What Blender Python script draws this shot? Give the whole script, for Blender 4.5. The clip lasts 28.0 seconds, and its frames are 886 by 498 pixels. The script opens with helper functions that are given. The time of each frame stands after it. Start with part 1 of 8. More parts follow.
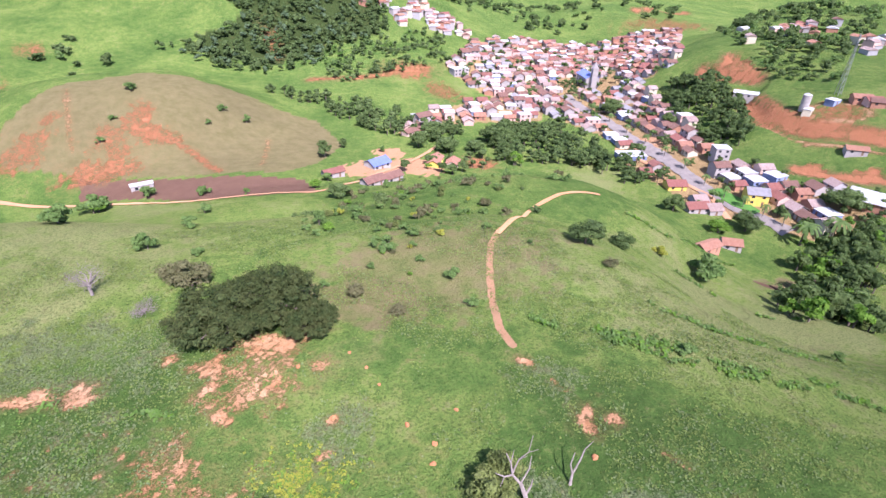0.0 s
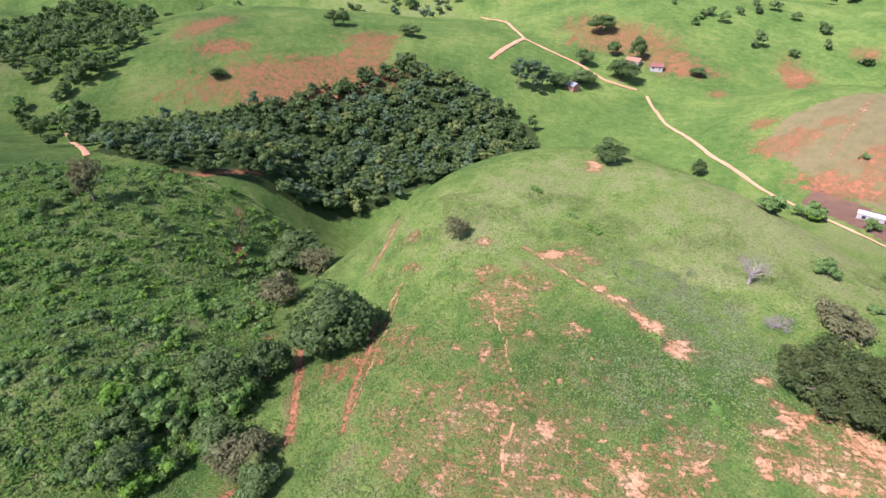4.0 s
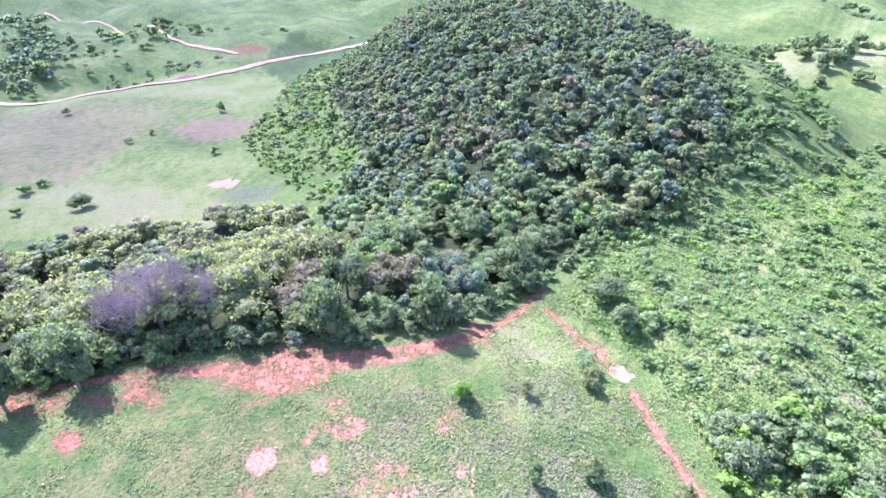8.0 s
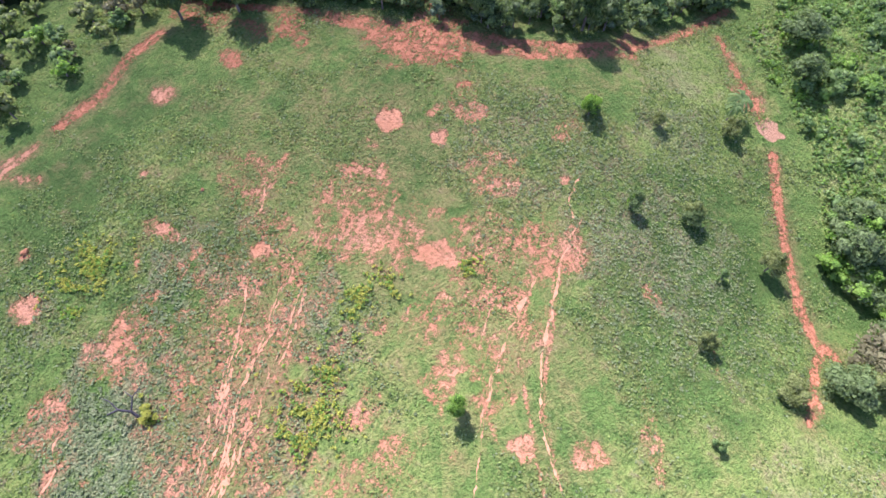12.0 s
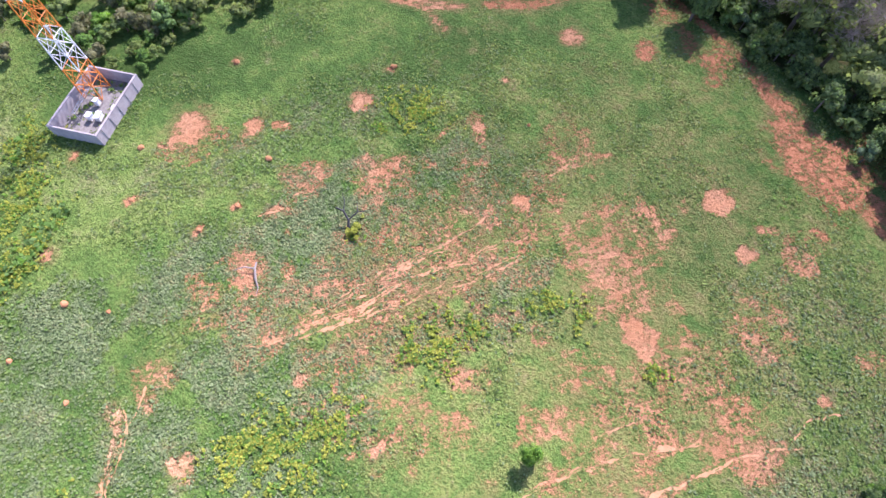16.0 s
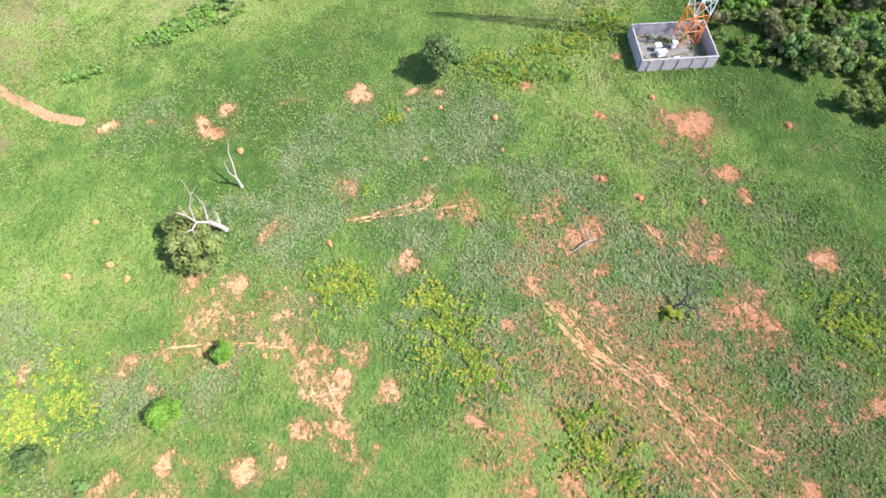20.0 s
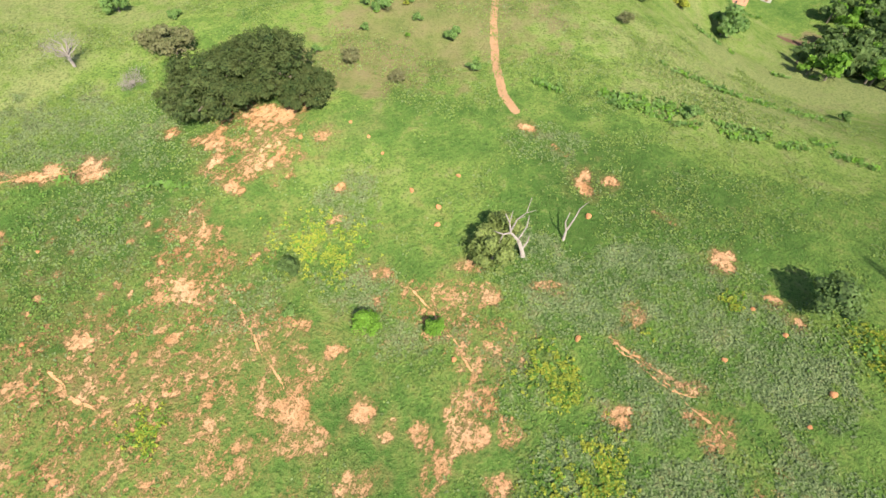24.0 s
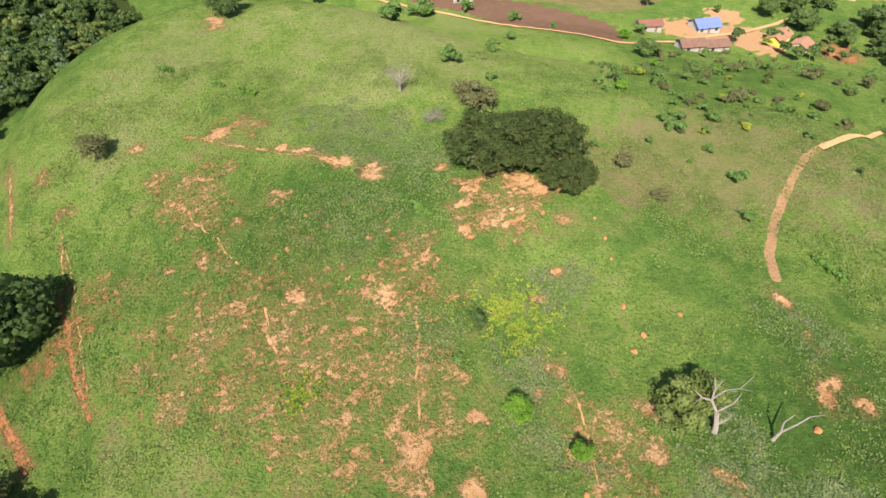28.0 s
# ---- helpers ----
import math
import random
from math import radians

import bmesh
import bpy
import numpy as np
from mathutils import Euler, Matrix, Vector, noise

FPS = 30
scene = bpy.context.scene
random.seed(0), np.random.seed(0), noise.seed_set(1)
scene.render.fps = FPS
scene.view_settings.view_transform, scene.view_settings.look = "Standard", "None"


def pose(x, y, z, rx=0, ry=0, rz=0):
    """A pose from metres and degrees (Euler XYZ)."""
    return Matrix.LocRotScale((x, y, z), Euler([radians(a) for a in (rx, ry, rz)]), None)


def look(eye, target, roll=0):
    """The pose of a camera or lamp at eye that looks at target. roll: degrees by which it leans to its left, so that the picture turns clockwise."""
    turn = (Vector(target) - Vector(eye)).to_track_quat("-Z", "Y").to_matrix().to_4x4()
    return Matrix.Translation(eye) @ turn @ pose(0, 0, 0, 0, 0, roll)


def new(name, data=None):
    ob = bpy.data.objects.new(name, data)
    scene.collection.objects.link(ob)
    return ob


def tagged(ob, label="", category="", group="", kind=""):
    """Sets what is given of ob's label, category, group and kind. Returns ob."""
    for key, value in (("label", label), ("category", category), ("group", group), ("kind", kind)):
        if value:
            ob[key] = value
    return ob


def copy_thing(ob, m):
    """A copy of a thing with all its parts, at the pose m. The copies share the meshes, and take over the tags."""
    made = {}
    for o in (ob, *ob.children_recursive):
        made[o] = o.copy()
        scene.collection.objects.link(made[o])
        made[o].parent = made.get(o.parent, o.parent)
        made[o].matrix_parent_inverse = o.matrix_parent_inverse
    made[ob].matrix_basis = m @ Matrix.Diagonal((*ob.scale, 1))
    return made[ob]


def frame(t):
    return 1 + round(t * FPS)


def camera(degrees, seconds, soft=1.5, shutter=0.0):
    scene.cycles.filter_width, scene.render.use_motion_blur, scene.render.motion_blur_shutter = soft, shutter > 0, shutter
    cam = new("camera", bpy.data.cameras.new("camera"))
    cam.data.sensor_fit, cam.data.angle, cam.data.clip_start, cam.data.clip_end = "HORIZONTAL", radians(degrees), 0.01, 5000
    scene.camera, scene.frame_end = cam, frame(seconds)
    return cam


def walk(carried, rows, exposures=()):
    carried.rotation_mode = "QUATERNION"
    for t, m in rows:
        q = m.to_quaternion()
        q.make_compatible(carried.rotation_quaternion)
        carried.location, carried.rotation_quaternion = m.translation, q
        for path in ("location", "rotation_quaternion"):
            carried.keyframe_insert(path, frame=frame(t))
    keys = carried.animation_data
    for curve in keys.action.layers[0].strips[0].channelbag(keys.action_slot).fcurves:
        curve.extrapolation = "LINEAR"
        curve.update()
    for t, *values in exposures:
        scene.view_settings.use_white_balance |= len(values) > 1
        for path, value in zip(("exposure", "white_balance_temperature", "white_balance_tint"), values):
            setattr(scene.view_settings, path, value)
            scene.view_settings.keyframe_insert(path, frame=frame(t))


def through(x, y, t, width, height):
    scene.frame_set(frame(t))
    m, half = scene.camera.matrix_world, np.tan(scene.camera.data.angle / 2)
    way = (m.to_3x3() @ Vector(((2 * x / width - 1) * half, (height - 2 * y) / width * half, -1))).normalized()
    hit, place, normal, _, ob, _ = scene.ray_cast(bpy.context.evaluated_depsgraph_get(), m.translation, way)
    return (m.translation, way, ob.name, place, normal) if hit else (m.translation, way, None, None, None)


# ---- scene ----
cam = camera(79.63, 28.0)
EYE = (0.0, 0.0, 55.0)


def aim(yaw, pitch, roll):
    """The hovering camera, turned to the left by yaw from +y, tilted by pitch."""
    return pose(*EYE, 90 + pitch, 0, yaw) @ pose(0, 0, 0, 0, 0, roll)


TURNS = (
    (0, -18.26, -30.52, 1.22), (0.5, -11.22, -30.76, 0.81), (1, 5.05, -30.95, 1.06), (1.2, 10.04, -31.00, 1.00),
    (1.5, 13.29, -31.09, 0.94), (2, 20.70, -31.18, 0.82), (2.5, 25.16, -31.20, 0.82), (3, 35.73, -31.30, 0.69),
    (3.5, 47.37, -31.37, 0.56), (5.5, 74.50, -31.26, 0.49), (6, 85.34, -31.13, 0.21), (6.5, 101.70, -31.26, 0.31),
    (7, 115.77, -31.31, 0.37), (7.5, 128.54, -31.24, 0.17), (8, 139.92, -31.17, -0.07), (8.5, 146.99, -31.09, -0.17),
    (9, 148.86, -37.21, -0.18), (9.5, 149.76, -43.74, -0.23), (10, 150.31, -50.32, -0.32), (10.5, 150.47, -56.89, -0.25),
    (11, 150.56, -63.31, -0.11), (11.5, 152.52, -63.43, -0.10), (12, 159.05, -63.44, 0.05), (12.5, 167.68, -63.47, 0.18),
    (14.5, 192.11, -63.87, 0.44), (15, 200.87, -63.94, 0.46), (15.5, 209.00, -63.96, 0.48), (16, 212.52, -63.97, 0.42),
    (16.5, 214.77, -64.00, 0.50), (17, 223.53, -64.06, 0.41), (17.5, 236.70, -64.08, 0.43), (18, 248.08, -64.24, 0.36),
    (18.5, 257.80, -64.29, 0.20), (19, 267.00, -64.36, 0.01), (19.5, 276.30, -64.40, -0.17), (20, 285.53, -64.35, -0.26),
    (20.5, 294.74, -64.31, -0.36), (21, 306.39, -64.24, -0.46), (21.5, 319.21, -64.23, -0.45), (23.5, 341.15, -61.82, 0.39),
    (24, 341.61, -55.18, 0.20), (24.5, 341.95, -54.00, 0.09), (25, 342.25, -52.52, 0.09), (25.5, 342.64, -49.15, -0.02),
    (26, 342.96, -46.51, -0.10), (26.5, 343.23, -46.48, -0.25), (27, 347.58, -46.44, -0.35), (27.5, 367.00, -46.37, -0.40),
    (28, 375.78, -46.34, -0.14)
)
# the camera's own exposure and white balance drift as it turns towards and away from the sun
LIGHTING = [(0, 0.8, 5850, 29), (1, 0.48, 5950, 25), (3, 0.58, 5950, 26), (5.5, 1.45, 5700, 31), (6, 1.75, 5600, 36), (7, 2.1, 5250, 49), (8, 2.5, 5150, 59), (9, 2.4, 5200, 56), (10, 2.1, 5250, 50), (11, 1.55, 5600, 42),
            (12.5, 1.45, 5750, 36), (16, 1.4, 5850, 29), (18, 1.3, 6050, 22), (20, 1.35, 6250, 11), (21.5, 1.2, 6400, 9), (24, 0.98, 7100, 3), (26, 0.85, 7250, 2), (28, 0.62, 7250, 3)]
STREAK = 47
walk(cam, [(t, aim(a, b, c)) for t, a, b, c in TURNS], exposures=LIGHTING)

# ---- daylight ----
SUN_UP, SUN_FROM = 49, (0.06, -1.0)
world = bpy.data.worlds.new("sky")
scene.world = world
world.use_nodes = True
sky = world.node_tree.nodes.new("ShaderNodeTexSky")
sky.sky_type, sky.sun_disc = "NISHITA", False
sky.sun_elevation, sky.sun_rotation = radians(SUN_UP), math.atan2(SUN_FROM[0], SUN_FROM[1])
world.node_tree.nodes["Background"].inputs[1].default_value = 0.12
world.node_tree.links.new(sky.outputs[0], world.node_tree.nodes["Background"].inputs[0])
sun = new("sun", bpy.data.lights.new("sun", "SUN"))
sun.data.energy, sun.data.angle, sun.data.color = 4.6, radians(0.53), (1.0, 0.95, 0.86)
_c = math.cos(radians(SUN_UP))
sun.matrix_world = look((SUN_FROM[0] * _c * 900, SUN_FROM[1] * _c * 900, math.sin(radians(SUN_UP)) * 900), (0, 0, 0))


# ---- materials ----
def wire(nt, kind, **sockets):
    n = nt.nodes.new("ShaderNode" + kind)
    for key, value in sockets.items():
        name = key.replace("_", " ")
        sock = n.inputs[int(key[1:])] if key[0] == "i" and key[1:].isdigit() else n.inputs[name]
        if hasattr(value, "is_linked"):
            nt.links.new(value, sock)
        else:
            sock.default_value = value
    return n


def maths(nt, op, a, b=0.0, clamp=False):
    n = nt.nodes.new("ShaderNodeMath")
    n.operation, n.use_clamp = op, clamp
    for sock, v in zip(n.inputs, (a, b)):
        if hasattr(v, "is_linked"):
            nt.links.new(v, sock)
        else:
            sock.default_value = v
    return n.outputs[0]


def blend(nt, fac, a, b, mode="MIX"):
    n = nt.nodes.new("ShaderNodeMix")
    n.data_type, n.blend_type = "RGBA", mode
    for sock, v in ((n.inputs[0], fac), (n.inputs[6], a), (n.inputs[7], b)):
        if hasattr(v, "is_linked"):
            nt.links.new(v, sock)
        else:
            sock.default_value = v if not isinstance(v, tuple) else (*v, 1)[:4]
    return n.outputs[2]


def grain(nt, where, scale, detail=4.0, rough=0.55, warp=0.0):
    n = wire(nt, "TexNoise", Vector=where, Scale=scale, Detail=detail, Roughness=rough, Distortion=warp)
    return n.outputs[0]


def span(nt, v, lo, hi, a=0.0, b=1.0):
    n = wire(nt, "MapRange", Value=v, From_Min=lo, From_Max=hi, To_Min=a, To_Max=b)
    return n.outputs[0]


def blank(name, rough=0.85, spec=0.3):
    m = bpy.data.materials.new(name)
    m.use_nodes = True
    nt = m.node_tree
    p = nt.nodes["Principled BSDF"]
    p.inputs["Roughness"].default_value = rough
    p.inputs["Specular IOR Level"].default_value = spec
    p.inputs["Diffuse Roughness"].default_value = 1.0
    return m, nt, p


def bump(nt, p, height, strength, dist):
    b = wire(nt, "Bump", Height=height, Strength=strength, Distance=dist)
    nt.links.new(b.outputs[0], p.inputs["Normal"])


def ground_material():
    m, nt, p = blank("ground_cover", 0.95, 0.06)
    at = wire(nt, "NewGeometry").outputs["Position"]
    one, two, three = (nt.nodes.new("ShaderNodeAttribute") for _ in range(3))
    one.attribute_name, two.attribute_name, three.attribute_name = "cover", "cover_b", "cover_c"
    s1, s2, s3 = (wire(nt, "SeparateColor", Color=n.outputs[0]) for n in (one, two, three))
    soil, dry, weed = s1.outputs
    wood, road, tilled = s2.outputs
    worn = s3.outputs[0]
    big, mid, fine = grain(nt, at, 0.028, 5, 0.6), grain(nt, at, 0.22, 6, 0.68), grain(nt, at, 2.4, 6, 0.72)
    tiny, half = grain(nt, at, 9.0, 3, 0.6), grain(nt, at, 0.75, 5, 0.7)
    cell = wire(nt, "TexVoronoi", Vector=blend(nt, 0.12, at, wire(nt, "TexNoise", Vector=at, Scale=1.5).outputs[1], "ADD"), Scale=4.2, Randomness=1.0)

    def swing(v, gain):
        return maths(nt, "MULTIPLY", maths(nt, "SUBTRACT", v, 0.5), gain)

    def total(*vs):
        s = vs[0]
        for v in vs[1:]:
            s = maths(nt, "ADD", s, v)
        return s

    # the sward runs from deep green through lime to bleached, in drifts and in tufts
    lush = maths(nt, "SUBTRACT", two.outputs["Alpha"], 0.5)
    level = total(maths(nt, "MULTIPLY", big, 0.42), maths(nt, "MULTIPLY", mid, 0.34), maths(nt, "MULTIPLY", half, 0.24))
    tone = nt.nodes.new("ShaderNodeValToRGB")
    stops = ((0.30, (0.052, 0.108, 0.024)), (0.42, (0.084, 0.166, 0.036)), (0.50, (0.134, 0.222, 0.050)), (0.58, (0.206, 0.286, 0.070)), (0.69, (0.290, 0.318, 0.125)))
    while len(tone.color_ramp.elements) < len(stops):
        tone.color_ramp.elements.new(0.5)
    for e, (place, c) in zip(tone.color_ramp.elements, stops):
        e.position, e.color = place, (*c, 1)
    nt.links.new(total(swing(level, 1.2), maths(nt, "ADD", 0.5, maths(nt, "MULTIPLY", lush, 0.36))), tone.inputs[0])
    grass = tone.outputs[0]
    # hollows of the tuft bump painted dark, as shade between the tufts
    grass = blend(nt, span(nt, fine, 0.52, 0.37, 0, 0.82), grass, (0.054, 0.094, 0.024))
    grass = blend(nt, span(nt, tiny, 0.53, 0.70, 0, 0.5), grass, (0.260, 0.285, 0.110))
    straw = blend(nt, span(nt, mid, 0.35, 0.65), (0.200, 0.158, 0.082), (0.265, 0.205, 0.118))
    straw = blend(nt, span(nt, fine, 0.40, 0.62), blend(nt, 0.35, straw, grass), straw)
    dm = span(nt, total(dry, swing(mid, 0.9)), 0.2, 0.8)
    col = blend(nt, dm, grass, straw)
    # grey-green broad-leaved weeds stand leaf by leaf, the shade in their gaps painted dark
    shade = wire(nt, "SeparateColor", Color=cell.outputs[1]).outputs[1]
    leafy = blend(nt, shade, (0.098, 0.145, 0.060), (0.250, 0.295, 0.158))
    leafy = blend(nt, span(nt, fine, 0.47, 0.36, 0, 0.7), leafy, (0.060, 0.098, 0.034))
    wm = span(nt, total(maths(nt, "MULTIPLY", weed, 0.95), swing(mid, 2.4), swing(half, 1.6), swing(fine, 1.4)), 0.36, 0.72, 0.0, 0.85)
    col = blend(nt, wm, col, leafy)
    # where WOOD is laid the cover turns a darker mottled green
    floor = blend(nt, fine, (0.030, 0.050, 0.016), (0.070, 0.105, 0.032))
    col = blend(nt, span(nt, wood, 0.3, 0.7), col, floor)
    till = blend(nt, mid, (0.150, 0.085, 0.062), (0.235, 0.140, 0.105))
    col = blend(nt, span(nt, tilled, 0.4, 0.6), col, till)
    # thin grazed grass round the bare places lets the earth through
    graze = span(nt, total(worn, swing(mid, 1.5), swing(half, 1.3), swing(fine, 0.8)), 0.12, 0.95, 0.0, 0.80)
    col = blend(nt, graze, col, blend(nt, span(nt, fine, 0.35, 0.65), (0.175, 0.150, 0.062), (0.300, 0.185, 0.098)))
    # trodden lines along the slope, and bare laterite whose edge is broken by tufts
    turn = wire(nt, "Mapping", Vector=at, Rotation=(0.0, 0.0, radians(STREAK)), Scale=(4.5, 0.55, 1.0))
    turn.vector_type = "TEXTURE"
    lines = swing(grain(nt, turn.outputs[0], 1.0, 5, 0.6, 0.8), 1.5)
    ragged = total(swing(grain(nt, at, 0.36, 5, 0.62), 2.4), swing(grain(nt, at, 1.3, 7, 0.7), 3.4), swing(grain(nt, at, 4.8, 5, 0.68), 2.2), lines)
    bare = total(maths(nt, "MULTIPLY", soil, 1.15), maths(nt, "MULTIPLY", ragged, span(nt, soil, 0.02, 0.2)))
    sm = maths(nt, "MULTIPLY", span(nt, bare, 0.58, 0.95, 0.0, 0.96), span(nt, fine, 0.34, 0.47, 0.5, 1.0))
    earth = blend(nt, span(nt, mid, 0.35, 0.65), (0.470, 0.240, 0.120), (0.650, 0.405, 0.245))
    red = blend(nt, span(nt, fine, 0.3, 0.7), (0.330, 0.118, 0.058), (0.545, 0.245, 0.132))
    earth = blend(nt, span(nt, one.outputs["Alpha"], 0.25, 0.75), red, earth)
    earth = blend(nt, span(nt, half, 0.40, 0.64, 0, 0.5), earth, blend(nt, 0.5, earth, (0.36, 0.16, 0.085)))
    earth = blend(nt, span(nt, tiny, 0.55, 0.75, 0, 0.4), earth, (0.250, 0.120, 0.068))
    col = blend(nt, span(nt, bare, 0.18, 0.80, 0.0, 0.50), col, (0.330, 0.172, 0.078))
    col = blend(nt, sm, col, earth)
    track = blend(nt, mid, (0.460, 0.255, 0.140), (0.550, 0.340, 0.210))
    rm = span(nt, total(road, swing(fine, 0.22)), 0.36, 0.60)
    col = blend(nt, rm, col, track)
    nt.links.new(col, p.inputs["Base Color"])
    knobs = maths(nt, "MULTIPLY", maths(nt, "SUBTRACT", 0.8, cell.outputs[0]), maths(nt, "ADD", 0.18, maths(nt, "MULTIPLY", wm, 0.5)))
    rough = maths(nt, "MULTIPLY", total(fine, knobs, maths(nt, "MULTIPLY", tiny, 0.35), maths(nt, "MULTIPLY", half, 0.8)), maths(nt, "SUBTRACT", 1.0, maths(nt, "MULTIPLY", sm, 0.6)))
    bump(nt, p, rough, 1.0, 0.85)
    return m


GROUND = ground_material()

# ---- the lie of the land ----
def seg_dist(x, y, ax, ay, bx, by):
    dx, dy = bx - ax, by - ay
    s = np.clip(((x - ax) * dx + (y - ay) * dy) / (dx * dx + dy * dy + 1e-9), 0, 1)
    return np.hypot(x - ax - s * dx, y - ay - s * dy), s


def smooth(lo, hi, v):
    s = np.clip((v - lo) / (hi - lo), 0, 1)
    return s * s * (3 - 2 * s)


def wobble(x, y, size, seed):
    """Soft hilly noise of about -1 to 1."""
    out = 0 * x
    for k in range(6):
        a = seed * 1.7 + k * 2.4
        f = (0.6 + 0.23 * k) / size * 2 * math.pi / 1.6
        out = out + np.sin((x * math.cos(a) + y * math.sin(a)) * f + seed * 3.1 + k * 1.3 + 1.1 * np.sin((y * math.cos(a) - x * math.sin(a)) * f * 0.7 + k))
    return out / 3.2


def ridge(z, x, y, points, width, power=2.0):
    """Raise the land to a crest through points (x, y, height)."""
    for (ax, ay, ah), (bx, by, bh) in zip(points, points[1:]):
        d, s = seg_dist(x, y, ax, ay, bx, by)
        h = ah + (bh - ah) * s
        z = np.maximum(z, z + (h - z) * np.exp(-(d / width) ** power))
    return z


def gully(z, x, y, points, width, power=2.0):
    """Cut a trough through points (x, y, depth)."""
    cut = 0 * x
    for (ax, ay, ah), (bx, by, bh) in zip(points, points[1:]):
        d, s = seg_dist(x, y, ax, ay, bx, by)
        cut = np.maximum(cut, (ah + (bh - ah) * s) * np.exp(-(d / width) ** power))
    return z - cut


def land(x, y):
    r = np.hypot(x, y)
    z = -46 + 0 * x + 4 * wobble(x, y, 300, 1) * smooth(300, 500, r)
    z = z + 85 * smooth(900, 1900, r) + 26 * wobble(x, y, 420, 2) * smooth(650, 1100, r)
    z = z + 11 * wobble(x, y, 150, 9) * smooth(330, 600, r) * (1 - smooth(-70, 10, x) * smooth(200, 300, y))
    z = z + 10 * wobble(x, y, 120, 33) * smooth(450, 620, r) * (1 - smooth(-70, 10, x) * smooth(200, 300, y))
    west = smooth(-330, -430, x) * smooth(1500, 900, r)
    z = z + west * (20 * wobble(x, y, 210, 61) + 9 * wobble(x, y, 90, 62))
    # valley floor falls towards the town
    z = z - 8 * smooth(60, 260, x) * smooth(20, 200, y)
    # far hills
    z = ridge(z, x, y, [(-330, 800, 55), (-60, 730, 58), (95, 690, 30)], 170)
    z = ridge(z, x, y, [(-230, 560, -2), (-330, 430, 2)], 120)
    z = ridge(z, x, y, [(-480, 480, 20), (-560, 300, 14)], 140)
    z = ridge(z, x, y, [(-345, 215, -7), (-400, 90, 3), (-420, -20, -14)], 105, 2.4)
    z = ridge(z, x, y, [(-470, -75, -18), (-560, -60, -12)], 80)
    z = ridge(z, x, y, [(-620, -260, 10), (-480, -420, 0)], 130)
    z = ridge(z, x, y, [(410, 640, -22), (480, 700, -18)], 90)
    z = ridge(z, x, y, [(330, 215, -22), (400, 330, -12), (520, 420, 0)], 95, 2.4)
    z = ridge(z, x, y, [(430, 180, -4), (560, 300, 5)], 120)
    z = ridge(z, x, y, [(-383, -95, -7), (-397, -69, -7)], 58, 2.4)
    # the bare dome
    z = ridge(z, x, y, [(-90, 325, -13), (-75, 330, -13)], 70, 2.8)
    # the wooded mountain
    z = ridge(z, x, y, [(-140, -90, -10), (-205, -122, 9), (-265, -225, 15), (-330, -340, 8)], 88, 2.2)
    # the hill under the camera, with its spurs
    z = ridge(z, x, y, [(62, -34, 0), (0, -5, 0), (-12, 22, 0)], 108, 3.4)
    z = ridge(z, x, y, [(-5, 15, 0), (-55, 70, 1), (-80, 100, 1)], 66, 2.6)
    z = ridge(z, x, y, [(10, 8, 0), (45, 70, -1), (70, 112, -8)], 70, 2.6)
    z = ridge(z, x, y, [(-5, 85, -4), (-15, 150, -22), (-20, 215, -36)], 62, 2.2)
    z = ridge(z, x, y, [(45, 45, -2), (82, 70, -13), (112, 92, -29)], 40, 2.2)
    z = ridge(z, x, y, [(-120, -60, -14), (-175, -30, -9), (-200, 10, -14)], 60, 2.2)
    z = gully(z, x, y, [(-48, -6, 3), (-66, 6, 10), (-84, 20, 16), (-118, 34, 18), (-160, 70, 20)], 26)
    z = gully(z, x, y, [(-48, -6, 3), (-64, -30, 5), (-62, -58, 5)], 16)
    z = gully(z, x, y, [(98, 38, 8), (104, 66, 15), (112, 88, 16), (150, 112, 12), (190, 130, 3)], 32)
    # roads and building ground cut into the red hillside above the town
    for line in ([(278.8, 262), (263, 229), (264, 200), (281, 171), (300, 155)], [(297, 332), (307, 320), (330, 320)], [(295, 321), (299, 289), (300, 270), (285, 262)]):
        z = gully(z, x, y, [(a, b, 5.0) for a, b in line], 6.5, 4.0)
    z = z + 0.5 * wobble(x, y, 38, 5) * smooth(15, 60, r) + 0.12 * wobble(x, y, 9, 7)
    # level ground under the walled yard
    return z + (-0.4 - z) * (1 - smooth(6.0, 11.0, np.hypot(x - 63.8, y + 15.4)))


# ---- the ground: one sheet out to the horizon, finer where the hill is near ----
AZ = 960
radii = list(np.arange(1.0, 64.0, 0.32)) + list(np.arange(64.0, 125.0, 0.48))
while radii[-1] < 4600:
    radii.append(radii[-1] * (1.011 if radii[-1] < 440 else 1.035) + 0.02)
radii = np.array(radii)
ang = np.radians(np.concatenate([np.linspace(-65, 195, 800, endpoint=False), np.linspace(195, 295, 160, endpoint=False)]))
GX, GY = (np.outer(radii, -np.sin(ang)).ravel(), np.outer(radii, np.cos(ang)).ravel())
GX, GY = np.append(GX, 0.0), np.append(GY, 0.0)
SOIL, DRY, WEED, PALE, WOOD, ROAD, TILL, LUSH, DEEP, WORN, TALL = (np.zeros(len(GX)) for _ in range(11))
PALE += 0.48 + 0.42 * smooth(-8, 28, GY)
RAGGED = 0.26 * wobble(GX, GY, 5.0, 41) + 0.24 * wobble(GX, GY, 2.1, 42)


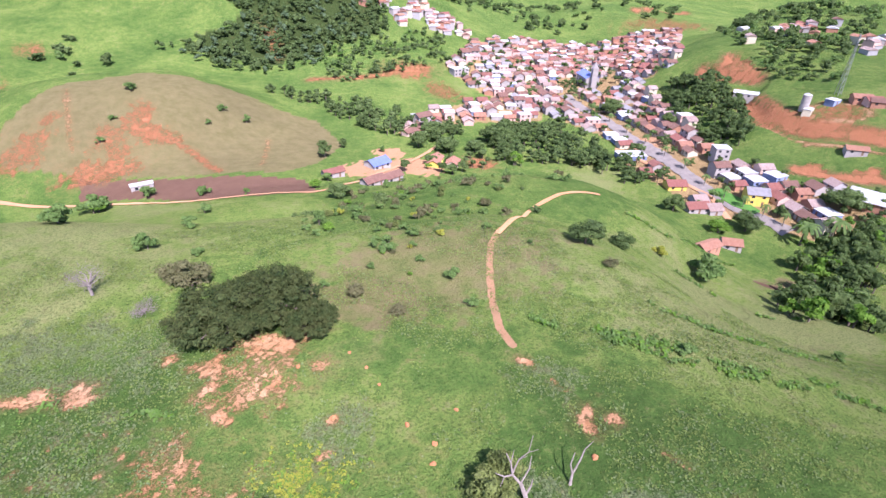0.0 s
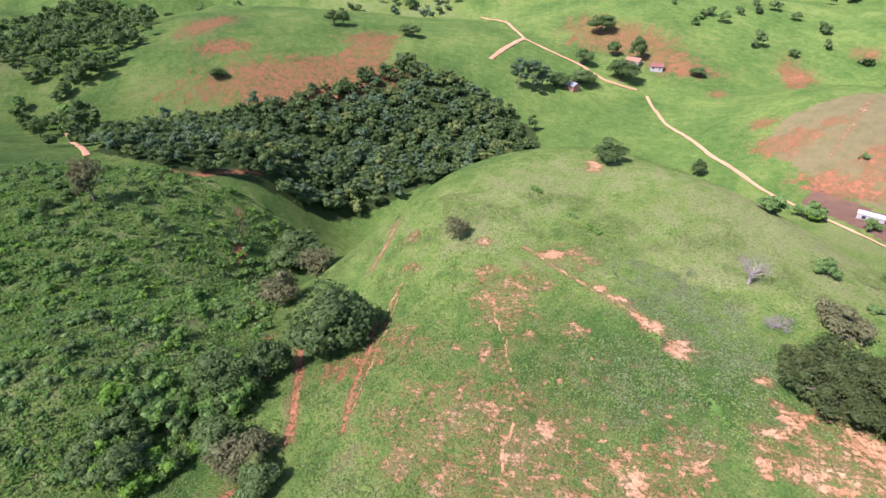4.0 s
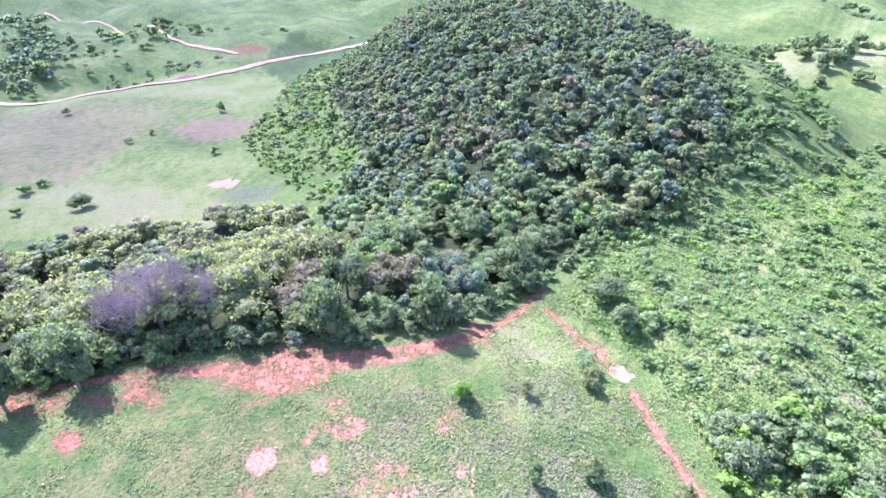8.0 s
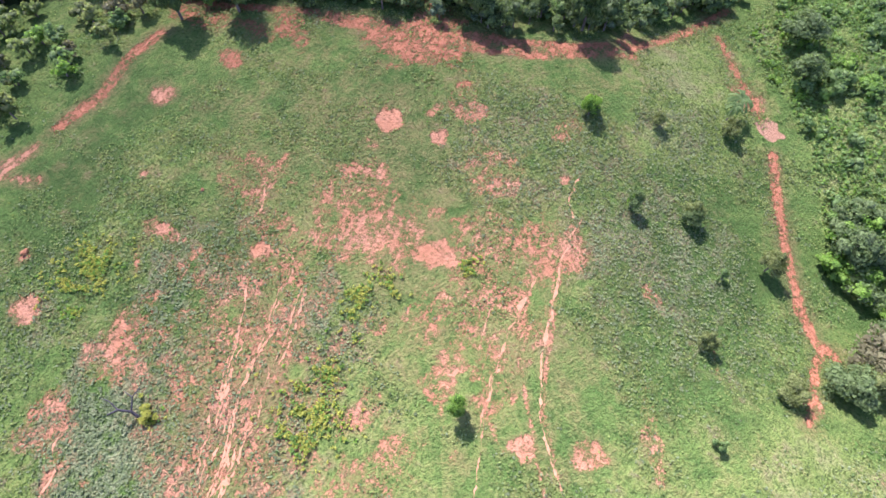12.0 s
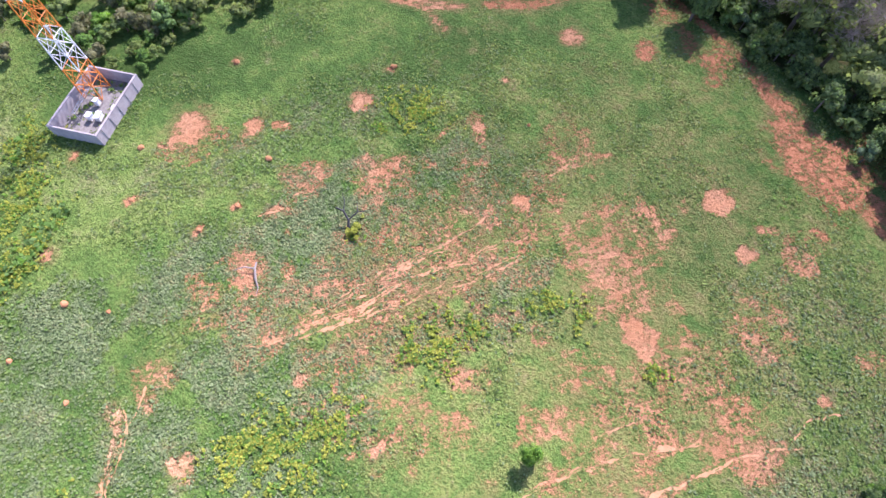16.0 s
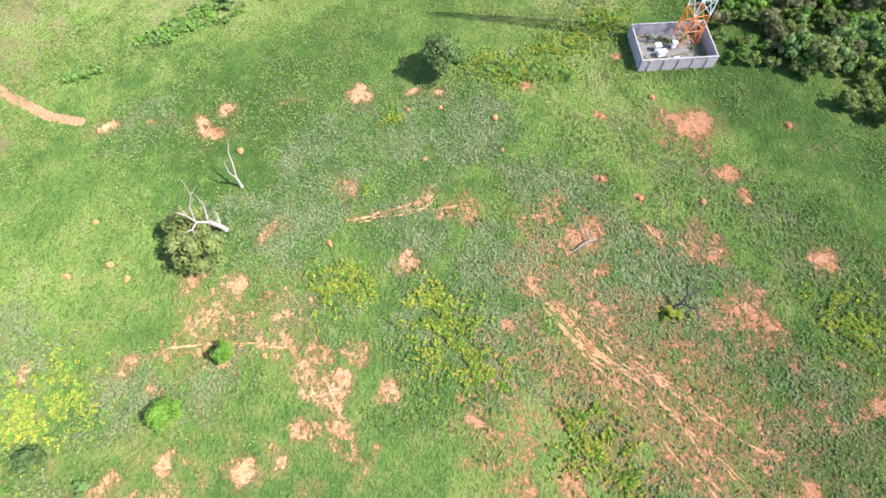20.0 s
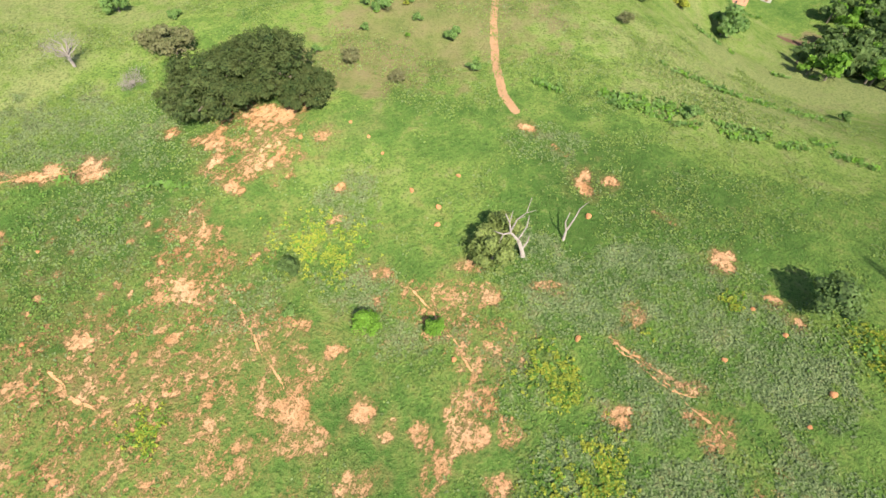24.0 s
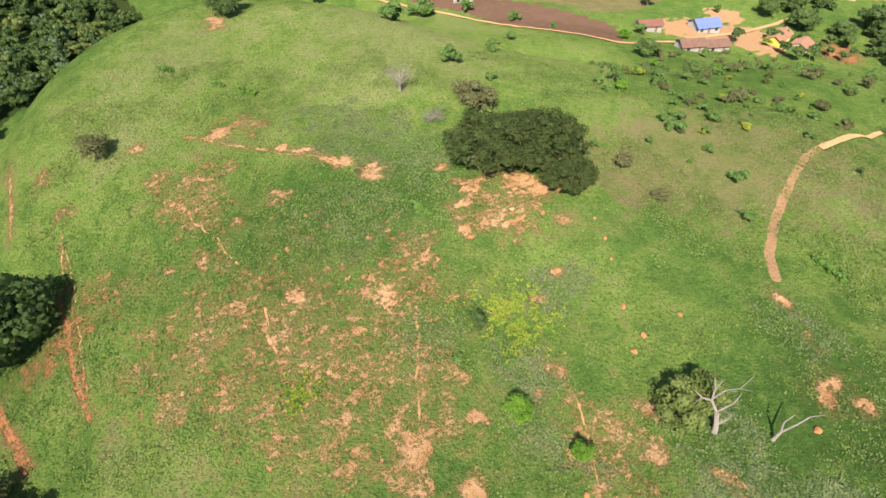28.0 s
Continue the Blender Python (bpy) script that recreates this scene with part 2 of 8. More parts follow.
def dab(layer, x, y, rx, ry=None, turn=0.0, amount=1.0, soft=0.35):
    """Lay a cover in an ellipse with a soft rim."""
    ry = ry or rx
    c, s = math.cos(radians(turn)), math.sin(radians(turn))
    near = np.nonzero((abs(GX - x) < max(rx, ry) * (1.5 + soft)) & (abs(GY - y) < max(rx, ry) * (1.5 + soft)))[0]
    u, v = GX[near] - x, GY[near] - y
    d = np.hypot((u * c + v * s) / rx, (v * c - u * s) / ry) + RAGGED[near] * min(1.0, max(rx, ry) / 1.5)
    layer[near] = np.maximum(layer[near], amount * (1 - smooth(1 - soft, 1 + soft, d)))
    if layer is SOIL:
        dab(WORN, x, y, rx * 1.35 + 0.4, ry * 1.35 + 0.4, turn, amount * 0.65, 0.7)


def strip(layer, points, width, amount=1.0, soft=0.4):
    """Lay a cover along a line; narrow ones are broken by grass."""
    if layer is SOIL and width < 0.7:
        amount *= 0.62
    for (ax, ay), (bx, by) in zip(points, points[1:]):
        w = width * 1.6
        near = np.nonzero((GX > min(ax, bx) - w) & (GX < max(ax, bx) + w) & (GY > min(ay, by) - w) & (GY < max(ay, by) + w))[0]
        d = seg_dist(GX[near], GY[near], ax, ay, bx, by)[0] / (width / 2)
        layer[near] = np.maximum(layer[near], amount * (1 - smooth(1 - soft, 1 + soft, d)))
    if layer is SOIL:
        strip(WORN, points, width * 1.6 + 1.2, amount * 0.7, 0.7)


def inside(x, y, ring):
    hit = np.zeros(len(x), bool)
    for (ax, ay), (bx, by) in zip(ring, ring[1:] + ring[:1]):
        hit ^= ((ay > y) != (by > y)) & (x < (bx - ax) * (y - ay) / (by - ay + 1e-12) + ax)
    return hit


def region(layer, ring, amount=1.0):
    ok = inside(GX, GY, ring)
    layer[ok] = np.maximum(layer[ok], amount)



MOUNTAIN = [(-35, -60), (-56, -57), (-84, -57), (-126, -58), (-150, -58), (-165, -63), (-205, -88), (-240, -115), (-300, -200),
            (-370, -330), (-300, -400), (-235, -375), (-190, -335), (-160, -300), (-138, -244), (-118, -200), (-106, -172), (-78, -152), (-50, -120)]
BELT = [(14, -84), (-7, -74), (-35, -60), (-50, -120), (-66, -150), (-60, -185), (-20, -208), (15, -218), (50, -212), (85, -165), (64, -100)]
WEST = [(-215, -3), (-282, 21), (-276, 81), (-278, 134), (-286, 165), (-262, 185), (-240, 192), (-206, 200), (-190, 190), (-186, 144), (-178, 95), (-176, 65), (-178, 45), (-182, 20)]
BEYOND = [(-75, 470), (-40, 486), (-10, 514), (-60, 600), (-60, 700), (60, 700), (130, 600), (109, 494), (80, 474), (57, 470), (38, 434), (0, 425), (-40, 440)]
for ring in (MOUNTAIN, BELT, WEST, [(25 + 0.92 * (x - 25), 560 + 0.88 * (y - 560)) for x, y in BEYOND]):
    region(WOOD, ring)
region(ROAD, [(139, 424), (187, 501), (267, 544), (356, 541), (482, 570), (310, 358), (275, 356), (248, 281), (223, 216), (230, 193), (232, 167), (251, 147), (232, 131), (202, 134), (196, 149), (175, 170), (176, 228), (191, 262), (180, 331), (153, 369)], 0.52)
region(ROAD, [(67, 296), (101, 341), (150, 362), (187, 344), (170, 310), (112, 306)], 0.5)

RED = np.zeros(len(GX))

# bare earth, tracks, weeds and dry grass
dab(SOIL, 51.6, -19.5, 2.14, 2.44, -168, 1.00)
dab(SOIL, 45.0, -24.4, 1.18, 1.74, -169, 1.00)
dab(SOIL, 41.9, -26.3, 1.05, 0.89, -170, 0.80)
dab(SOIL, 35.7, -35.2, 1.52, 1.97, -168, 1.00)
strip(SOIL, [(21.2, -39.9), (17.9, -37.5)], 0.64, 1.00)
dab(SOIL, 8.9, -41.2, 1.36, 2.67, -167, 0.60)
strip(SOIL, [(23.5, -35.3), (23.1, -38.5)], 0.56, 1.00)
dab(SOIL, -9.7, -45.7, 1.53, 1.91, -166, 1.00)
strip(SOIL, [(-2.5, -40.5), (-6.4, -37.7)], 1.15, 0.70)
dab(SOIL, -15.1, -40.8, 0.91, 1.24, -165, 0.80)
dab(SOIL, -20.2, -43.4, 2.02, 2.89, -169, 0.60)
dab(SOIL, -15.5, -45.0, 0.76, 0.73, -166, 0.70)
dab(SOIL, 9.8, -32.7, 1.15, 1.06, -168, 1.00)
dab(SOIL, -9.6, -24.9, 1.61, 1.77, -167, 1.00)
dab(SOIL, 26.4, -25.7, 3.13, 3.80, -167, 0.55)
dab(SOIL, 34.1, -20.8, 1.55, 2.76, -169, 0.55)
strip(SOIL, [(32.1, -22.7), (35.0, -14.5)], 0.44, 0.70)
strip(SOIL, [(23.5, -11.5), (14.4, -18.7), (10.6, -23.9), (6.1, -30.1)], 0.52, 0.80)
strip(SOIL, [(22.6, -6.2), (17.7, -12.8), (9.6, -19.8), (5.9, -26.4)], 0.47, 0.90)
strip(SOIL, [(25.8, -2.1), (22.1, -6.3), (18.0, -10.2), (15.9, -15.1)], 0.46, 0.80)
strip(SOIL, [(15.5, -15.8), (12.4, -20.6), (7.9, -28.9)], 0.42, 0.70)
dab(SOIL, 15.1, -20.7, 8.67, 5.51, -168, 0.42)
dab(SOIL, -3.9, -30.9, 4.88, 4.85, -167, 0.62)
dab(SOIL, -5.7, -27.5, 1.37, 1.17, -166, 0.70)
dab(SOIL, -10.7, -30.2, 1.03, 1.19, -168, 0.60)
dab(SOIL, -20.7, -22.2, 2.61, 2.68, -167, 0.62)
dab(SOIL, -23.8, -21.0, 2.30, 1.96, -167, 0.75)
strip(SOIL, [(-24.4, -21.8), (-19.3, -15.1), (-15.6, -9.7), (-12.2, -4.3)], 0.42, 0.80)
strip(SOIL, [(-17.4, -17.7), (-13.5, -14.3)], 0.62, 0.70)
dab(SOIL, -4.2, -11.1, 1.50, 2.12, -167, 0.70)
dab(SOIL, 4.6, -11.1, 1.70, 1.75, -167, 0.70)
dab(SOIL, 2.6, -7.6, 1.84, 0.30, -161, 0.75)
dab(SOIL, 7.9, -1.4, 0.81, 0.30, -103, 0.90)
dab(SOIL, -19.7, -32.3, 2.07, 3.12, -167, 0.50)
dab(SOIL, -31.4, -36.5, 2.14, 1.57, -167, 0.50)
strip(SOIL, [(-13.2, -10.3), (-9.6, -7.8)], 0.45, 0.60)
dab(SOIL, 30.9, -8.6, 1.90, 2.31, -168, 0.80)
dab(SOIL, 27.8, -11.1, 0.89, 1.36, -168, 0.60)
strip(SOIL, [(33.3, -5.0), (32.0, -0.2)], 0.42, 0.80)
strip(SOIL, [(25.4, -2.8), (22.1, -6.3)], 0.63, 0.70)
dab(SOIL, 31.1, -4.3, 3.05, 1.85, -168, 0.40)
dab(SOIL, 15.4, -6.1, 2.37, 2.40, -167, 0.42)
strip(SOIL, [(14.2, -8.1), (14.8, -4.6)], 0.42, 0.80)
dab(SOIL, 18.5, -2.2, 0.69, 0.57, -167, 0.80)
dab(SOIL, 17.2, -61.7, 1.57, 1.33, -169, 1.00)
strip(SOIL, [(43.5, -53.2), (38.9, -54.5), (34.6, -57.0)], 0.80, 0.90)
strip(SOIL, [(38.0, -54.5), (33.5, -52.5)], 0.77, 0.90)
dab(SOIL, 7.5, -63.7, 1.38, 1.76, -168, 0.80)
dab(RED, 7.5, -63.7, 1.97, 2.64, -168)
dab(SOIL, -2.0, -67.3, 2.20, 3.92, -166, 0.70)
dab(RED, -2.0, -67.3, 3.15, 5.88, -166)
strip(SOIL, [(-6.9, -68.7), (-12.2, -64.0)], 1.55, 0.80)
strip(RED, [(-6.9, -68.7), (-12.2, -64.0)], 2.32)
dab(SOIL, -18.0, -58.6, 5.05, 5.75, -165, 0.75)
dab(RED, -18.0, -58.6, 7.22, 8.62, -165)
strip(SOIL, [(-20.3, -55.9), (-24.8, -55.0), (-29.7, -52.0), (-34.6, -49.5), (-41.8, -48.1), (-47.0, -46.6)], 2.52, 0.75)
strip(RED, [(-20.3, -55.9), (-24.8, -55.0), (-29.7, -52.0), (-34.6, -49.5), (-41.8, -48.1), (-47.0, -46.6)], 3.77)
dab(SOIL, 54.7, -31.5, 0.44, 0.58, -165, 1.00)
dab(SOIL, 38.0, -14.1, 0.65, 0.60, -167, 1.00)
dab(SOIL, 39.6, -9.3, 0.53, 0.55, -169, 1.00)
dab(SOIL, 49.4, -8.0, 0.53, 0.43, -168, 1.00)
dab(SOIL, 35.4, -42.0, 0.57, 0.54, -170, 1.00)
dab(SOIL, 21.2, -48.8, 0.41, 0.45, -169, 1.00)
dab(SOIL, -30.5, -13.0, 0.81, 1.46, -166, 0.50)
strip(SOIL, [(-60.6, -25.9), (-56.7, -19.1), (-53.2, -11.4), (-50.3, -5.4), (-49.4, -1.5), (-50.5, 1.0)], 1.61, 0.90)
strip(RED, [(-60.6, -25.9), (-56.7, -19.1), (-53.2, -11.4), (-50.3, -5.4), (-49.4, -1.5), (-50.5, 1.0)], 2.42)
strip(SOIL, [(-66.3, -48.5), (-63.3, -36.9)], 1.04, 0.80)
strip(RED, [(-66.3, -48.5), (-63.3, -36.9)], 1.56)
dab(SOIL, -63.5, -35.9, 1.19, 2.36, 174, 0.80)
dab(ROAD, -62.9, -30.0, 1.71, 2.19, 173, 1.00)
strip(SOIL, [(44.4, -53.5), (39.2, -55.8), (33.6, -58.0)], 0.92, 0.90)
strip(SOIL, [(30.8, -60.6), (25.7, -64.2), (20.2, -71.3), (16.0, -74.4)], 1.84, 0.85)
strip(RED, [(30.8, -60.6), (25.7, -64.2), (20.2, -71.3), (16.0, -74.4)], 2.77)
dab(SOIL, -19.5, -60.2, 6.97, 5.19, 169, 0.72)
dab(RED, -19.5, -60.2, 9.95, 7.78, 169)
strip(SOIL, [(-12.9, -65.2), (-17.7, -56.8), (-26.2, -56.9), (-36.4, -49.6), (-44.2, -47.2)], 2.42, 0.70)
strip(RED, [(-12.9, -65.2), (-17.7, -56.8), (-26.2, -56.9), (-36.4, -49.6), (-44.2, -47.2)], 3.63)
dab(SOIL, -48.9, -49.3, 2.35, 1.86, -173, 0.80)
dab(SOIL, -9.4, -2.7, 1.26, 1.39, 168, 0.85)
dab(SOIL, -15.3, 0.3, 1.73, 1.89, 168, 0.80)
dab(SOIL, -41.8, 4.0, 1.44, 2.41, 169, 0.60)
strip(SOIL, [(-31.1, -13.9), (-29.5, -10.2)], 0.42, 0.60)
strip(SOIL, [(-34.3, -4.4), (-32.4, -0.8)], 0.44, 0.50)
strip(SOIL, [(-20.7, -18.3), (-16.3, -11.2), (-12.7, -5.0), (-11.4, 1.0)], 0.42, 0.85)
strip(SOIL, [(-19.2, -20.0), (-14.3, -14.8)], 0.55, 0.70)
strip(SOIL, [(-10.7, -11.2), (-7.2, -7.3), (-7.4, -2.9)], 0.42, 0.80)
strip(SOIL, [(23.1, -6.4), (19.4, -9.7), (17.6, -13.7), (13.1, -20.6)], 0.42, 0.70)
dab(SOIL, -22.4, -21.1, 3.51, 3.01, 170, 0.65)
dab(SOIL, -19.0, -33.0, 1.84, 3.11, 168, 0.50)
dab(SOIL, -4.0, -39.7, 1.85, 2.29, 169, 0.50)
dab(SOIL, -2.5, -31.5, 4.93, 4.16, 169, 0.50)
dab(SOIL, 30.9, 54.0, 1.35, 1.01, -38, 0.90)
strip(SOIL, [(33.3, 49.2), (34.2, 46.5)], 0.52, 0.80)
dab(SOIL, 34.7, 41.9, 0.98, 2.63, -44, 1.00)
dab(SOIL, 33.7, 39.3, 1.12, 0.93, -42, 1.00)
dab(SOIL, 37.4, 39.7, 0.98, 1.08, -42, 1.00)
strip(SOIL, [(40.3, 33.0), (41.8, 30.6)], 0.60, 1.00)
dab(SOIL, 44.6, 23.6, 1.77, 1.06, -37, 1.00)
dab(SOIL, 47.2, 17.3, 1.16, 0.53, -41, 1.00)
dab(SOIL, 47.9, 13.8, 0.59, 0.61, -43, 1.00)
dab(SOIL, 51.9, 2.8, 0.73, 0.74, -41, 1.00)
dab(SOIL, 60.8, -8.4, 0.70, 0.53, -42, 1.00)
dab(SOIL, 49.6, -7.4, 0.65, 0.64, -39, 1.00)
strip(SOIL, [(26.2, 18.4), (27.9, 15.4), (29.3, 12.2), (32.1, 10.3)], 0.42, 0.85)
dab(SOIL, 30.3, 6.5, 1.20, 1.93, -42, 0.45)
dab(SOIL, 29.7, 20.5, 0.87, 1.31, -41, 0.50)
dab(SOIL, 22.2, 10.7, 0.93, 1.11, -41, 0.70)
dab(SOIL, -7.3, 64.8, 6.22, 6.79, -42, 0.50)
dab(SOIL, -4.3, 66.5, 1.58, 1.92, -42, 1.00)
dab(SOIL, -13.2, 64.6, 1.54, 1.67, -43, 1.00)
dab(SOIL, -5.8, 57.7, 0.84, 1.85, -38, 1.00)
dab(SOIL, 2.0, 50.1, 0.73, 0.78, -40, 1.00)
dab(SOIL, -11.9, 54.1, 0.93, 1.02, -39, 1.00)
dab(SOIL, 10.3, 26.2, 8.80, 3.12, -41, 0.45)
strip(SOIL, [(4.7, 33.9), (8.4, 27.9), (9.5, 24.1)], 0.42, 0.80)
dab(SOIL, 3.7, 34.8, 1.38, 0.57, -41, 1.00)
dab(SOIL, 15.8, 27.8, 0.84, 1.65, -42, 0.80)
dab(SOIL, 14.1, 32.3, 1.00, 0.86, -42, 0.60)
dab(SOIL, 23.2, 26.2, 0.87, 0.70, -39, 0.50)
dab(SOIL, 6.8, 15.2, 1.58, 7.06, -42, 0.60)
dab(SOIL, 11.4, 12.8, 1.27, 1.36, -40, 0.60)
dab(SOIL, 8.3, 8.4, 1.22, 1.26, -41, 0.60)
dab(SOIL, 2.9, 14.6, 1.24, 0.97, -42, 0.60)
dab(SOIL, -2.8, 19.2, 1.11, 1.14, -41, 0.80)
dab(SOIL, -17.1, 41.8, 3.15, 2.81, -41, 0.50)
dab(SOIL, -15.2, 47.2, 1.26, 1.54, -39, 0.60)
dab(SOIL, -10.2, 42.0, 0.67, 0.91, -41, 0.60)
dab(SOIL, -12.3, 38.0, 0.95, 0.85, -40, 0.60)
dab(SOIL, -7.7, 31.5, 0.63, 0.69, -41, 0.60)
dab(SOIL, -4.1, 26.7, 0.99, 1.09, -40, 0.70)
dab(SOIL, -1.0, 16.1, 0.60, 0.50, -41, 0.80)
strip(SOIL, [(-14.1, 38.3), (-11.4, 31.0), (-9.3, 24.4), (-8.6, 20.2), (-8.4, 16.4), (-9.6, 12.6), (-10.0, 9.7)], 0.42, 0.80)
dab(SOIL, -9.3, 22.2, 1.48, 1.52, -41, 0.80)
dab(SOIL, -9.7, 18.5, 1.46, 1.18, -41, 0.60)
dab(SOIL, -4.8, 12.8, 2.05, 1.60, -41, 0.75)
dab(SOIL, -21.2, 27.2, 1.48, 0.86, -41, 0.60)
dab(SOIL, -14.7, 20.1, 0.86, 0.57, -41, 0.60)
dab(SOIL, -13.6, 30.5, 1.19, 1.28, -40, 0.50)
dab(SOIL, -20.5, 35.9, 1.54, 1.27, -41, 0.50)
dab(SOIL, -19.9, 33.8, 0.76, 0.75, -42, 0.70)
dab(SOIL, 1.7, 7.8, 1.55, 0.30, -18, 0.60)
dab(SOIL, 8.0, -0.8, 0.99, 0.30, -99, 0.85)
strip(SOIL, [(25.0, -1.6), (22.2, -6.1), (18.6, -10.1), (17.1, -14.0)], 0.42, 0.90)
strip(SOIL, [(26.6, -2.9), (22.2, -9.0), (18.5, -14.6)], 0.42, 0.80)
dab(SOIL, 21.8, -12.8, 0.84, 3.31, -41, 0.50)
dab(SOIL, 24.5, -3.5, 1.24, 1.94, -41, 0.50)
dab(SOIL, 29.8, -7.4, 1.89, 1.44, -41, 0.72)
dab(SOIL, 33.4, -9.1, 1.20, 0.67, -42, 0.72)
dab(SOIL, 27.8, -11.0, 1.21, 0.92, -41, 0.50)
strip(SOIL, [(35.1, -14.4), (32.7, -18.2), (35.5, -24.1)], 0.42, 0.80)
dab(SOIL, 34.3, -21.0, 2.44, 1.45, -41, 0.60)
dab(SOIL, 33.0, -3.6, 2.60, 0.84, -41, 0.50)
dab(SOIL, 38.1, -13.7, 0.50, 0.52, -41, 1.00)
dab(SOIL, 39.7, -8.6, 0.52, 0.36, -41, 1.00)
dab(SOIL, 18.6, -1.8, 0.48, 0.62, -41, 1.00)
dab(SOIL, -30.0, 63.5, 2.03, 1.99, -19, 0.90)
strip(SOIL, [(-39.9, 64.3), (-32.5, 63.0)], 0.94, 0.90)
dab(SOIL, -13.6, 64.4, 1.87, 1.68, -21, 1.00)
dab(SOIL, -14.1, 59.3, 0.79, 1.15, -18, 1.00)
dab(SOIL, -5.8, 66.7, 3.00, 2.62, -19, 0.90)
dab(SOIL, -6.9, 62.2, 3.71, 7.82, -18, 0.55)
dab(SOIL, -5.3, 57.9, 1.20, 2.15, -16, 0.80)
dab(SOIL, -8.5, 56.7, 1.15, 1.29, -13, 0.80)
dab(SOIL, -12.2, 53.9, 0.75, 0.82, -15, 1.00)
dab(SOIL, -19.8, 67.5, 0.74, 0.76, -26, 1.00)
dab(SOIL, -16.9, 42.0, 2.45, 1.74, -17, 0.60)
strip(SOIL, [(-17.1, 49.0), (-14.4, 45.5)], 0.57, 0.60)
dab(SOIL, -30.6, 36.7, 0.95, 1.35, -19, 0.80)
strip(SOIL, [(-33.5, 33.4), (-27.6, 27.3)], 0.42, 0.70)
strip(SOIL, [(-14.0, 38.6), (-11.8, 31.6), (-9.2, 25.1), (-8.7, 17.2), (-9.6, 10.6), (-10.2, 6.6)], 0.42, 0.75)
dab(SOIL, -9.3, 21.8, 1.37, 1.46, -18, 0.80)
dab(SOIL, -9.3, 18.7, 1.53, 1.29, -18, 0.60)
dab(SOIL, -2.8, 19.2, 1.26, 0.81, -19, 0.85)
dab(SOIL, 7.6, 13.6, 1.36, 1.94, -19, 0.75)
dab(SOIL, 9.7, 16.8, 0.96, 1.39, -19, 0.60)
dab(SOIL, 11.5, 13.0, 0.76, 1.31, -17, 0.60)
dab(SOIL, 3.6, 11.0, 1.20, 1.21, -18, 0.60)
dab(SOIL, 8.7, 8.2, 1.20, 0.84, -18, 0.70)
dab(SOIL, -4.2, 12.5, 1.79, 1.32, -19, 0.75)
dab(SOIL, -37.0, 33.3, 0.80, 1.06, -19, 0.70)
dab(SOIL, -25.0, 22.1, 14.92, 6.52, -19, 0.36)
dab(SOIL, -26.9, 20.4, 0.61, 0.89, -19, 0.70)
dab(SOIL, -22.1, 17.6, 0.59, 0.88, -19, 0.60)
dab(SOIL, -35.7, 18.4, 0.51, 0.84, -19, 0.70)
dab(SOIL, -19.7, 12.1, 0.58, 0.82, -19, 0.60)
dab(SOIL, -12.3, 8.1, 0.85, 0.64, -19, 0.70)
dab(SOIL, 1.5, 7.9, 1.83, 0.30, -11, 0.60)
strip(SOIL, [(26.4, 18.9), (28.8, 13.3), (32.5, 10.4)], 0.42, 0.85)
dab(SOIL, 30.7, 20.9, 0.70, 1.14, -19, 0.60)
dab(SOIL, 31.7, 7.0, 1.56, 1.03, -19, 0.45)
dab(SOIL, 22.6, 27.2, 1.80, 0.51, -17, 0.60)
dab(SOIL, 45.3, 24.2, 1.57, 1.10, -15, 0.90)
dab(SOIL, -60.3, 67.0, 2.10, 2.00, 45, 0.90)
dab(SOIL, -47.2, 65.0, 1.30, 0.97, 52, 0.90)
dab(SOIL, -42.7, 64.9, 1.43, 1.19, 46, 0.90)
dab(SOIL, -35.9, 64.4, 1.81, 1.53, 51, 0.90)
dab(SOIL, -30.0, 64.5, 2.52, 1.87, 51, 0.90)
strip(SOIL, [(-66.5, 64.5), (-51.0, 63.2), (-42.4, 65.3), (-32.7, 64.7)], 0.70, 0.70)
dab(SOIL, -19.5, 68.0, 0.90, 1.23, 48, 0.90)
dab(SOIL, -6.2, 64.8, 8.08, 4.36, 50, 0.50)
dab(SOIL, -4.0, 66.6, 2.82, 2.03, 50, 1.00)
dab(SOIL, -13.1, 64.5, 2.33, 1.62, 49, 0.90)
dab(SOIL, -13.6, 59.6, 1.15, 1.28, 51, 0.80)
dab(SOIL, -12.0, 53.8, 1.05, 0.89, 48, 0.80)
dab(SOIL, -5.6, 57.8, 2.88, 1.53, 47, 0.70)
dab(SOIL, 1.4, 60.4, 1.40, 1.08, 48, 0.70)
dab(SOIL, -55.0, 48.3, 5.23, 2.72, 37, 0.55)
strip(SOIL, [(-54.8, 49.4), (-46.4, 43.6), (-37.3, 36.3), (-28.6, 28.1)], 0.47, 0.70)
dab(SOIL, -46.7, 39.8, 0.74, 3.39, 40, 0.70)
dab(SOIL, -16.8, 40.6, 3.13, 1.64, 47, 0.60)
dab(SOIL, -31.0, 36.9, 1.39, 1.01, 46, 0.85)
dab(SOIL, -37.6, 32.9, 2.00, 1.94, 47, 0.70)
dab(SOIL, -15.7, 47.5, 0.89, 2.53, 49, 0.60)
dab(SOIL, -21.8, 35.4, 0.97, 1.16, 46, 0.60)
dab(SOIL, -47.8, 51.3, 1.18, 0.92, 40, 0.60)
strip(SOIL, [(-81.0, 21.2), (-67.9, 16.6), (-58.3, 12.5), (-53.6, 9.9)], 1.02, 0.90)
strip(RED, [(-81.0, 21.2), (-67.9, 16.6), (-58.3, 12.5), (-53.6, 9.9)], 1.53)
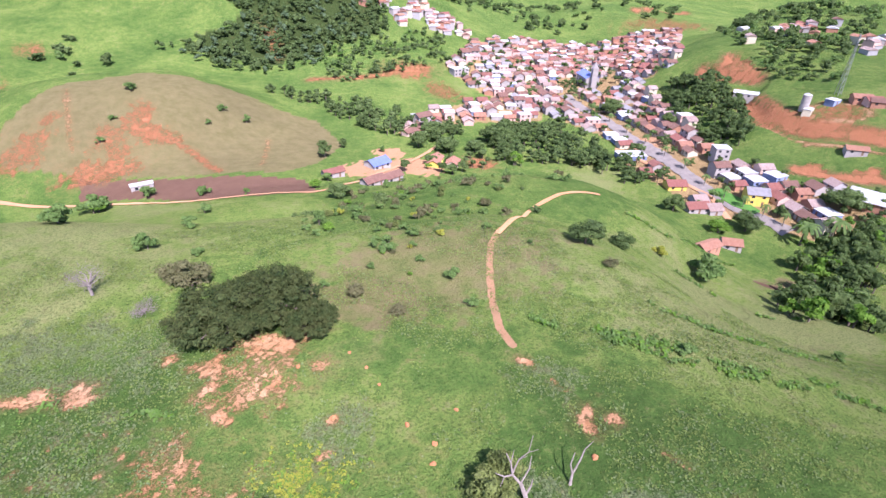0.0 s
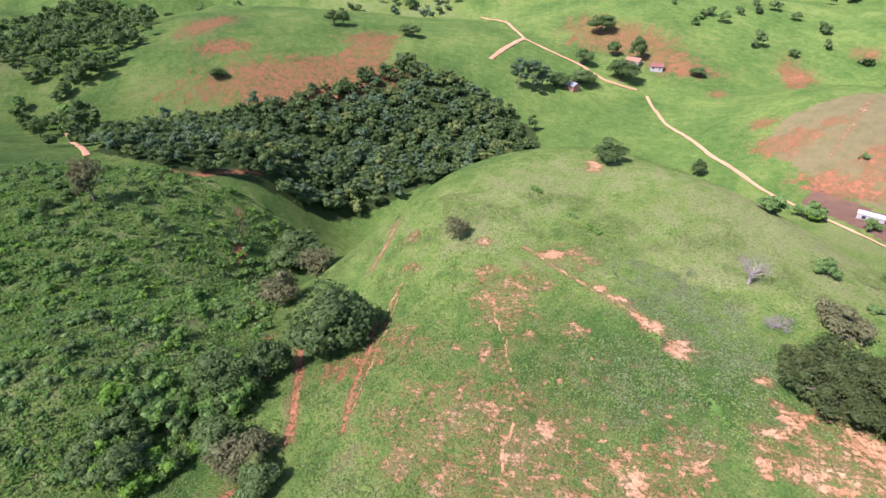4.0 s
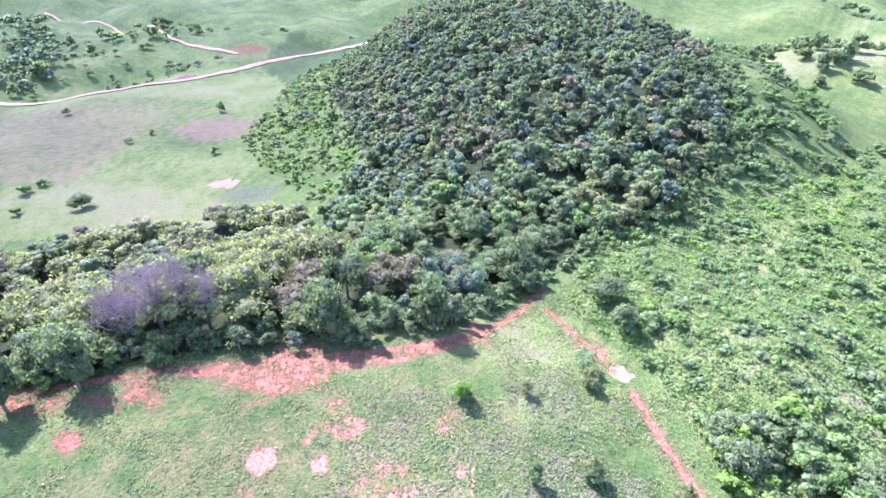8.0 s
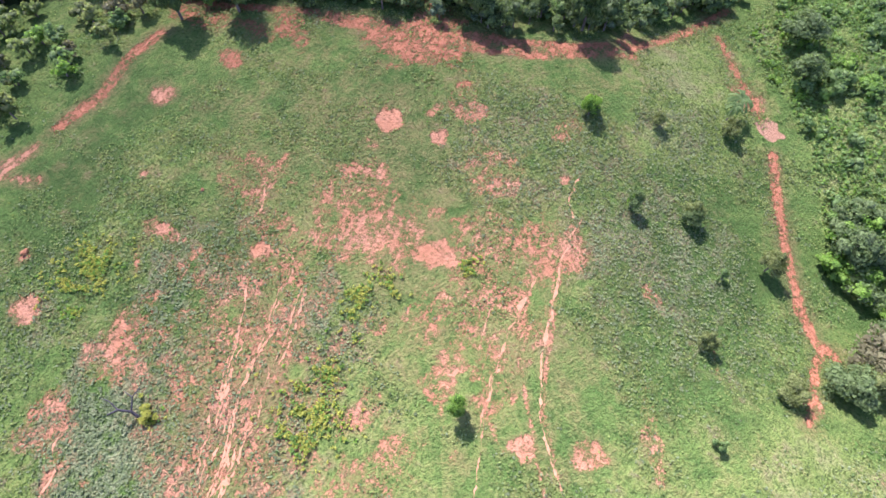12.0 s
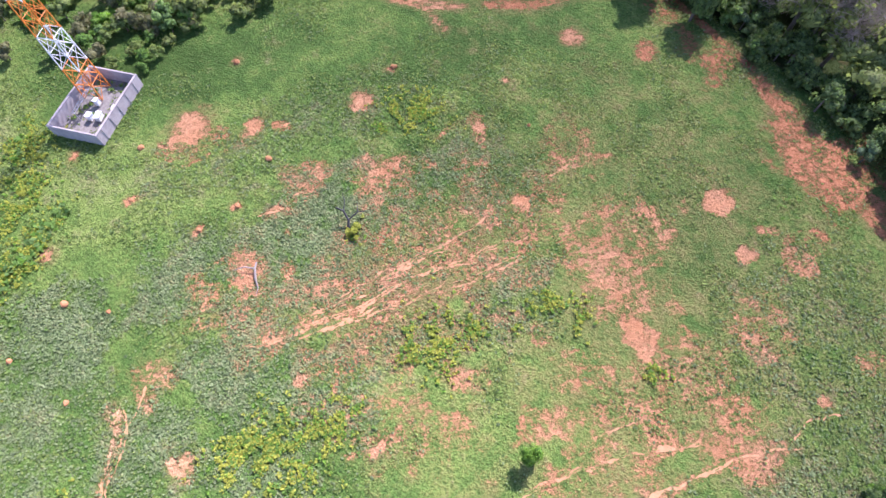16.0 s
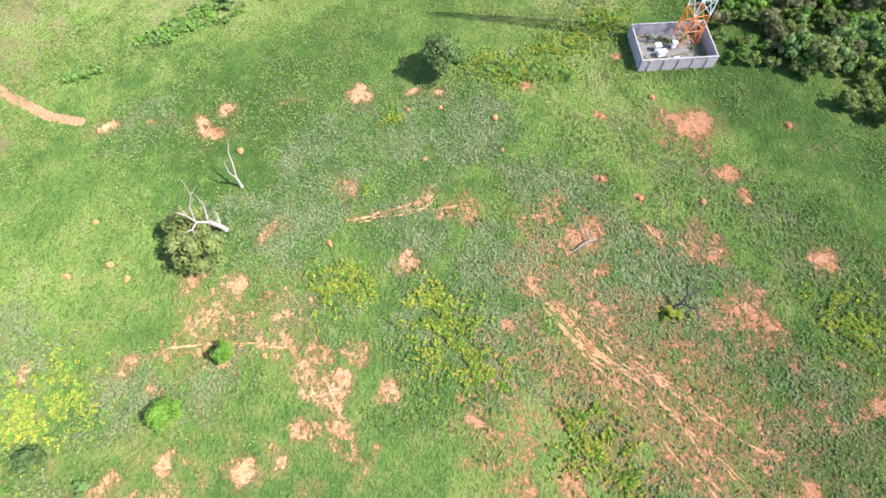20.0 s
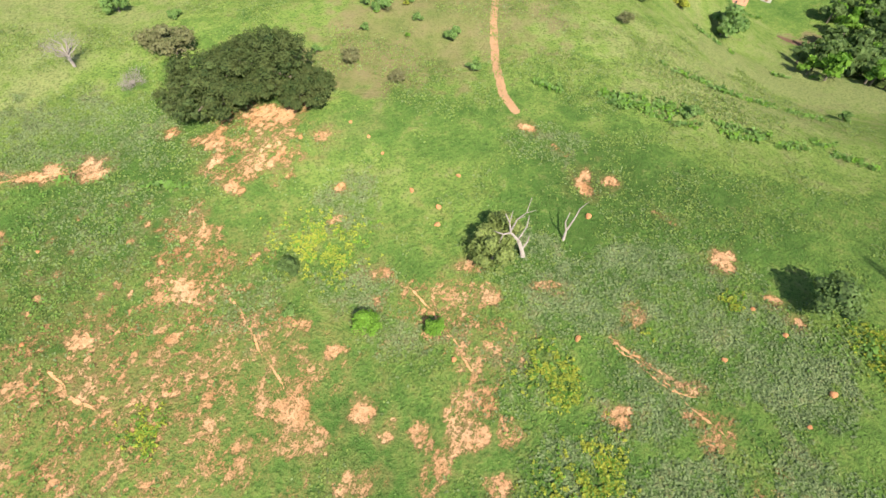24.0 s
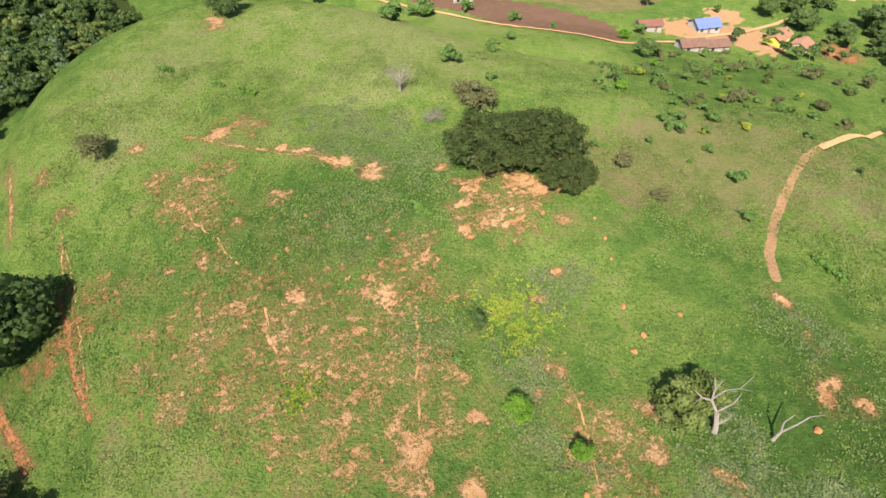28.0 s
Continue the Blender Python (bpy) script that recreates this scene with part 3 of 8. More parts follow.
strip(SOIL, [(-70.8, 33.3), (-61.5, 26.6), (-52.3, 19.3), (-48.4, 16.5)], 0.88, 0.85)
strip(RED, [(-70.8, 33.3), (-61.5, 26.6), (-52.3, 19.3), (-48.4, 16.5)], 1.33)
dab(SOIL, -62.4, 21.9, 4.03, 3.01, 21, 0.55)
dab(RED, -62.4, 21.9, 5.75, 4.51, 21)
strip(SOIL, [(-101.3, 55.4), (-93.6, 47.6), (-89.5, 42.1)], 0.94, 0.80)
dab(SOIL, -79.1, 45.9, 2.34, 1.54, 19, 0.60)
strip(SOIL, [(-76.0, 41.1), (-71.8, 37.1)], 0.73, 0.60)
dab(SOIL, -38.2, 27.1, 11.95, 8.88, 41, 0.36)
dab(SOIL, -36.3, 18.9, 1.48, 1.00, 40, 0.60)
strip(SOIL, [(-142.7, 25.7), (-135.1, 23.2)], 2.59, 0.90)
strip(RED, [(-142.7, 25.7), (-135.1, 23.2)], 3.89)
strip(SOIL, [(-87.6, 17.1), (-72.1, 12.2)], 1.97, 0.55)
strip(RED, [(-87.6, 17.1), (-72.1, 12.2)], 2.96)
dab(SOIL, -87.4, 107.7, 2.25, 3.77, 40, 0.90)
dab(SOIL, -73.1, 60.3, 1.76, 1.93, 38, 0.60)
dab(SOIL, -64.0, 52.7, 2.33, 2.82, 33, 0.50)
dab(TALL, -50.3, 26.2, 23.69, 15.24, 32, 0.50)
strip(SOIL, [(-65.6, -46.7), (-64.2, -37.2), (-62.7, -32.4)], 1.05, 0.80)
strip(RED, [(-65.6, -46.7), (-64.2, -37.2), (-62.7, -32.4)], 1.57)
dab(SOIL, -63.8, -35.7, 2.31, 0.98, 77, 0.80)
dab(ROAD, -63.0, -29.8, 2.07, 1.28, 78, 1.00)
strip(SOIL, [(-60.5, -26.2), (-57.4, -20.6), (-54.7, -14.5), (-52.1, -9.2), (-50.0, -5.5), (-49.0, -0.2), (-45.0, 2.4), (-39.8, 6.0)], 1.17, 0.85)
strip(RED, [(-60.5, -26.2), (-57.4, -20.6), (-54.7, -14.5), (-52.1, -9.2), (-50.0, -5.5), (-49.0, -0.2), (-45.0, 2.4), (-39.8, 6.0)], 1.75)
strip(SOIL, [(-80.1, 21.3), (-67.4, 17.2), (-59.2, 13.4), (-53.3, 10.5)], 0.79, 0.90)
strip(RED, [(-80.1, 21.3), (-67.4, 17.2), (-59.2, 13.4), (-53.3, 10.5)], 1.19)
dab(SOIL, -61.5, 25.6, 4.70, 4.31, 47, 0.55)
dab(RED, -61.5, 25.6, 6.72, 6.47, 47)
strip(SOIL, [(-69.1, 34.4), (-58.2, 25.3), (-50.6, 19.0)], 0.71, 0.70)
strip(RED, [(-69.1, 34.4), (-58.2, 25.3), (-50.6, 19.0)], 1.07)
dab(SOIL, -53.3, 48.7, 4.37, 8.58, 66, 0.50)
dab(SOIL, -43.4, 39.5, 1.58, 5.36, 70, 0.50)
strip(SOIL, [(-162.4, 31.1), (-139.7, 25.7), (-91.5, 15.8)], 1.48, 0.60)
strip(RED, [(-162.4, 31.1), (-139.7, 25.7), (-91.5, 15.8)], 2.22)
strip(SOIL, [(-183.4, 13.1), (-180.4, 27.7), (-187.6, 46.3)], 1.64, 1.16)
strip(RED, [(-183.4, 13.1), (-180.4, 27.7), (-187.6, 46.3)], 2.46)
dab(SOIL, -289.5, 97.8, 57.60, 16.45, 78, 0.62)
dab(RED, -289.5, 97.8, 82.28, 24.67, 78)
dab(SOIL, -315.6, 159.2, 18.15, 9.83, 90, 0.60)
dab(RED, -315.6, 159.2, 25.93, 14.75, 90)
dab(SOIL, -369.0, 74.5, 14.11, 23.11, 45, 0.70)
dab(RED, -369.0, 74.5, 20.16, 34.66, 45)
dab(SOIL, -326.2, 72.3, 14.19, 7.70, 73, 0.70)
dab(RED, -326.2, 72.3, 20.27, 11.55, 73)
dab(SOIL, -307.8, 341.6, 15.53, 18.96, 45, 0.50)
dab(RED, -307.8, 341.6, 22.18, 28.44, 45)
dab(SOIL, -259.8, 347.5, 6.10, 24.42, 53, 0.50)
dab(RED, -259.8, 347.5, 8.71, 36.63, 53)
dab(TALL, -84.3, -22.3, 35.81, 24.02, 84, 0.45)
dab(ROAD, 48.2, 240.2, 23.57, 11.42, 25, 1.00)
strip(ROAD, [(31.0, 57.8), (30.9, 62.7), (33.1, 71.4), (37.0, 82.4), (40.4, 90.0), (45.4, 96.5)], 1.40, 1.00)
dab(DRY, 26.4, 84.9, 29.59, 16.5, 16, 0.62)
dab(DRY, 11.0, 76.0, 13.0, 8.0, -24, 0.70)
dab(LUSH, 26.4, 84.9, 24, 14, 16, 0.5, 0.7)
dab(DRY, 6.1, 61.0, 7.16, 4.96, 14, 0.30)
dab(ROAD, 56.2, 263.6, 8.51, 7.65, 25, 1.00)
dab(ROAD, 209.4, 250.2, 8.18, 18.39, -49, 1.00)
dab(DRY, 196.3, 172.4, 10.51, 9.08, -22, 1.00)
dab(ROAD, 65.0, 239.0, 12.37, 11.74, 4, 1.00)
dab(SOIL, 99.3, 242.1, 7.16, 8.81, -3, 0.90)
dab(RED, 99.3, 242.1, 10.23, 13.21, -3)
dab(SOIL, 105.4, 420.0, 19.63, 13.83, 3, 0.90)
dab(RED, 105.4, 420.0, 28.04, 20.75, 3)
dab(SOIL, 122.6, 378.1, 10.67, 20.17, 8, 0.60)
dab(RED, 122.6, 378.1, 15.25, 30.25, 8)
strip(SOIL, [(301.2, 336.8), (312.6, 325.4), (334.7, 324.4)], 4.97, 1.45)
strip(RED, [(301.2, 336.8), (312.6, 325.4), (334.7, 324.4)], 7.45)
strip(SOIL, [(303.2, 329.9), (304.1, 294.1), (305.6, 274.5)], 5.06, 1.45)
strip(RED, [(303.2, 329.9), (304.1, 294.1), (305.6, 274.5)], 7.59)
dab(SOIL, 310.0, 302.0, 19.61, 6.42, -87, 0.80)
dab(RED, 310.0, 302.0, 28.02, 9.63, -87)
strip(SOIL, [(285.2, 268.0), (270.3, 235.2), (268.8, 203.6), (286.0, 174.0)], 3.77, 1.45)
strip(RED, [(285.2, 268.0), (270.3, 235.2), (268.8, 203.6), (286.0, 174.0)], 5.66)
strip(SOIL, [(276.3, 252.7), (262.2, 223.2), (256.4, 190.2), (274.9, 165.1)], 2.87, 1.00)
strip(SOIL, [(279.6, 218.5), (273.7, 205.1), (280.9, 192.4), (292.3, 190.3), (300.8, 199.6), (294.1, 211.6), (279.6, 218.5)], 3.14, 0.90)
dab(SOIL, 285.9, 203.7, 11.42, 8.56, -50, 0.50)
strip(SOIL, [(238.1, 178.9), (242.4, 171.9), (248.8, 159.8), (258.9, 150.1)], 4.20, 1.45)
strip(RED, [(238.1, 178.9), (242.4, 171.9), (248.8, 159.8), (258.9, 150.1)], 6.31)
strip(SOIL, [(456.1, 635.7), (632.5, 732.1)], 8.71, 1.30)
strip(RED, [(456.1, 635.7), (632.5, 732.1)], 13.06)
dab(SOIL, 483.9, 594.4, 73.71, 20.32, 17, 0.60)
dab(RED, 483.9, 594.4, 105.31, 30.48, 17)
dab(SOIL, 7.0, 481.6, 5.78, 22.87, 14, 0.70)
dab(RED, 7.0, 481.6, 8.26, 34.30, 14)
dab(DRY, 164.6, 108.3, 13.24, 7.85, 5, 0.90)
strip(TILL, [(153.7, 111.0), (181.5, 100.8)], 7.04, 1.00)
dab(DRY, 96.0, 52.4, 26.04, 11.29, 6, 0.25)
strip(SOIL, [(13.5, -81.9), (3.7, -75.6), (-6.3, -69.9), (-18.6, -62.2), (-26.5, -55.8), (-39.1, -49.8), (-48.6, -48.2), (-71.0, -53.5)], 1.65, 0.80)
strip(RED, [(13.5, -81.9), (3.7, -75.6), (-6.3, -69.9), (-18.6, -62.2), (-26.5, -55.8), (-39.1, -49.8), (-48.6, -48.2), (-71.0, -53.5)], 2.47)
dab(SOIL, -18.3, -57.6, 7.73, 3.10, 139, 0.75)
dab(RED, -18.3, -57.6, 11.04, 4.65, 139)
dab(SOIL, 9.9, -75.9, 6.24, 2.38, 136, 0.60)
dab(RED, 9.9, -75.9, 8.91, 3.57, 136)
dab(SOIL, 0.6, -69.0, 5.13, 2.83, 137, 0.50)
dab(RED, 0.6, -69.0, 7.32, 4.25, 137)
dab(SOIL, -20.3, -45.1, 2.31, 1.90, 140, 0.50)
dab(SOIL, 7.8, -65.0, 1.74, 1.28, 137, 0.80)
dab(RED, 7.8, -65.0, 2.49, 1.92, 137)
dab(SOIL, -63.0, -36.0, 1.99, 2.77, 151, 0.80)
strip(TILL, [(-104.8, -459.6), (-163.8, -461.1)], 4.40, 1.00)
dab(DRY, -93.6, -315.1, 27.35, 18.71, 133, 0.90)
dab(ROAD, -67.5, -233.1, 8.23, 4.64, 131, 1.00)
dab(WEED, -70.0, -209.9, 13.63, 8.54, 122, 0.90)
dab(DRY, -36.2, -375.6, 59.51, 54.73, 133, 0.50)
dab(SOIL, -186.8, -489.7, 15.15, 11.01, 153, 0.70)
dab(RED, -186.8, -489.7, 21.64, 16.52, 153)
dab(WEED, 27.6, 10.7, 6.28, 3.27, -75, 0.60)
dab(WEED, 23.4, -1.1, 7.92, 4.32, -75, 0.55)
dab(WEED, 28.0, -18.1, 7.24, 4.33, -75, 0.65)
dab(WEED, 44.2, 10.2, 5.40, 4.43, -76, 0.60)
dab(WEED, 19.4, 29.1, 4.07, 4.56, -75, 0.35)
dab(WEED, 30.1, -18.0, 5.97, 7.96, -167, 0.75)
dab(WEED, 35.8, -5.0, 5.41, 5.55, -167, 0.70)
dab(WEED, 22.7, -23.3, 4.11, 4.65, -167, 0.60)
dab(WEED, 15.7, -0.6, 6.82, 3.24, -167, 0.60)
dab(WEED, 16.3, -3.3, 6.16, 3.83, -136, 0.60)
dab(WEED, 17.8, 6.0, 7.08, 3.51, -136, 0.50)
dab(WEED, 26.7, -12.5, 8.94, 6.88, -136, 0.70)
dab(LUSH, 99.5, 72.4, 61.68, 22.30, 11, 1.00, 0.6)
dab(LUSH, 66.2, 86.0, 59.91, 10.22, 22, 0.60, 0.6)
dab(LUSH, -36.3, 110.2, 17.43, 14.67, -15, 0.80, 0.6)
dab(DEEP, 35.9, 34.8, 14.43, 11.31, -16, 0.90, 0.6)
dab(DEEP, 11.5, 59.5, 17.78, 7.47, -15, 0.50, 0.6)
dab(LUSH, 3.0, 80.6, 10.04, 8.96, -14, 0.50, 0.6)
dab(LUSH, -36.6, 118.0, 31.14, 16.63, -13, 1.00, 0.6)
dab(LUSH, 97.2, 94.1, 71.17, 22.62, 19, 0.70, 0.6)
dab(LUSH, 148.1, 216.9, 19.11, 27.44, -9, 0.80, 0.6)
dab(LUSH, 143.5, 393.4, 47.08, 27.03, 9, 0.30, 0.6)
dab(LUSH, 78.0, -1.5, 10.53, 12.74, -143, 1.00, 0.6)
dab(DEEP, 59.0, -28.3, 21.37, 7.01, -136, 0.80, 0.6)
dab(DEEP, 32.0, -46.6, 20.75, 6.90, -135, 0.60, 0.6)
dab(LUSH, 20.4, -52.1, 4.05, 2.27, -136, 0.80, 0.6)
dab(LUSH, 10.8, -7.8, 3.08, 2.55, -136, 0.50, 0.6)
dab(LUSH, -45.1, -32.3, 5.74, 5.82, 164, 0.90, 0.6)
dab(LUSH, -37.0, 13.0, 7.31, 5.25, 151, 0.40, 0.6)
dab(LUSH, 20.0, -53.2, 3.06, 5.30, 148, 0.70, 0.6)
dab(LUSH, 26.9, -41.4, 2.06, 2.90, 149, 0.70, 0.6)
dab(DEEP, -36.3, -12.6, 10.10, 15.38, 158, 0.50, 0.6)
dab(DEEP, 19.0, -33.1, 7.69, 12.92, 151, 0.50, 0.6)
dab(LUSH, -61.7, 100.9, 75.85, 17.29, 71, 0.60, 0.6)
dab(LUSH, -26.1, 121.1, 80.70, 20.97, 65, 0.70, 0.6)
dab(LUSH, -468.2, 255.7, 97.07, 39.05, 42, 0.60, 0.6)
dab(DEEP, -33.9, 52.7, 18.40, 14.49, 34, 0.50, 0.6)
dab(LUSH, -83.1, 97.4, 26.95, 16.66, 75, 0.90, 0.6)
dab(LUSH, -53.1, 63.9, 17.00, 19.84, 72, 0.50, 0.6)
dab(LUSH, -383.9, -75.1, 59.66, 27.83, 60, 1.00, 0.6)
dab(LUSH, -447.2, 257.7, 81.04, 20.19, 108, 0.90, 0.6)
dab(LUSH, -221.5, 25.1, 26.71, 13.54, 137, 0.80, 0.6)
dab(LUSH, -52.3, -33.1, 8.52, 3.18, 78, 0.60, 0.6)
dab(LUSH, -30.5, -257.5, 54.25, 34.55, 137, 0.80, 0.6)
dab(LUSH, -401.4, -125.4, 105.30, 32.92, 177, 1.00, 0.6)
dab(LUSH, -55.9, -41.9, 9.99, 9.86, 157, 0.80, 0.6)
dab(LUSH, -103.4, -439.4, 141.50, 58.20, 128, 0.50, 0.6)
strip(SOIL, [(24.2, -2.5), (22.5, -5.5), (20.5, -8.7), (18.0, -11.4), (16.6, -15.3), (13.0, -19.8), (10.3, -24.4), (5.4, -30.6)], 0.42, 0.95)
strip(SOIL, [(22.5, -6.4), (20.1, -11.6), (17.1, -16.8), (14.9, -19.9)], 0.42, 0.85)
strip(SOIL, [(11.0, -18.5), (8.1, -21.8), (6.2, -26.4)], 0.42, 0.95)
strip(SOIL, [(16.5, -20.8), (13.3, -25.0), (9.3, -31.5), (8.3, -33.4)], 0.42, 0.80)
dab(SOIL, 22.5, -11.7, 2.00, 1.04, -136, 0.60)
dab(SOIL, 24.8, -3.4, 1.95, 1.00, -136, 0.55)
dab(SOIL, 26.2, -26.1, 3.30, 2.88, -135, 0.70)
dab(SOIL, 16.9, -25.1, 4.20, 4.79, -135, 0.45)
dab(SOIL, 15.5, -30.7, 4.27, 5.05, -137, 0.42)
dab(SOIL, 12.5, -19.3, 13.27, 3.25, -136, 0.42)
dab(SOIL, 7.8, -33.8, 4.18, 4.83, -136, 0.42)
dab(SOIL, -2.7, -31.2, 4.86, 5.61, -136, 0.62)
dab(SOIL, 1.9, -32.3, 2.66, 2.98, -137, 0.50)
dab(SOIL, -3.7, -39.7, 1.08, 1.68, -136, 0.70)
dab(SOIL, -6.4, -38.4, 1.47, 1.33, -136, 0.60)
dab(SOIL, -9.6, -24.7, 1.48, 1.74, -136, 1.00)
dab(SOIL, -12.5, -27.1, 2.71, 1.85, -136, 0.55)
dab(SOIL, -14.4, -25.0, 4.78, 3.50, -136, 0.42)
dab(SOIL, -15.3, -21.5, 7.03, 3.87, -136, 0.40)
dab(SOIL, -20.3, -22.8, 2.57, 1.52, -136, 0.70)
dab(SOIL, -14.8, -16.5, 2.29, 0.97, -136, 0.70)
dab(SOIL, -18.8, -33.1, 2.12, 1.55, -136, 0.60)
dab(SOIL, -20.0, -34.3, 3.61, 3.66, -136, 0.42)
dab(SOIL, -20.8, -43.2, 1.95, 1.90, -137, 0.65)
dab(SOIL, -27.7, -29.6, 1.06, 0.65, -136, 0.80)
dab(SOIL, -4.4, -11.7, 1.98, 1.47, -136, 0.75)
dab(SOIL, -4.6, -16.4, 1.43, 1.07, -136, 0.60)
dab(SOIL, -7.5, -17.3, 1.41, 0.93, -136, 0.50)
dab(SOIL, 2.6, -7.6, 1.41, 0.30, -166, 0.75)
dab(SOIL, 4.7, -11.3, 1.10, 1.74, -136, 0.80)
dab(SOIL, 7.9, -1.0, 1.43, 0.30, -102, 0.95)
dab(SOIL, 7.4, -3.0, 1.01, 0.30, -114, 0.50)
dab(SOIL, -10.0, -45.7, 1.38, 1.68, -135, 1.00)
dab(SOIL, 51.8, -19.5, 1.78, 2.96, -137, 0.95)
dab(SOIL, 32.9, -3.1, 1.60, 3.06, -136, 0.50)
dab(SOIL, 31.7, -8.2, 1.53, 2.80, -137, 0.65)
dab(SOIL, 27.6, -11.1, 0.96, 1.43, -136, 0.65)
dab(SOIL, 33.9, -20.8, 2.53, 2.95, -137, 0.55)
dab(SOIL, 33.6, -15.9, 2.73, 0.70, -136, 0.60)
dab(SOIL, 9.1, -41.1, 2.76, 2.79, -136, 0.50)
dab(SOIL, 20.1, -39.5, 0.91, 2.65, -137, 0.75)
dab(SOIL, 16.4, -4.9, 3.74, 1.99, -136, 0.42)
dab(SOIL, 31.1, 5.8, 1.92, 1.76, -136, 0.55)
dab(SOIL, 22.8, 10.1, 0.82, 0.95, -136, 0.80)
dab(SOIL, 30.4, 19.8, 1.15, 0.70, -136, 0.70)
dab(SOIL, 0.5, -19.8, 1.24, 1.30, -136, 0.50)
dab(SOIL, -16.7, -45.6, 0.90, 1.00, -136, 0.50)
dab(SOIL, -15.6, -41.4, 0.92, 0.83, -136, 0.60)
dab(SOIL, -11.1, -16.1, 1.74, 1.11, -136, 0.50)
dab(SOIL, -4.9, -19.8, 3.03, 2.46, -136, 0.35)
dab(SOIL, -21.7, 28.8, 19.11, 9.11, -18, 0.42)
dab(SOIL, -31.4, 29.6, 9.50, 6.55, -19, 0.44)
dab(SOIL, -12.3, 28.5, 7.69, 6.58, -18, 0.42)
dab(SOIL, -17.0, 41.9, 5.70, 4.24, -17, 0.50)
dab(SOIL, -16.0, 47.7, 1.46, 2.10, -15, 0.70)
dab(SOIL, -19.0, 39.3, 2.08, 1.44, -17, 0.70)
dab(SOIL, -20.8, 44.7, 1.76, 1.06, -18, 0.60)
dab(SOIL, -37.3, 33.1, 1.42, 1.96, -18, 0.80)
dab(SOIL, -30.8, 36.9, 1.61, 1.59, -18, 0.90)
dab(SOIL, -35.7, 38.3, 2.05, 2.19, -19, 0.40)
dab(SOIL, -9.0, 21.7, 1.80, 1.35, -17, 0.90)
dab(SOIL, -9.0, 18.3, 2.91, 2.29, -17, 0.55)
dab(SOIL, -14.5, 20.0, 1.41, 1.14, -18, 0.70)
dab(SOIL, -17.6, 22.7, 1.18, 0.95, -17, 0.60)
dab(SOIL, -20.4, 33.9, 1.23, 0.89, -19, 0.80)
dab(SOIL, -24.2, 27.2, 1.86, 1.24, -18, 0.50)
dab(SOIL, 10.8, 30.1, 6.31, 2.07, -17, 0.45)
dab(SOIL, 14.0, 32.3, 1.44, 1.23, -18, 0.80)
dab(SOIL, 15.6, 27.8, 1.25, 1.63, -18, 0.85)
dab(SOIL, 11.9, 23.6, 4.65, 4.30, -17, 0.42)
dab(SOIL, 11.4, 20.4, 2.89, 4.06, -17, 0.50)
dab(SOIL, 7.5, 14.7, 2.68, 2.39, -18, 0.65)
dab(SOIL, 9.5, 16.8, 1.47, 1.40, -18, 0.75)
dab(SOIL, 11.3, 12.7, 1.43, 1.63, -17, 0.60)
dab(SOIL, 2.9, 15.1, 1.42, 1.43, -18, 0.60)
dab(SOIL, -2.8, 19.2, 1.45, 0.86, -18, 1.00)
dab(SOIL, -0.7, 15.9, 0.82, 0.59, -17, 0.90)
dab(SOIL, -4.0, 26.9, 1.15, 0.99, -16, 0.80)
dab(SOIL, -6.4, 30.8, 0.93, 0.75, -18, 0.70)
dab(SOIL, 3.7, 34.7, 1.29, 0.87, -17, 1.00)
dab(SOIL, 23.3, 10.9, 1.33, 0.74, -18, 0.90)
dab(SOIL, 31.5, 7.2, 2.38, 1.23, -18, 0.60)
dab(SOIL, 31.9, 10.7, 1.50, 0.91, -18, 0.50)
strip(SOIL, [(26.4, 18.9), (28.4, 15.1), (30.6, 11.8)], 0.42, 0.90)
strip(SOIL, [(-14.0, 36.9), (-12.5, 32.6), (-10.6, 27.3), (-8.8, 23.5)], 0.42, 0.85)
strip(SOIL, [(-37.9, 37.0), (-33.4, 33.4), (-29.0, 28.2)], 0.43, 0.70)
strip(SOIL, [(5.6, 32.8), (8.2, 28.6), (9.5, 24.4)], 0.42, 0.80)
dab(SOIL, 0.1, 44.8, 1.22, 0.82, -15, 0.60)
dab(SOIL, -10.3, 41.5, 2.91, 1.78, -18, 0.35)
dab(SOIL, -7.4, 61.1, 5.96, 7.10, -17, 0.50)
dab(SOIL, -8.6, 57.8, 2.42, 3.00, -13, 0.70)
dab(SOIL, -5.1, 66.9, 3.07, 2.63, -18, 0.90)
dab(SOIL, -13.2, 64.4, 2.47, 1.82, -19, 0.90)
dab(SOIL, 30.4, 20.9, 1.09, 1.72, -18, 0.45)
dab(SOIL, 10.3, -26.0, 7.19, 11.96, 159, 0.42)
dab(SOIL, 14.8, -22.3, 4.39, 7.65, 159, 0.42)
dab(SOIL, -3.2, -31.5, 6.29, 4.94, 160, 0.55)
dab(SOIL, -1.8, -36.0, 5.02, 5.03, 160, 0.40)
dab(SOIL, -15.2, -23.9, 4.17, 6.14, 160, 0.45)
dab(SOIL, -20.9, -21.9, 4.24, 3.91, 161, 0.50)
dab(SOIL, -11.9, -17.7, 5.93, 8.34, 160, 0.40)
dab(SOIL, -4.3, -11.8, 1.35, 2.83, 159, 0.70)
dab(SOIL, -9.4, -10.5, 2.48, 3.77, 160, 0.42)
dab(SOIL, -3.8, -37.9, 3.63, 4.39, 160, 0.45)
dab(SOIL, -20.6, -46.2, 1.92, 2.31, 159, 0.50)
dab(SOIL, -18.9, -34.3, 2.98, 3.66, 159, 0.45)
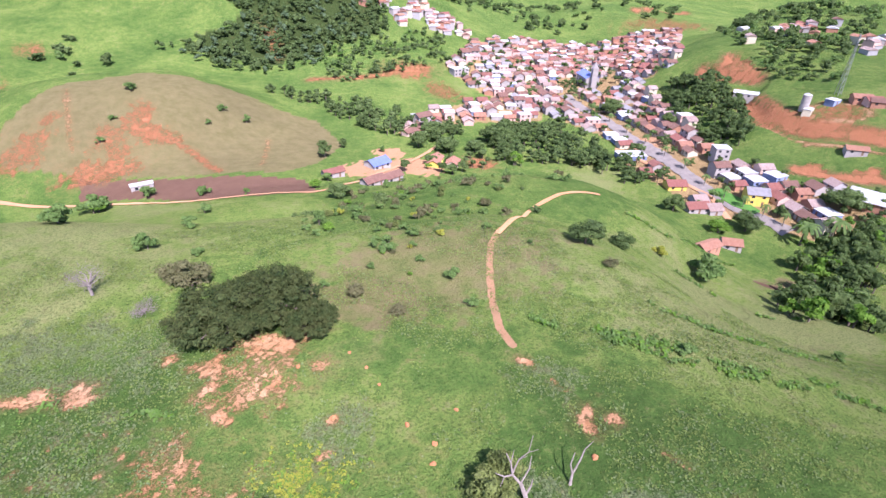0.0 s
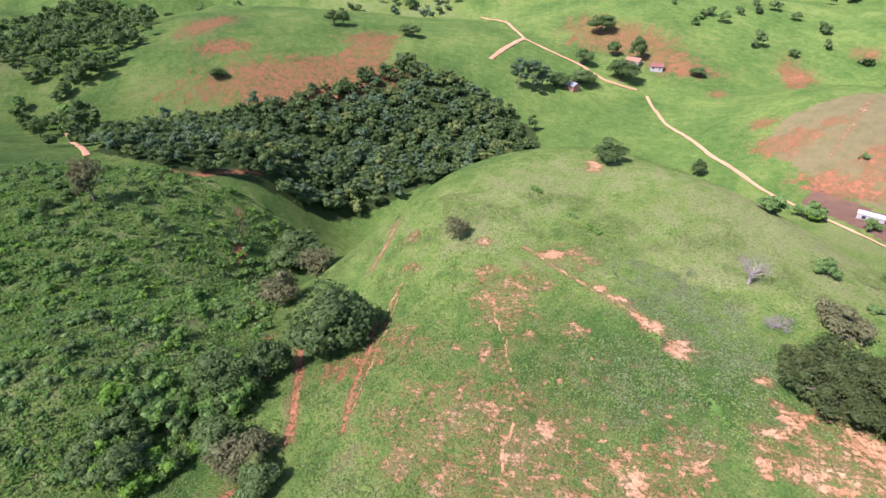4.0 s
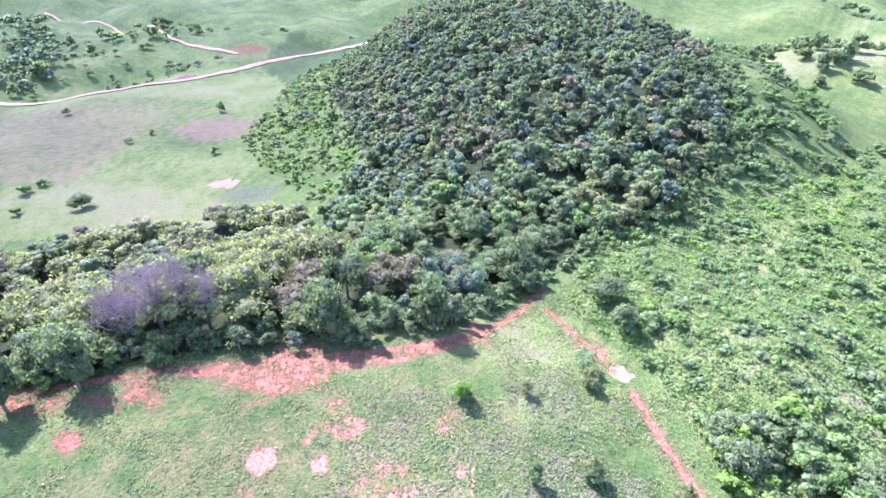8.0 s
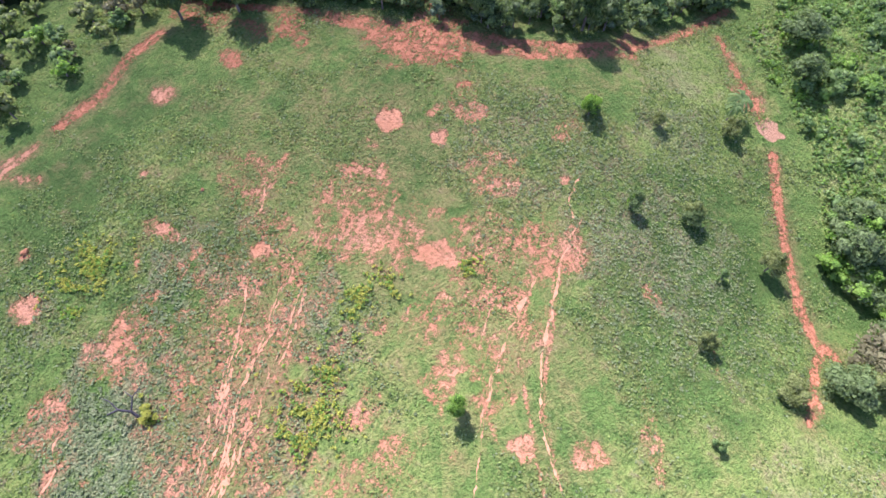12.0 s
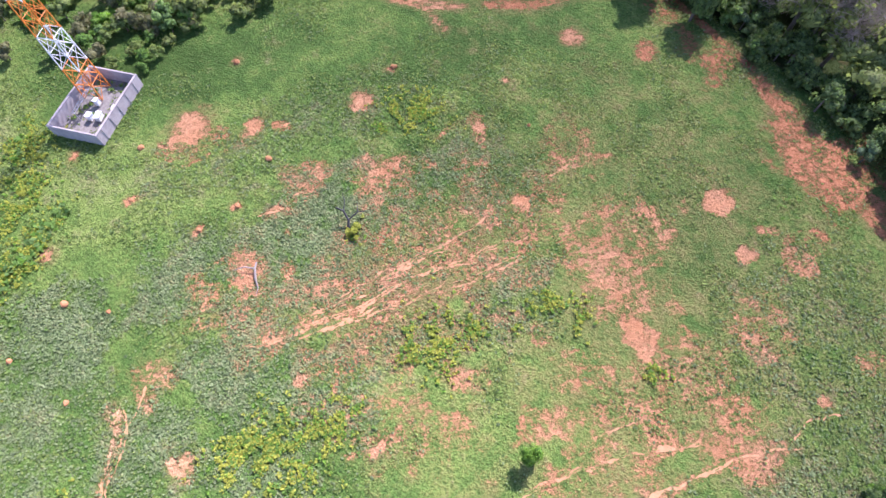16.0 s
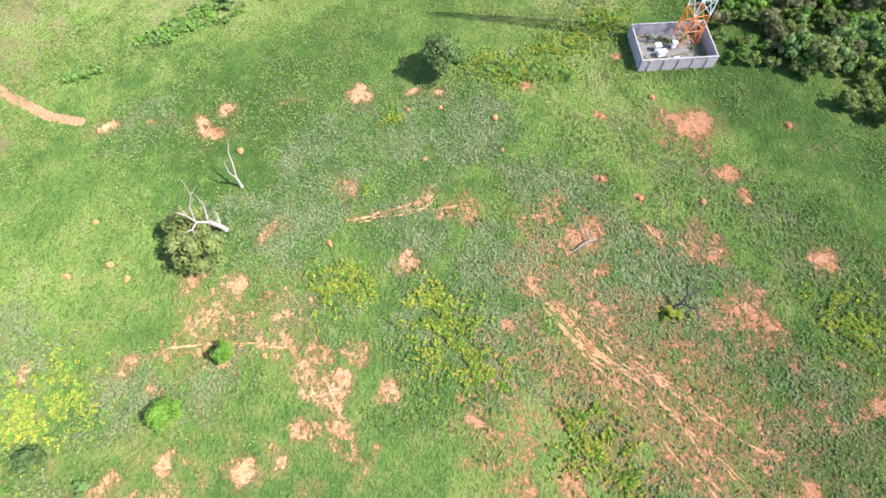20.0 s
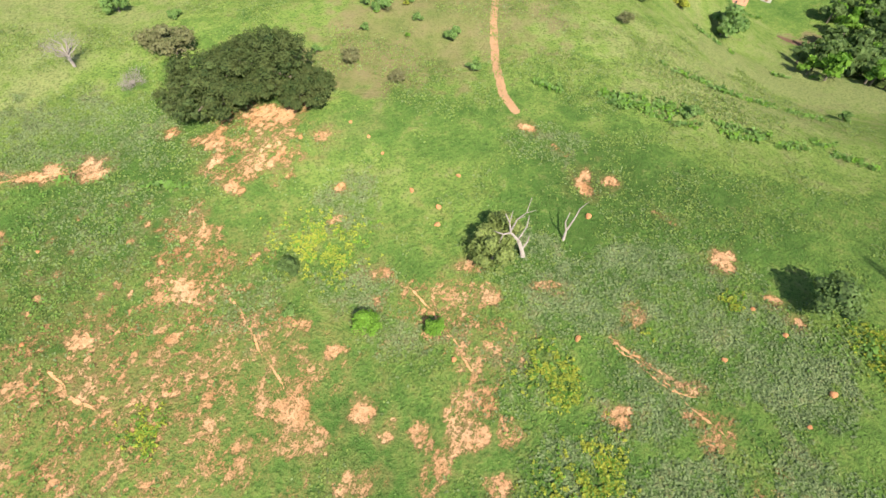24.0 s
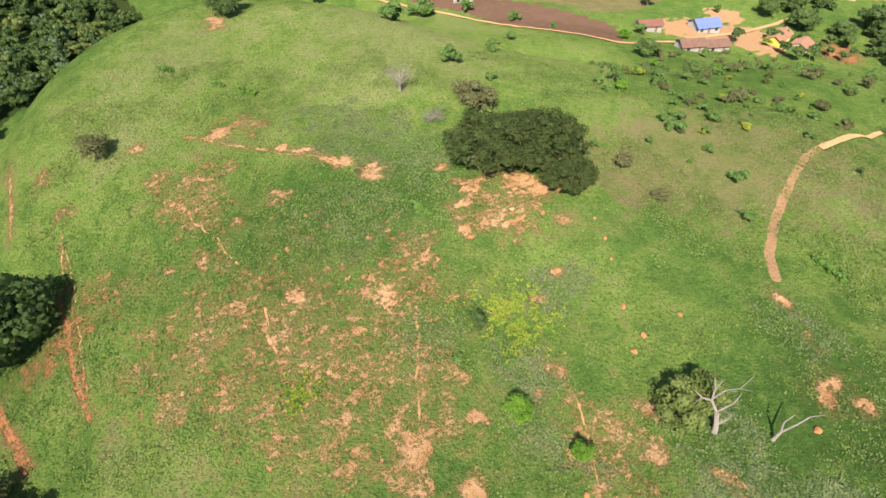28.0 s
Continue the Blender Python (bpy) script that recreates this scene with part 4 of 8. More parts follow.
dab(SOIL, 8.5, -42.5, 4.38, 4.42, 159, 0.40)
strip(SOIL, [(-20.2, -22.1), (-15.4, -15.0), (-12.7, -10.6), (-10.9, -3.9), (-9.3, 2.0)], 0.42, 0.85)
strip(SOIL, [(-9.4, -11.8), (-14.2, -16.8), (-18.4, -19.7)], 0.42, 0.50)
dab(SOIL, 25.2, -28.3, 3.15, 4.06, 159, 0.50)
dab(SOIL, 33.9, -22.2, 2.50, 3.48, 158, 0.55)
dab(SOIL, -8.8, -25.5, 1.78, 1.59, 160, 1.00)
dab(SOIL, -22.3, 0.3, 0.86, 4.66, 160, 0.40)
dab(SOIL, 16.5, -13.0, 12.59, 8.90, -167, 0.36)
dab(SOIL, 29.1, -4.2, 7.20, 5.32, -167, 0.36)
dab(SOIL, 49.0, -18.5, 4.33, 4.88, -169, 0.40)
dab(SOIL, 8.6, -3.2, 9.62, 3.69, -159, 0.36)
dab(WEED, 20.5, -31.3, 3.93, 7.08, 159, 0.60)
dab(WEED, 13.7, -33.9, 6.82, 6.01, 159, 0.40)
dab(WEED, 5.9, -22.9, 3.85, 6.70, 159, 0.60)
dab(WEED, -21.9, -37.8, 7.70, 5.62, 160, 0.40)
dab(WEED, -28.4, -31.0, 11.79, 8.89, 163, 0.30)
dab(WEED, 36.9, -2.5, 4.03, 4.66, -135, 0.70)
dab(WEED, 43.2, 8.4, 6.06, 6.51, -136, 0.70)
dab(WEED, 26.2, -0.6, 5.80, 5.45, -136, 0.70)
dab(WEED, 39.4, 15.5, 4.45, 4.61, -136, 0.55)
dab(WEED, 28.9, -20.0, 8.62, 5.05, -136, 0.70)
dab(WEED, 26.9, 11.7, 5.44, 5.33, -136, 0.60)
dab(WEED, 14.4, 7.2, 4.59, 2.76, -136, 0.60)
dab(WEED, 14.6, -32.7, 4.27, 2.53, -137, 0.50)
dab(WEED, 7.3, -16.2, 10.14, 2.74, -136, 0.50)
dab(WEED, 27.1, 24.3, 11.27, 5.56, -17, 0.60)
dab(WEED, 2.1, 47.3, 4.75, 5.29, -16, 0.60)
dab(WEED, -11.6, 35.4, 4.11, 4.71, -18, 0.50)
dab(WEED, 43.1, 10.4, 9.68, 5.36, -18, 0.50)
dab(WEED, 33.6, 26.3, 6.57, 4.33, -17, 0.60)
dab(WEED, -0.7, 33.6, 4.86, 3.21, -17, 0.50)
dab(WEED, 13.0, 17.9, 3.77, 5.12, -17, 0.40)
dab(WEED, 4.1, 26.1, 5.95, 2.89, -17, 0.50)
dab(WEED, 33.1, 49.7, 5.31, 3.99, -17, 0.50)
dab(WEED, -32.7, 70.7, 16.94, 8.79, -16, 0.50)
dab(WEED, -27.7, 52.5, 12.23, 7.46, -18, 0.35)
dab(SOIL, -10.7, 63.4, 3.38, 3.02, -16, 0.55)
dab(SOIL, -6.0, 65.7, 1.95, 1.70, -17, 0.95)
dab(SOIL, -15.3, 64.6, 1.89, 1.18, -19, 0.80)
dab(SOIL, -11.2, 53.3, 1.02, 0.98, -13, 0.70)
dab(SOIL, -16.8, 50.0, 1.11, 3.38, -16, 0.60)
dab(SOIL, -17.7, 47.4, 2.67, 2.36, -16, 0.50)
dab(SOIL, -7.7, 58.0, 2.35, 2.17, -12, 0.50)
dab(SOIL, -13.4, 58.3, 3.13, 2.22, -16, 0.42)
dab(SOIL, -55.8, 52.9, 4.02, 7.57, 11, 0.50)
dab(SOIL, -28.3, 28.9, 1.04, 0.87, 12, 0.90)
dab(SOIL, -50.6, 37.2, 1.11, 0.87, 9, 0.80)
dab(SOIL, -57.5, 32.7, 7.32, 3.77, -0, 0.40)
dab(SOIL, -43.3, 30.7, 3.32, 2.72, 11, 0.45)
dab(SOIL, -26.8, 23.2, 5.55, 4.34, 13, 0.42)
dab(SOIL, -10.3, 22.2, 1.51, 1.17, 15, 0.70)
dab(SOIL, -29.6, 37.6, 3.17, 3.05, 14, 0.40)
dab(SOIL, -18.2, 46.2, 2.45, 6.28, 16, 0.42)
dab(SOIL, -22.2, 39.3, 1.89, 1.37, 13, 0.70)
dab(SOIL, -55.4, 49.1, 3.15, 7.92, 74, 0.50)
dab(SOIL, -39.1, 33.9, 4.24, 2.65, 84, 0.50)
dab(SOIL, -53.7, 57.2, 2.43, 1.86, 81, 0.60)
dab(SOIL, -57.8, 69.2, 3.70, 4.44, 86, 0.50)
dab(SOIL, -63.9, 53.0, 2.08, 2.04, 74, 0.60)
dab(SOIL, -41.7, 53.5, 2.09, 1.91, 81, 0.50)
dab(SOIL, -88.0, 52.2, 1.58, 2.03, 46, 0.70)
dab(TALL, -52.4, 39.9, 27.99, 20.34, 5, 0.80)
dab(TALL, -26.5, 34.6, 19.28, 12.87, 14, 0.45)
dab(TALL, -53.6, 22.1, 15.79, 10.91, 3, 0.80)
dab(TALL, -33.4, 56.3, 9.98, 11.98, -18, 0.60)
dab(TALL, -21.0, 35.5, 10.86, 7.16, -18, 0.35)
dab(SOIL, -274.1, 344.5, 37.03, 22.61, 38, 0.60)
dab(RED, -274.1, 344.5, 52.90, 33.91, 38)
dab(SOIL, -216.7, 345.2, 22.34, 9.31, 45, 0.70)
dab(RED, -216.7, 345.2, 31.92, 13.97, 45)
dab(SOIL, -168.3, 396.6, 36.16, 6.66, -48, 0.70)
dab(RED, -168.3, 396.6, 51.66, 9.99, -48)
dab(TALL, 54.2, 3.4, 4.51, 9.98, -138, 0.60)
dab(TALL, -15.4, -48.1, 4.10, 7.15, -135, 0.40)
region(DRY, [(-118.2, 282.8), (-99.3, 318.5), (-65.8, 336.4), (-39.2, 335.1), (-9.3, 338.6), (24.5, 323.6), (35.2, 282.5), (16.4, 243.9), (0.5, 230.3), (-82.7, 248.1), (-113.5, 257.9)], 1.0)
region(TILL, [(-82.6, 246.9), (-48.6, 238.3), (-18.3, 230.0), (9.4, 220.9), (12.8, 190.8), (-10.8, 192.2), (-50.1, 217.3), (-79.5, 229.9)], 1.0)
dab(SOIL, -107.6, 262.0, 9.4, 8.1, 22, 0.60)
dab(RED, -107.6, 262.0, 13.2, 11.4, 22)
dab(SOIL, -102.5, 271.8, 8.0, 5.7, 21, 0.60)
dab(RED, -102.5, 271.8, 11.2, 8.0, 21)
dab(SOIL, -97.8, 283.1, 4.6, 2.6, 19, 0.70)
dab(RED, -97.8, 283.1, 6.4, 3.7, 19)
dab(SOIL, -71.3, 271.1, 6.2, 6.6, 15, 0.55)
dab(RED, -71.3, 271.1, 8.7, 9.2, 15)
dab(SOIL, -67.5, 261.8, 6.0, 4.8, 14, 0.60)
dab(RED, -67.5, 261.8, 8.5, 6.7, 14)
dab(SOIL, -74.3, 265.9, 7.7, 4.6, 16, 0.50)
dab(RED, -74.3, 265.9, 10.7, 6.4, 16)
dab(SOIL, -60.6, 286.9, 4.8, 8.1, 12, 0.75)
dab(RED, -60.6, 286.9, 6.8, 11.3, 12)
dab(SOIL, -61.4, 277.3, 6.3, 7.2, 12, 0.75)
dab(RED, -61.4, 277.3, 8.8, 10.0, 12)
dab(SOIL, -56.7, 274.5, 7.8, 5.2, 12, 0.80)
dab(RED, -56.7, 274.5, 10.9, 7.3, 12)
dab(SOIL, -51.9, 271.6, 9.2, 4.6, 11, 0.70)
dab(RED, -51.9, 271.6, 12.9, 6.5, 11)
dab(SOIL, -74.5, 249.9, 14.7, 7.3, 17, 0.80)
dab(RED, -74.5, 249.9, 20.6, 10.3, 17)
dab(SOIL, -67.0, 252.2, 5.9, 4.0, 15, 0.80)
dab(RED, -67.0, 252.2, 8.2, 5.6, 15)
strip(SOIL, [(-54.3, 274.9), (-44.9, 269.3), (-37.8, 264.2), (-32.3, 252.2), (-26.1, 239.5)], 4.0, 0.75)
strip(RED, [(-54.3, 274.9), (-44.9, 269.3), (-37.8, 264.2), (-32.3, 252.2), (-26.1, 239.5)], 6.0)
strip(SOIL, [(-95.3, 308.3), (-90.0, 282.5), (-87.0, 263.9)], 2.5, 0.5)
strip(SOIL, [(-4.2, 282.7), (-6.2, 261.3), (-8.4, 243.6)], 2.0, 0.55)
region(SOIL, [(-296.2, 73.4), (-300.8, 95.0), (-302.6, 114.0), (-299.7, 128.9), (-314.5, 147.0), (-317.5, 164.9), (-303.8, 169.6), (-286.5, 150.7), (-273.6, 135.2), (-271.5, 116.2), (-276.3, 85.7), (-281.1, 65.9)], 0.62)
region(RED, [(-296.2, 73.4), (-300.8, 95.0), (-302.6, 114.0), (-299.7, 128.9), (-314.5, 147.0), (-317.5, 164.9), (-303.8, 169.6), (-286.5, 150.7), (-273.6, 135.2), (-271.5, 116.2), (-276.3, 85.7), (-281.1, 65.9)], 0.6)
dab(SOIL, -173.8, 409.4, 12.0, 10.4, 23, 0.80)
dab(RED, -173.8, 409.4, 16.9, 14.5, 23)
dab(SOIL, -231.7, 344.9, 20.2, 17.0, 34, 0.60)
dab(RED, -231.7, 344.9, 28.3, 23.7, 34)
dab(SOIL, -156.8, 463.2, 7.9, 5.6, 19, 0.80)
dab(RED, -156.8, 463.2, 11.1, 7.8, 19)
dab(SOIL, 9.6, 484.4, 6.5, 15.4, -1, 0.70)
dab(RED, 9.6, 484.4, 9.1, 21.6, -1)
dab(SOIL, -181.9, 331.3, 5.0, 6.4, 29, 0.70)
dab(RED, -181.9, 331.3, 6.9, 8.9, 29)
dab(SOIL, -124.2, 277.2, 6.7, 5.7, 24, 0.60)
dab(RED, -124.2, 277.2, 9.4, 8.0, 24)
dab(SOIL, -107.7, 263.9, 11.1, 6.0, 22, 0.60)
# thin red-brown turf and scattered bare spots on the western pasture
dab(WORN, -30, 34, 15, 17, 20, 0.42, 0.8)
_spots = random.Random(STREAK + 3)
for _ in range(70):
    dab(SOIL, _spots.uniform(-44, -15), _spots.uniform(20, 56), _spots.uniform(0.25, 0.7), _spots.uniform(0.2, 0.5), _spots.uniform(0, 180), _spots.uniform(0.55, 0.9))
dab(RED, -107.7, 263.9, 15.5, 8.4, 22)
# red cuts on the hillside above the town
region(SOIL, [(299.9, 334.0), (313.7, 325.5), (335.3, 325.3), (315.2, 290.9), (304.9, 268.9), (301.2, 289.7), (302.9, 307.8)], 0.85)
region(RED, [(299.9, 334.0), (313.7, 325.5), (335.3, 325.3), (315.2, 290.9), (304.9, 268.9), (301.2, 289.7), (302.9, 307.8)])
region(SOIL, [(280.6, 213.9), (295.2, 205.9), (296.6, 195.6), (286.1, 190.8), (276.1, 203.9)], 0.70)
region(RED, [(280.6, 213.9), (295.2, 205.9), (296.6, 195.6), (286.1, 190.8), (276.1, 203.9)])
region(SOIL, [(240.7, 179.7), (248.1, 176.3), (246.5, 166.6), (264.9, 157.7), (259.2, 150.0), (246.5, 160.4), (240.0, 172.4)], 0.90)
region(RED, [(240.7, 179.7), (248.1, 176.3), (246.5, 166.6), (264.9, 157.7), (259.2, 150.0), (246.5, 160.4), (240.0, 172.4)])
strip(SOIL, [(285.3, 267.8), (275.2, 250.6), (267.1, 229.4), (267.0, 210.2), (273.2, 192.1), (287.0, 176.0)], 7.0, 0.9)
strip(RED, [(285.3, 267.8), (275.2, 250.6), (267.1, 229.4), (267.0, 210.2), (273.2, 192.1), (287.0, 176.0)], 10.5)
strip(SOIL, [(283.4, 250.8), (272.5, 225.7), (270.7, 204.8), (271.4, 197.2)], 5.0, 0.9)
strip(RED, [(283.4, 250.8), (272.5, 225.7), (270.7, 204.8), (271.4, 197.2)], 7.5)
strip(SOIL, [(466.4, 644.5), (535.9, 676.2), (632.7, 725.7)], 6.0, 0.9)
strip(RED, [(466.4, 644.5), (535.9, 676.2), (632.7, 725.7)], 9.0)
strip(SOIL, [(152.6, 433.8), (127.3, 431.2), (95.3, 415.7), (58.7, 406.9), (30.2, 411.4)], 7.0, 0.9)
strip(RED, [(152.6, 433.8), (127.3, 431.2), (95.3, 415.7), (58.7, 406.9), (30.2, 411.4)], 10.5)
region(DRY, [(3.7, -405.6), (11.5, -302.7), (-12.3, -281.1), (-56.5, -331.6), (-56.9, -399.4), (0.3, -466.3)], 0.55)
dab(DRY, -92, -316, 26, 14, 65, 0.6, 0.3)
region(DEEP, [(-183, -455), (-165, -365), (-193, -378), (-239, -395), (-262, -375), (-300, -470), (-262, -560)], 1.0)
SPUR = [(-161.0, -16.6), (-172.9, -2.3), (-167.1, 16.6), (-178.8, 45.3), (-167.4, 36.7), (-144.8, 25.3), (-136.6, 7.2), (-145.0, -12.3)]
SCRUB = [(-84, -53), (-121, -53), (-150, -48), (-176, -60), (-205, -20), (-178, 25), (-160, 50), (-125, 34), (-82, 14), (-64, 10), (-62, 0), (-60, -12), (-68, -28), (-70, -47)]
region(LUSH, SPUR, 0.4)
region(LUSH, SCRUB, 0.55)
dab(WORN, 15.0, -17.0, 13, 8, 55, 0.8, 0.6)
dab(WEED, -33.5, -17.4, 13.9, 11.3, 117, 0.45, 0.6)
dab(WEED, -46.3, -31.2, 6.4, 9.4, 124, 0.35, 0.6)
dab(WORN, -8.0, -34.0, 36, 32, 0, 0.46, 0.7)
dab(WORN, -14.0, 30.0, 22, 26, 0, 0.30, 0.7)
dab(WEED, 22.2, -20.1, 8.7, 9.2, -132, 0.50, 0.6)
dab(WEED, 40.1, -26.7, 19.5, 5.1, -124, 0.35, 0.6)
dab(WEED, -24.4, -38.3, 7.6, 12.5, 147, 0.30, 0.6)
dab(WEED, 1.2, 33.1, 4.1, 3.0, -2, 0.70, 0.6)
dab(WEED, 37.2, 17.3, 11.0, 10.0, -65, 0.45, 0.6)
dab(WEED, 23.1, 33.2, 4.3, 2.8, -35, 0.60, 0.6)
dab(LUSH, 10.9, 57.3, 16, 14, 0, 0.45, 0.7)
dab(LUSH, 10.5, 79.1, 18, 20, 0, 0.55, 0.7)
region(LUSH, [(-109.1, 236.5), (-42.7, 208.1), (10.6, 177.1), (16.4, 160.0), (5.3, 104.3), (-9.4, 97.2), (-27.5, 97.5), (-49.5, 96.5)], 0.55)
region(LUSH, [(47.8, 56.1), (79.5, 59.2), (119.3, 53.5), (75.7, 29.2), (52.3, 39.1)], 0.4)
region(LUSH, [(11.8, -298.0), (-13.7, -276.0), (-47.5, -249.4), (-72.5, -173.5), (-69.5, -148.8), (-35.1, -206.5), (16.5, -238.7)], 0.8)
PALE *= 1 - RED


def sheet():
    n, k = len(radii), np.arange(AZ)
    k2 = (k + 1) % AZ
    rows = np.arange(n - 1)[:, None] * AZ
    quads = np.stack([rows + k, rows + k2, rows + AZ + k2, rows + AZ + k], -1).reshape(-1, 4)
    tips = np.stack([np.full(AZ, n * AZ), k2, k], -1)[:, ::-1]
    me = bpy.data.meshes.new("ground")
    loops = np.concatenate([quads[:, ::-1].ravel(), tips.ravel()])
    me.vertices.add(len(GX))
    me.vertices.foreach_set("co", np.stack([GX, GY, land(GX, GY)], -1).ravel())
    me.loops.add(len(loops))
    me.loops.foreach_set("vertex_index", loops.astype(np.int32))
    starts = np.concatenate([np.arange(len(quads)) * 4, len(quads) * 4 + np.arange(AZ) * 3])
    me.polygons.add(len(starts))
    me.polygons.foreach_set("loop_start", starts.astype(np.int32))
    me.polygons.foreach_set("use_smooth", np.ones(len(starts), bool))
    me.update(calc_edges=True)
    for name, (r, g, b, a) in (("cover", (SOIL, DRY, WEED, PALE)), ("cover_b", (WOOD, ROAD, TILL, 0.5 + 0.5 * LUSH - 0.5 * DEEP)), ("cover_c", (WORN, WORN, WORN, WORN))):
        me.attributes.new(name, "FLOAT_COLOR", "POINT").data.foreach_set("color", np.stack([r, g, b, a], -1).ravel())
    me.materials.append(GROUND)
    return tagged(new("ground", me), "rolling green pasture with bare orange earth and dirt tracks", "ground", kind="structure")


sheet()


# ---- foliage, bark and other matter ----
def foliage(name, dark, light, hue=None, through=0.38):
    """Leaves that differ one from another, with a little light coming through them."""
    m, nt, p = blank(name, 0.72, 0.13)
    at = wire(nt, "NewGeometry")
    rnd, where = at.outputs["Random Per Island"], at.outputs["Position"]
    col = blend(nt, rnd, dark, light)
    col = blend(nt, span(nt, grain(nt, where, 0.45, 3), 0.35, 0.65, 0.0, 0.6), col, hue or tuple(1.25 * v for v in light))
    # inner lobes only: dark mottles paint shade between the leaf clumps
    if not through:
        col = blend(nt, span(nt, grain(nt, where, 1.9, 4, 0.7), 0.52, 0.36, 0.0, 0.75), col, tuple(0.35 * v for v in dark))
    nt.links.new(col, p.inputs["Base Color"])
    bump(nt, p, grain(nt, where, 1.7, 5, 0.7), 0.9, 0.5)
    if not through:
        return m
    lit = wire(nt, "BsdfTranslucent", Color=blend(nt, 1.0, col, (1.5, 1.55, 1.1), "MULTIPLY"))
    mix = wire(nt, "MixShader", Fac=through, i1=p.outputs[0], i2=lit.outputs[0])
    nt.links.new(mix.outputs[0], nt.nodes["Material Output"].inputs[0])
    return m


SHADES = {
    "dark": ("dark_leaves", (0.047, 0.088, 0.029), (0.127, 0.185, 0.065)),
    "tree": ("tree_leaves", (0.064, 0.114, 0.036), (0.168, 0.236, 0.086)),
    "lush": ("lush_leaves", (0.080, 0.190, 0.026), (0.200, 0.340, 0.055)),
    "bush": ("shrub_leaves", (0.071, 0.152, 0.039), (0.197, 0.294, 0.098)),
    "dry": ("dry_leaves", (0.100, 0.115, 0.048), (0.215, 0.215, 0.105), (0.255, 0.225, 0.130)),
    "yellow": ("yellow_leaves", (0.205, 0.268, 0.046), (0.430, 0.445, 0.085), (0.470, 0.440, 0.080)),
    "old": ("old_tree_leaves", (0.030, 0.056, 0.020), (0.098, 0.132, 0.046), (0.130, 0.140, 0.055)),
    "sward": ("sward_leaves", (0.090, 0.145, 0.038), (0.235, 0.295, 0.090)),
    "gum": ("gum_leaves", (0.060, 0.111, 0.055), (0.161, 0.231, 0.124)),
    "palm": ("palm_fronds", (0.068, 0.136, 0.042), (0.188, 0.273, 0.094)),
    "mauve": ("mauve_twigs", (0.200, 0.172, 0.168), (0.360, 0.312, 0.306)),
    "grey": ("grey_green_weed", (0.112, 0.158, 0.074), (0.232, 0.282, 0.142)),
    "weed": ("green_weed", (0.075, 0.160, 0.034), (0.175, 0.290, 0.070)),
    "olive": ("olive_leaves", (0.105, 0.145, 0.042), (0.235, 0.275, 0.095)),
}
LEAF = {k: foliage(*a) for k, a in SHADES.items()}
# a crown's dense heart lets no light through; its colour is dimmed for shade
SHADED_CORE = {k: foliage("shaded_inner_" + a[0], *(tuple(0.80 * c for c in tone) for tone in a[1:3]), None, 0.0) for k, a in SHADES.items()}


def plain(name, a, b, size, rough=0.8, lift=0.3, metal=0.0):
    """A matt surface of two tones, mottled at two scales."""
    m, nt, p = blank(name, rough, 0.3)
    at = wire(nt, "NewGeometry").outputs["Position"]
    n1, n2 = grain(nt, at, size, 5, 0.65), grain(nt, at, size * 7, 4, 0.6)
    col = blend(nt, span(nt, n1, 0.3, 0.7), a, b)
    col = blend(nt, span(nt, n2, 0.5, 0.8, 0, 0.35), col, tuple(0.55 * v for v in a))
    nt.links.new(col, p.inputs["Base Color"])
    p.inputs["Metallic"].default_value = metal
    bump(nt, p, n2, lift, 0.03)
    return m


BARK = plain("bark", (0.110, 0.085, 0.065), (0.210, 0.175, 0.145), 2.0)
BLEACHED = plain("bleached_wood", (0.205, 0.168, 0.155), (0.360, 0.312, 0.295), 2.5)
CHARRED = plain("charred_wood", (0.030, 0.028, 0.030), (0.085, 0.078, 0.085), 3.0)
rng = np.random.default_rng(7)


def mesh_of(name, verts, faces, mats, index=None, soft=False):
    """A mesh from arrays; faces are all of one size."""
    me = bpy.data.meshes.new(name)
    verts, faces = np.asarray(verts, float), np.asarray(faces, np.int32)
    k = faces.shape[1]
    me.vertices.add(len(verts))
    me.vertices.foreach_set("co", verts.ravel())
    me.loops.add(faces.size)
    me.loops.foreach_set("vertex_index", faces.ravel())
    me.polygons.add(len(faces))
    me.polygons.foreach_set("loop_start", (np.arange(len(faces)) * k).astype(np.int32))
    if soft:
        me.polygons.foreach_set("use_smooth", np.ones(len(faces), bool))
    for m in mats:
        me.materials.append(m)
    if index is not None:
        me.polygons.foreach_set("material_index", np.asarray(index, np.int32))
    me.update(calc_edges=True)
    return me


def leaves_at(places, ways, size, long=1.5):
    """A pointed leaf spray, two triangles, at each place, facing its way."""
    n = len(places)
    ways = ways / (np.linalg.norm(ways, axis=1, keepdims=True) + 1e-9)
    side = np.cross(ways, rng.normal(size=(n, 3)))
    side /= np.linalg.norm(side, axis=1, keepdims=True) + 1e-9
    up = np.cross(ways, side)
    s = (size * rng.uniform(0.6, 1.35, n))[:, None]
    v = np.stack([places - up * s * long * 0.5, places + side * s * 0.5 - ways * s * 0.12,
                  places + up * s * long * 0.5 - ways * s * 0.3, places - side * s * 0.5 - ways * s * 0.12], 1)
    return v.reshape(-1, 3), np.arange(n * 4).reshape(-1, 4)


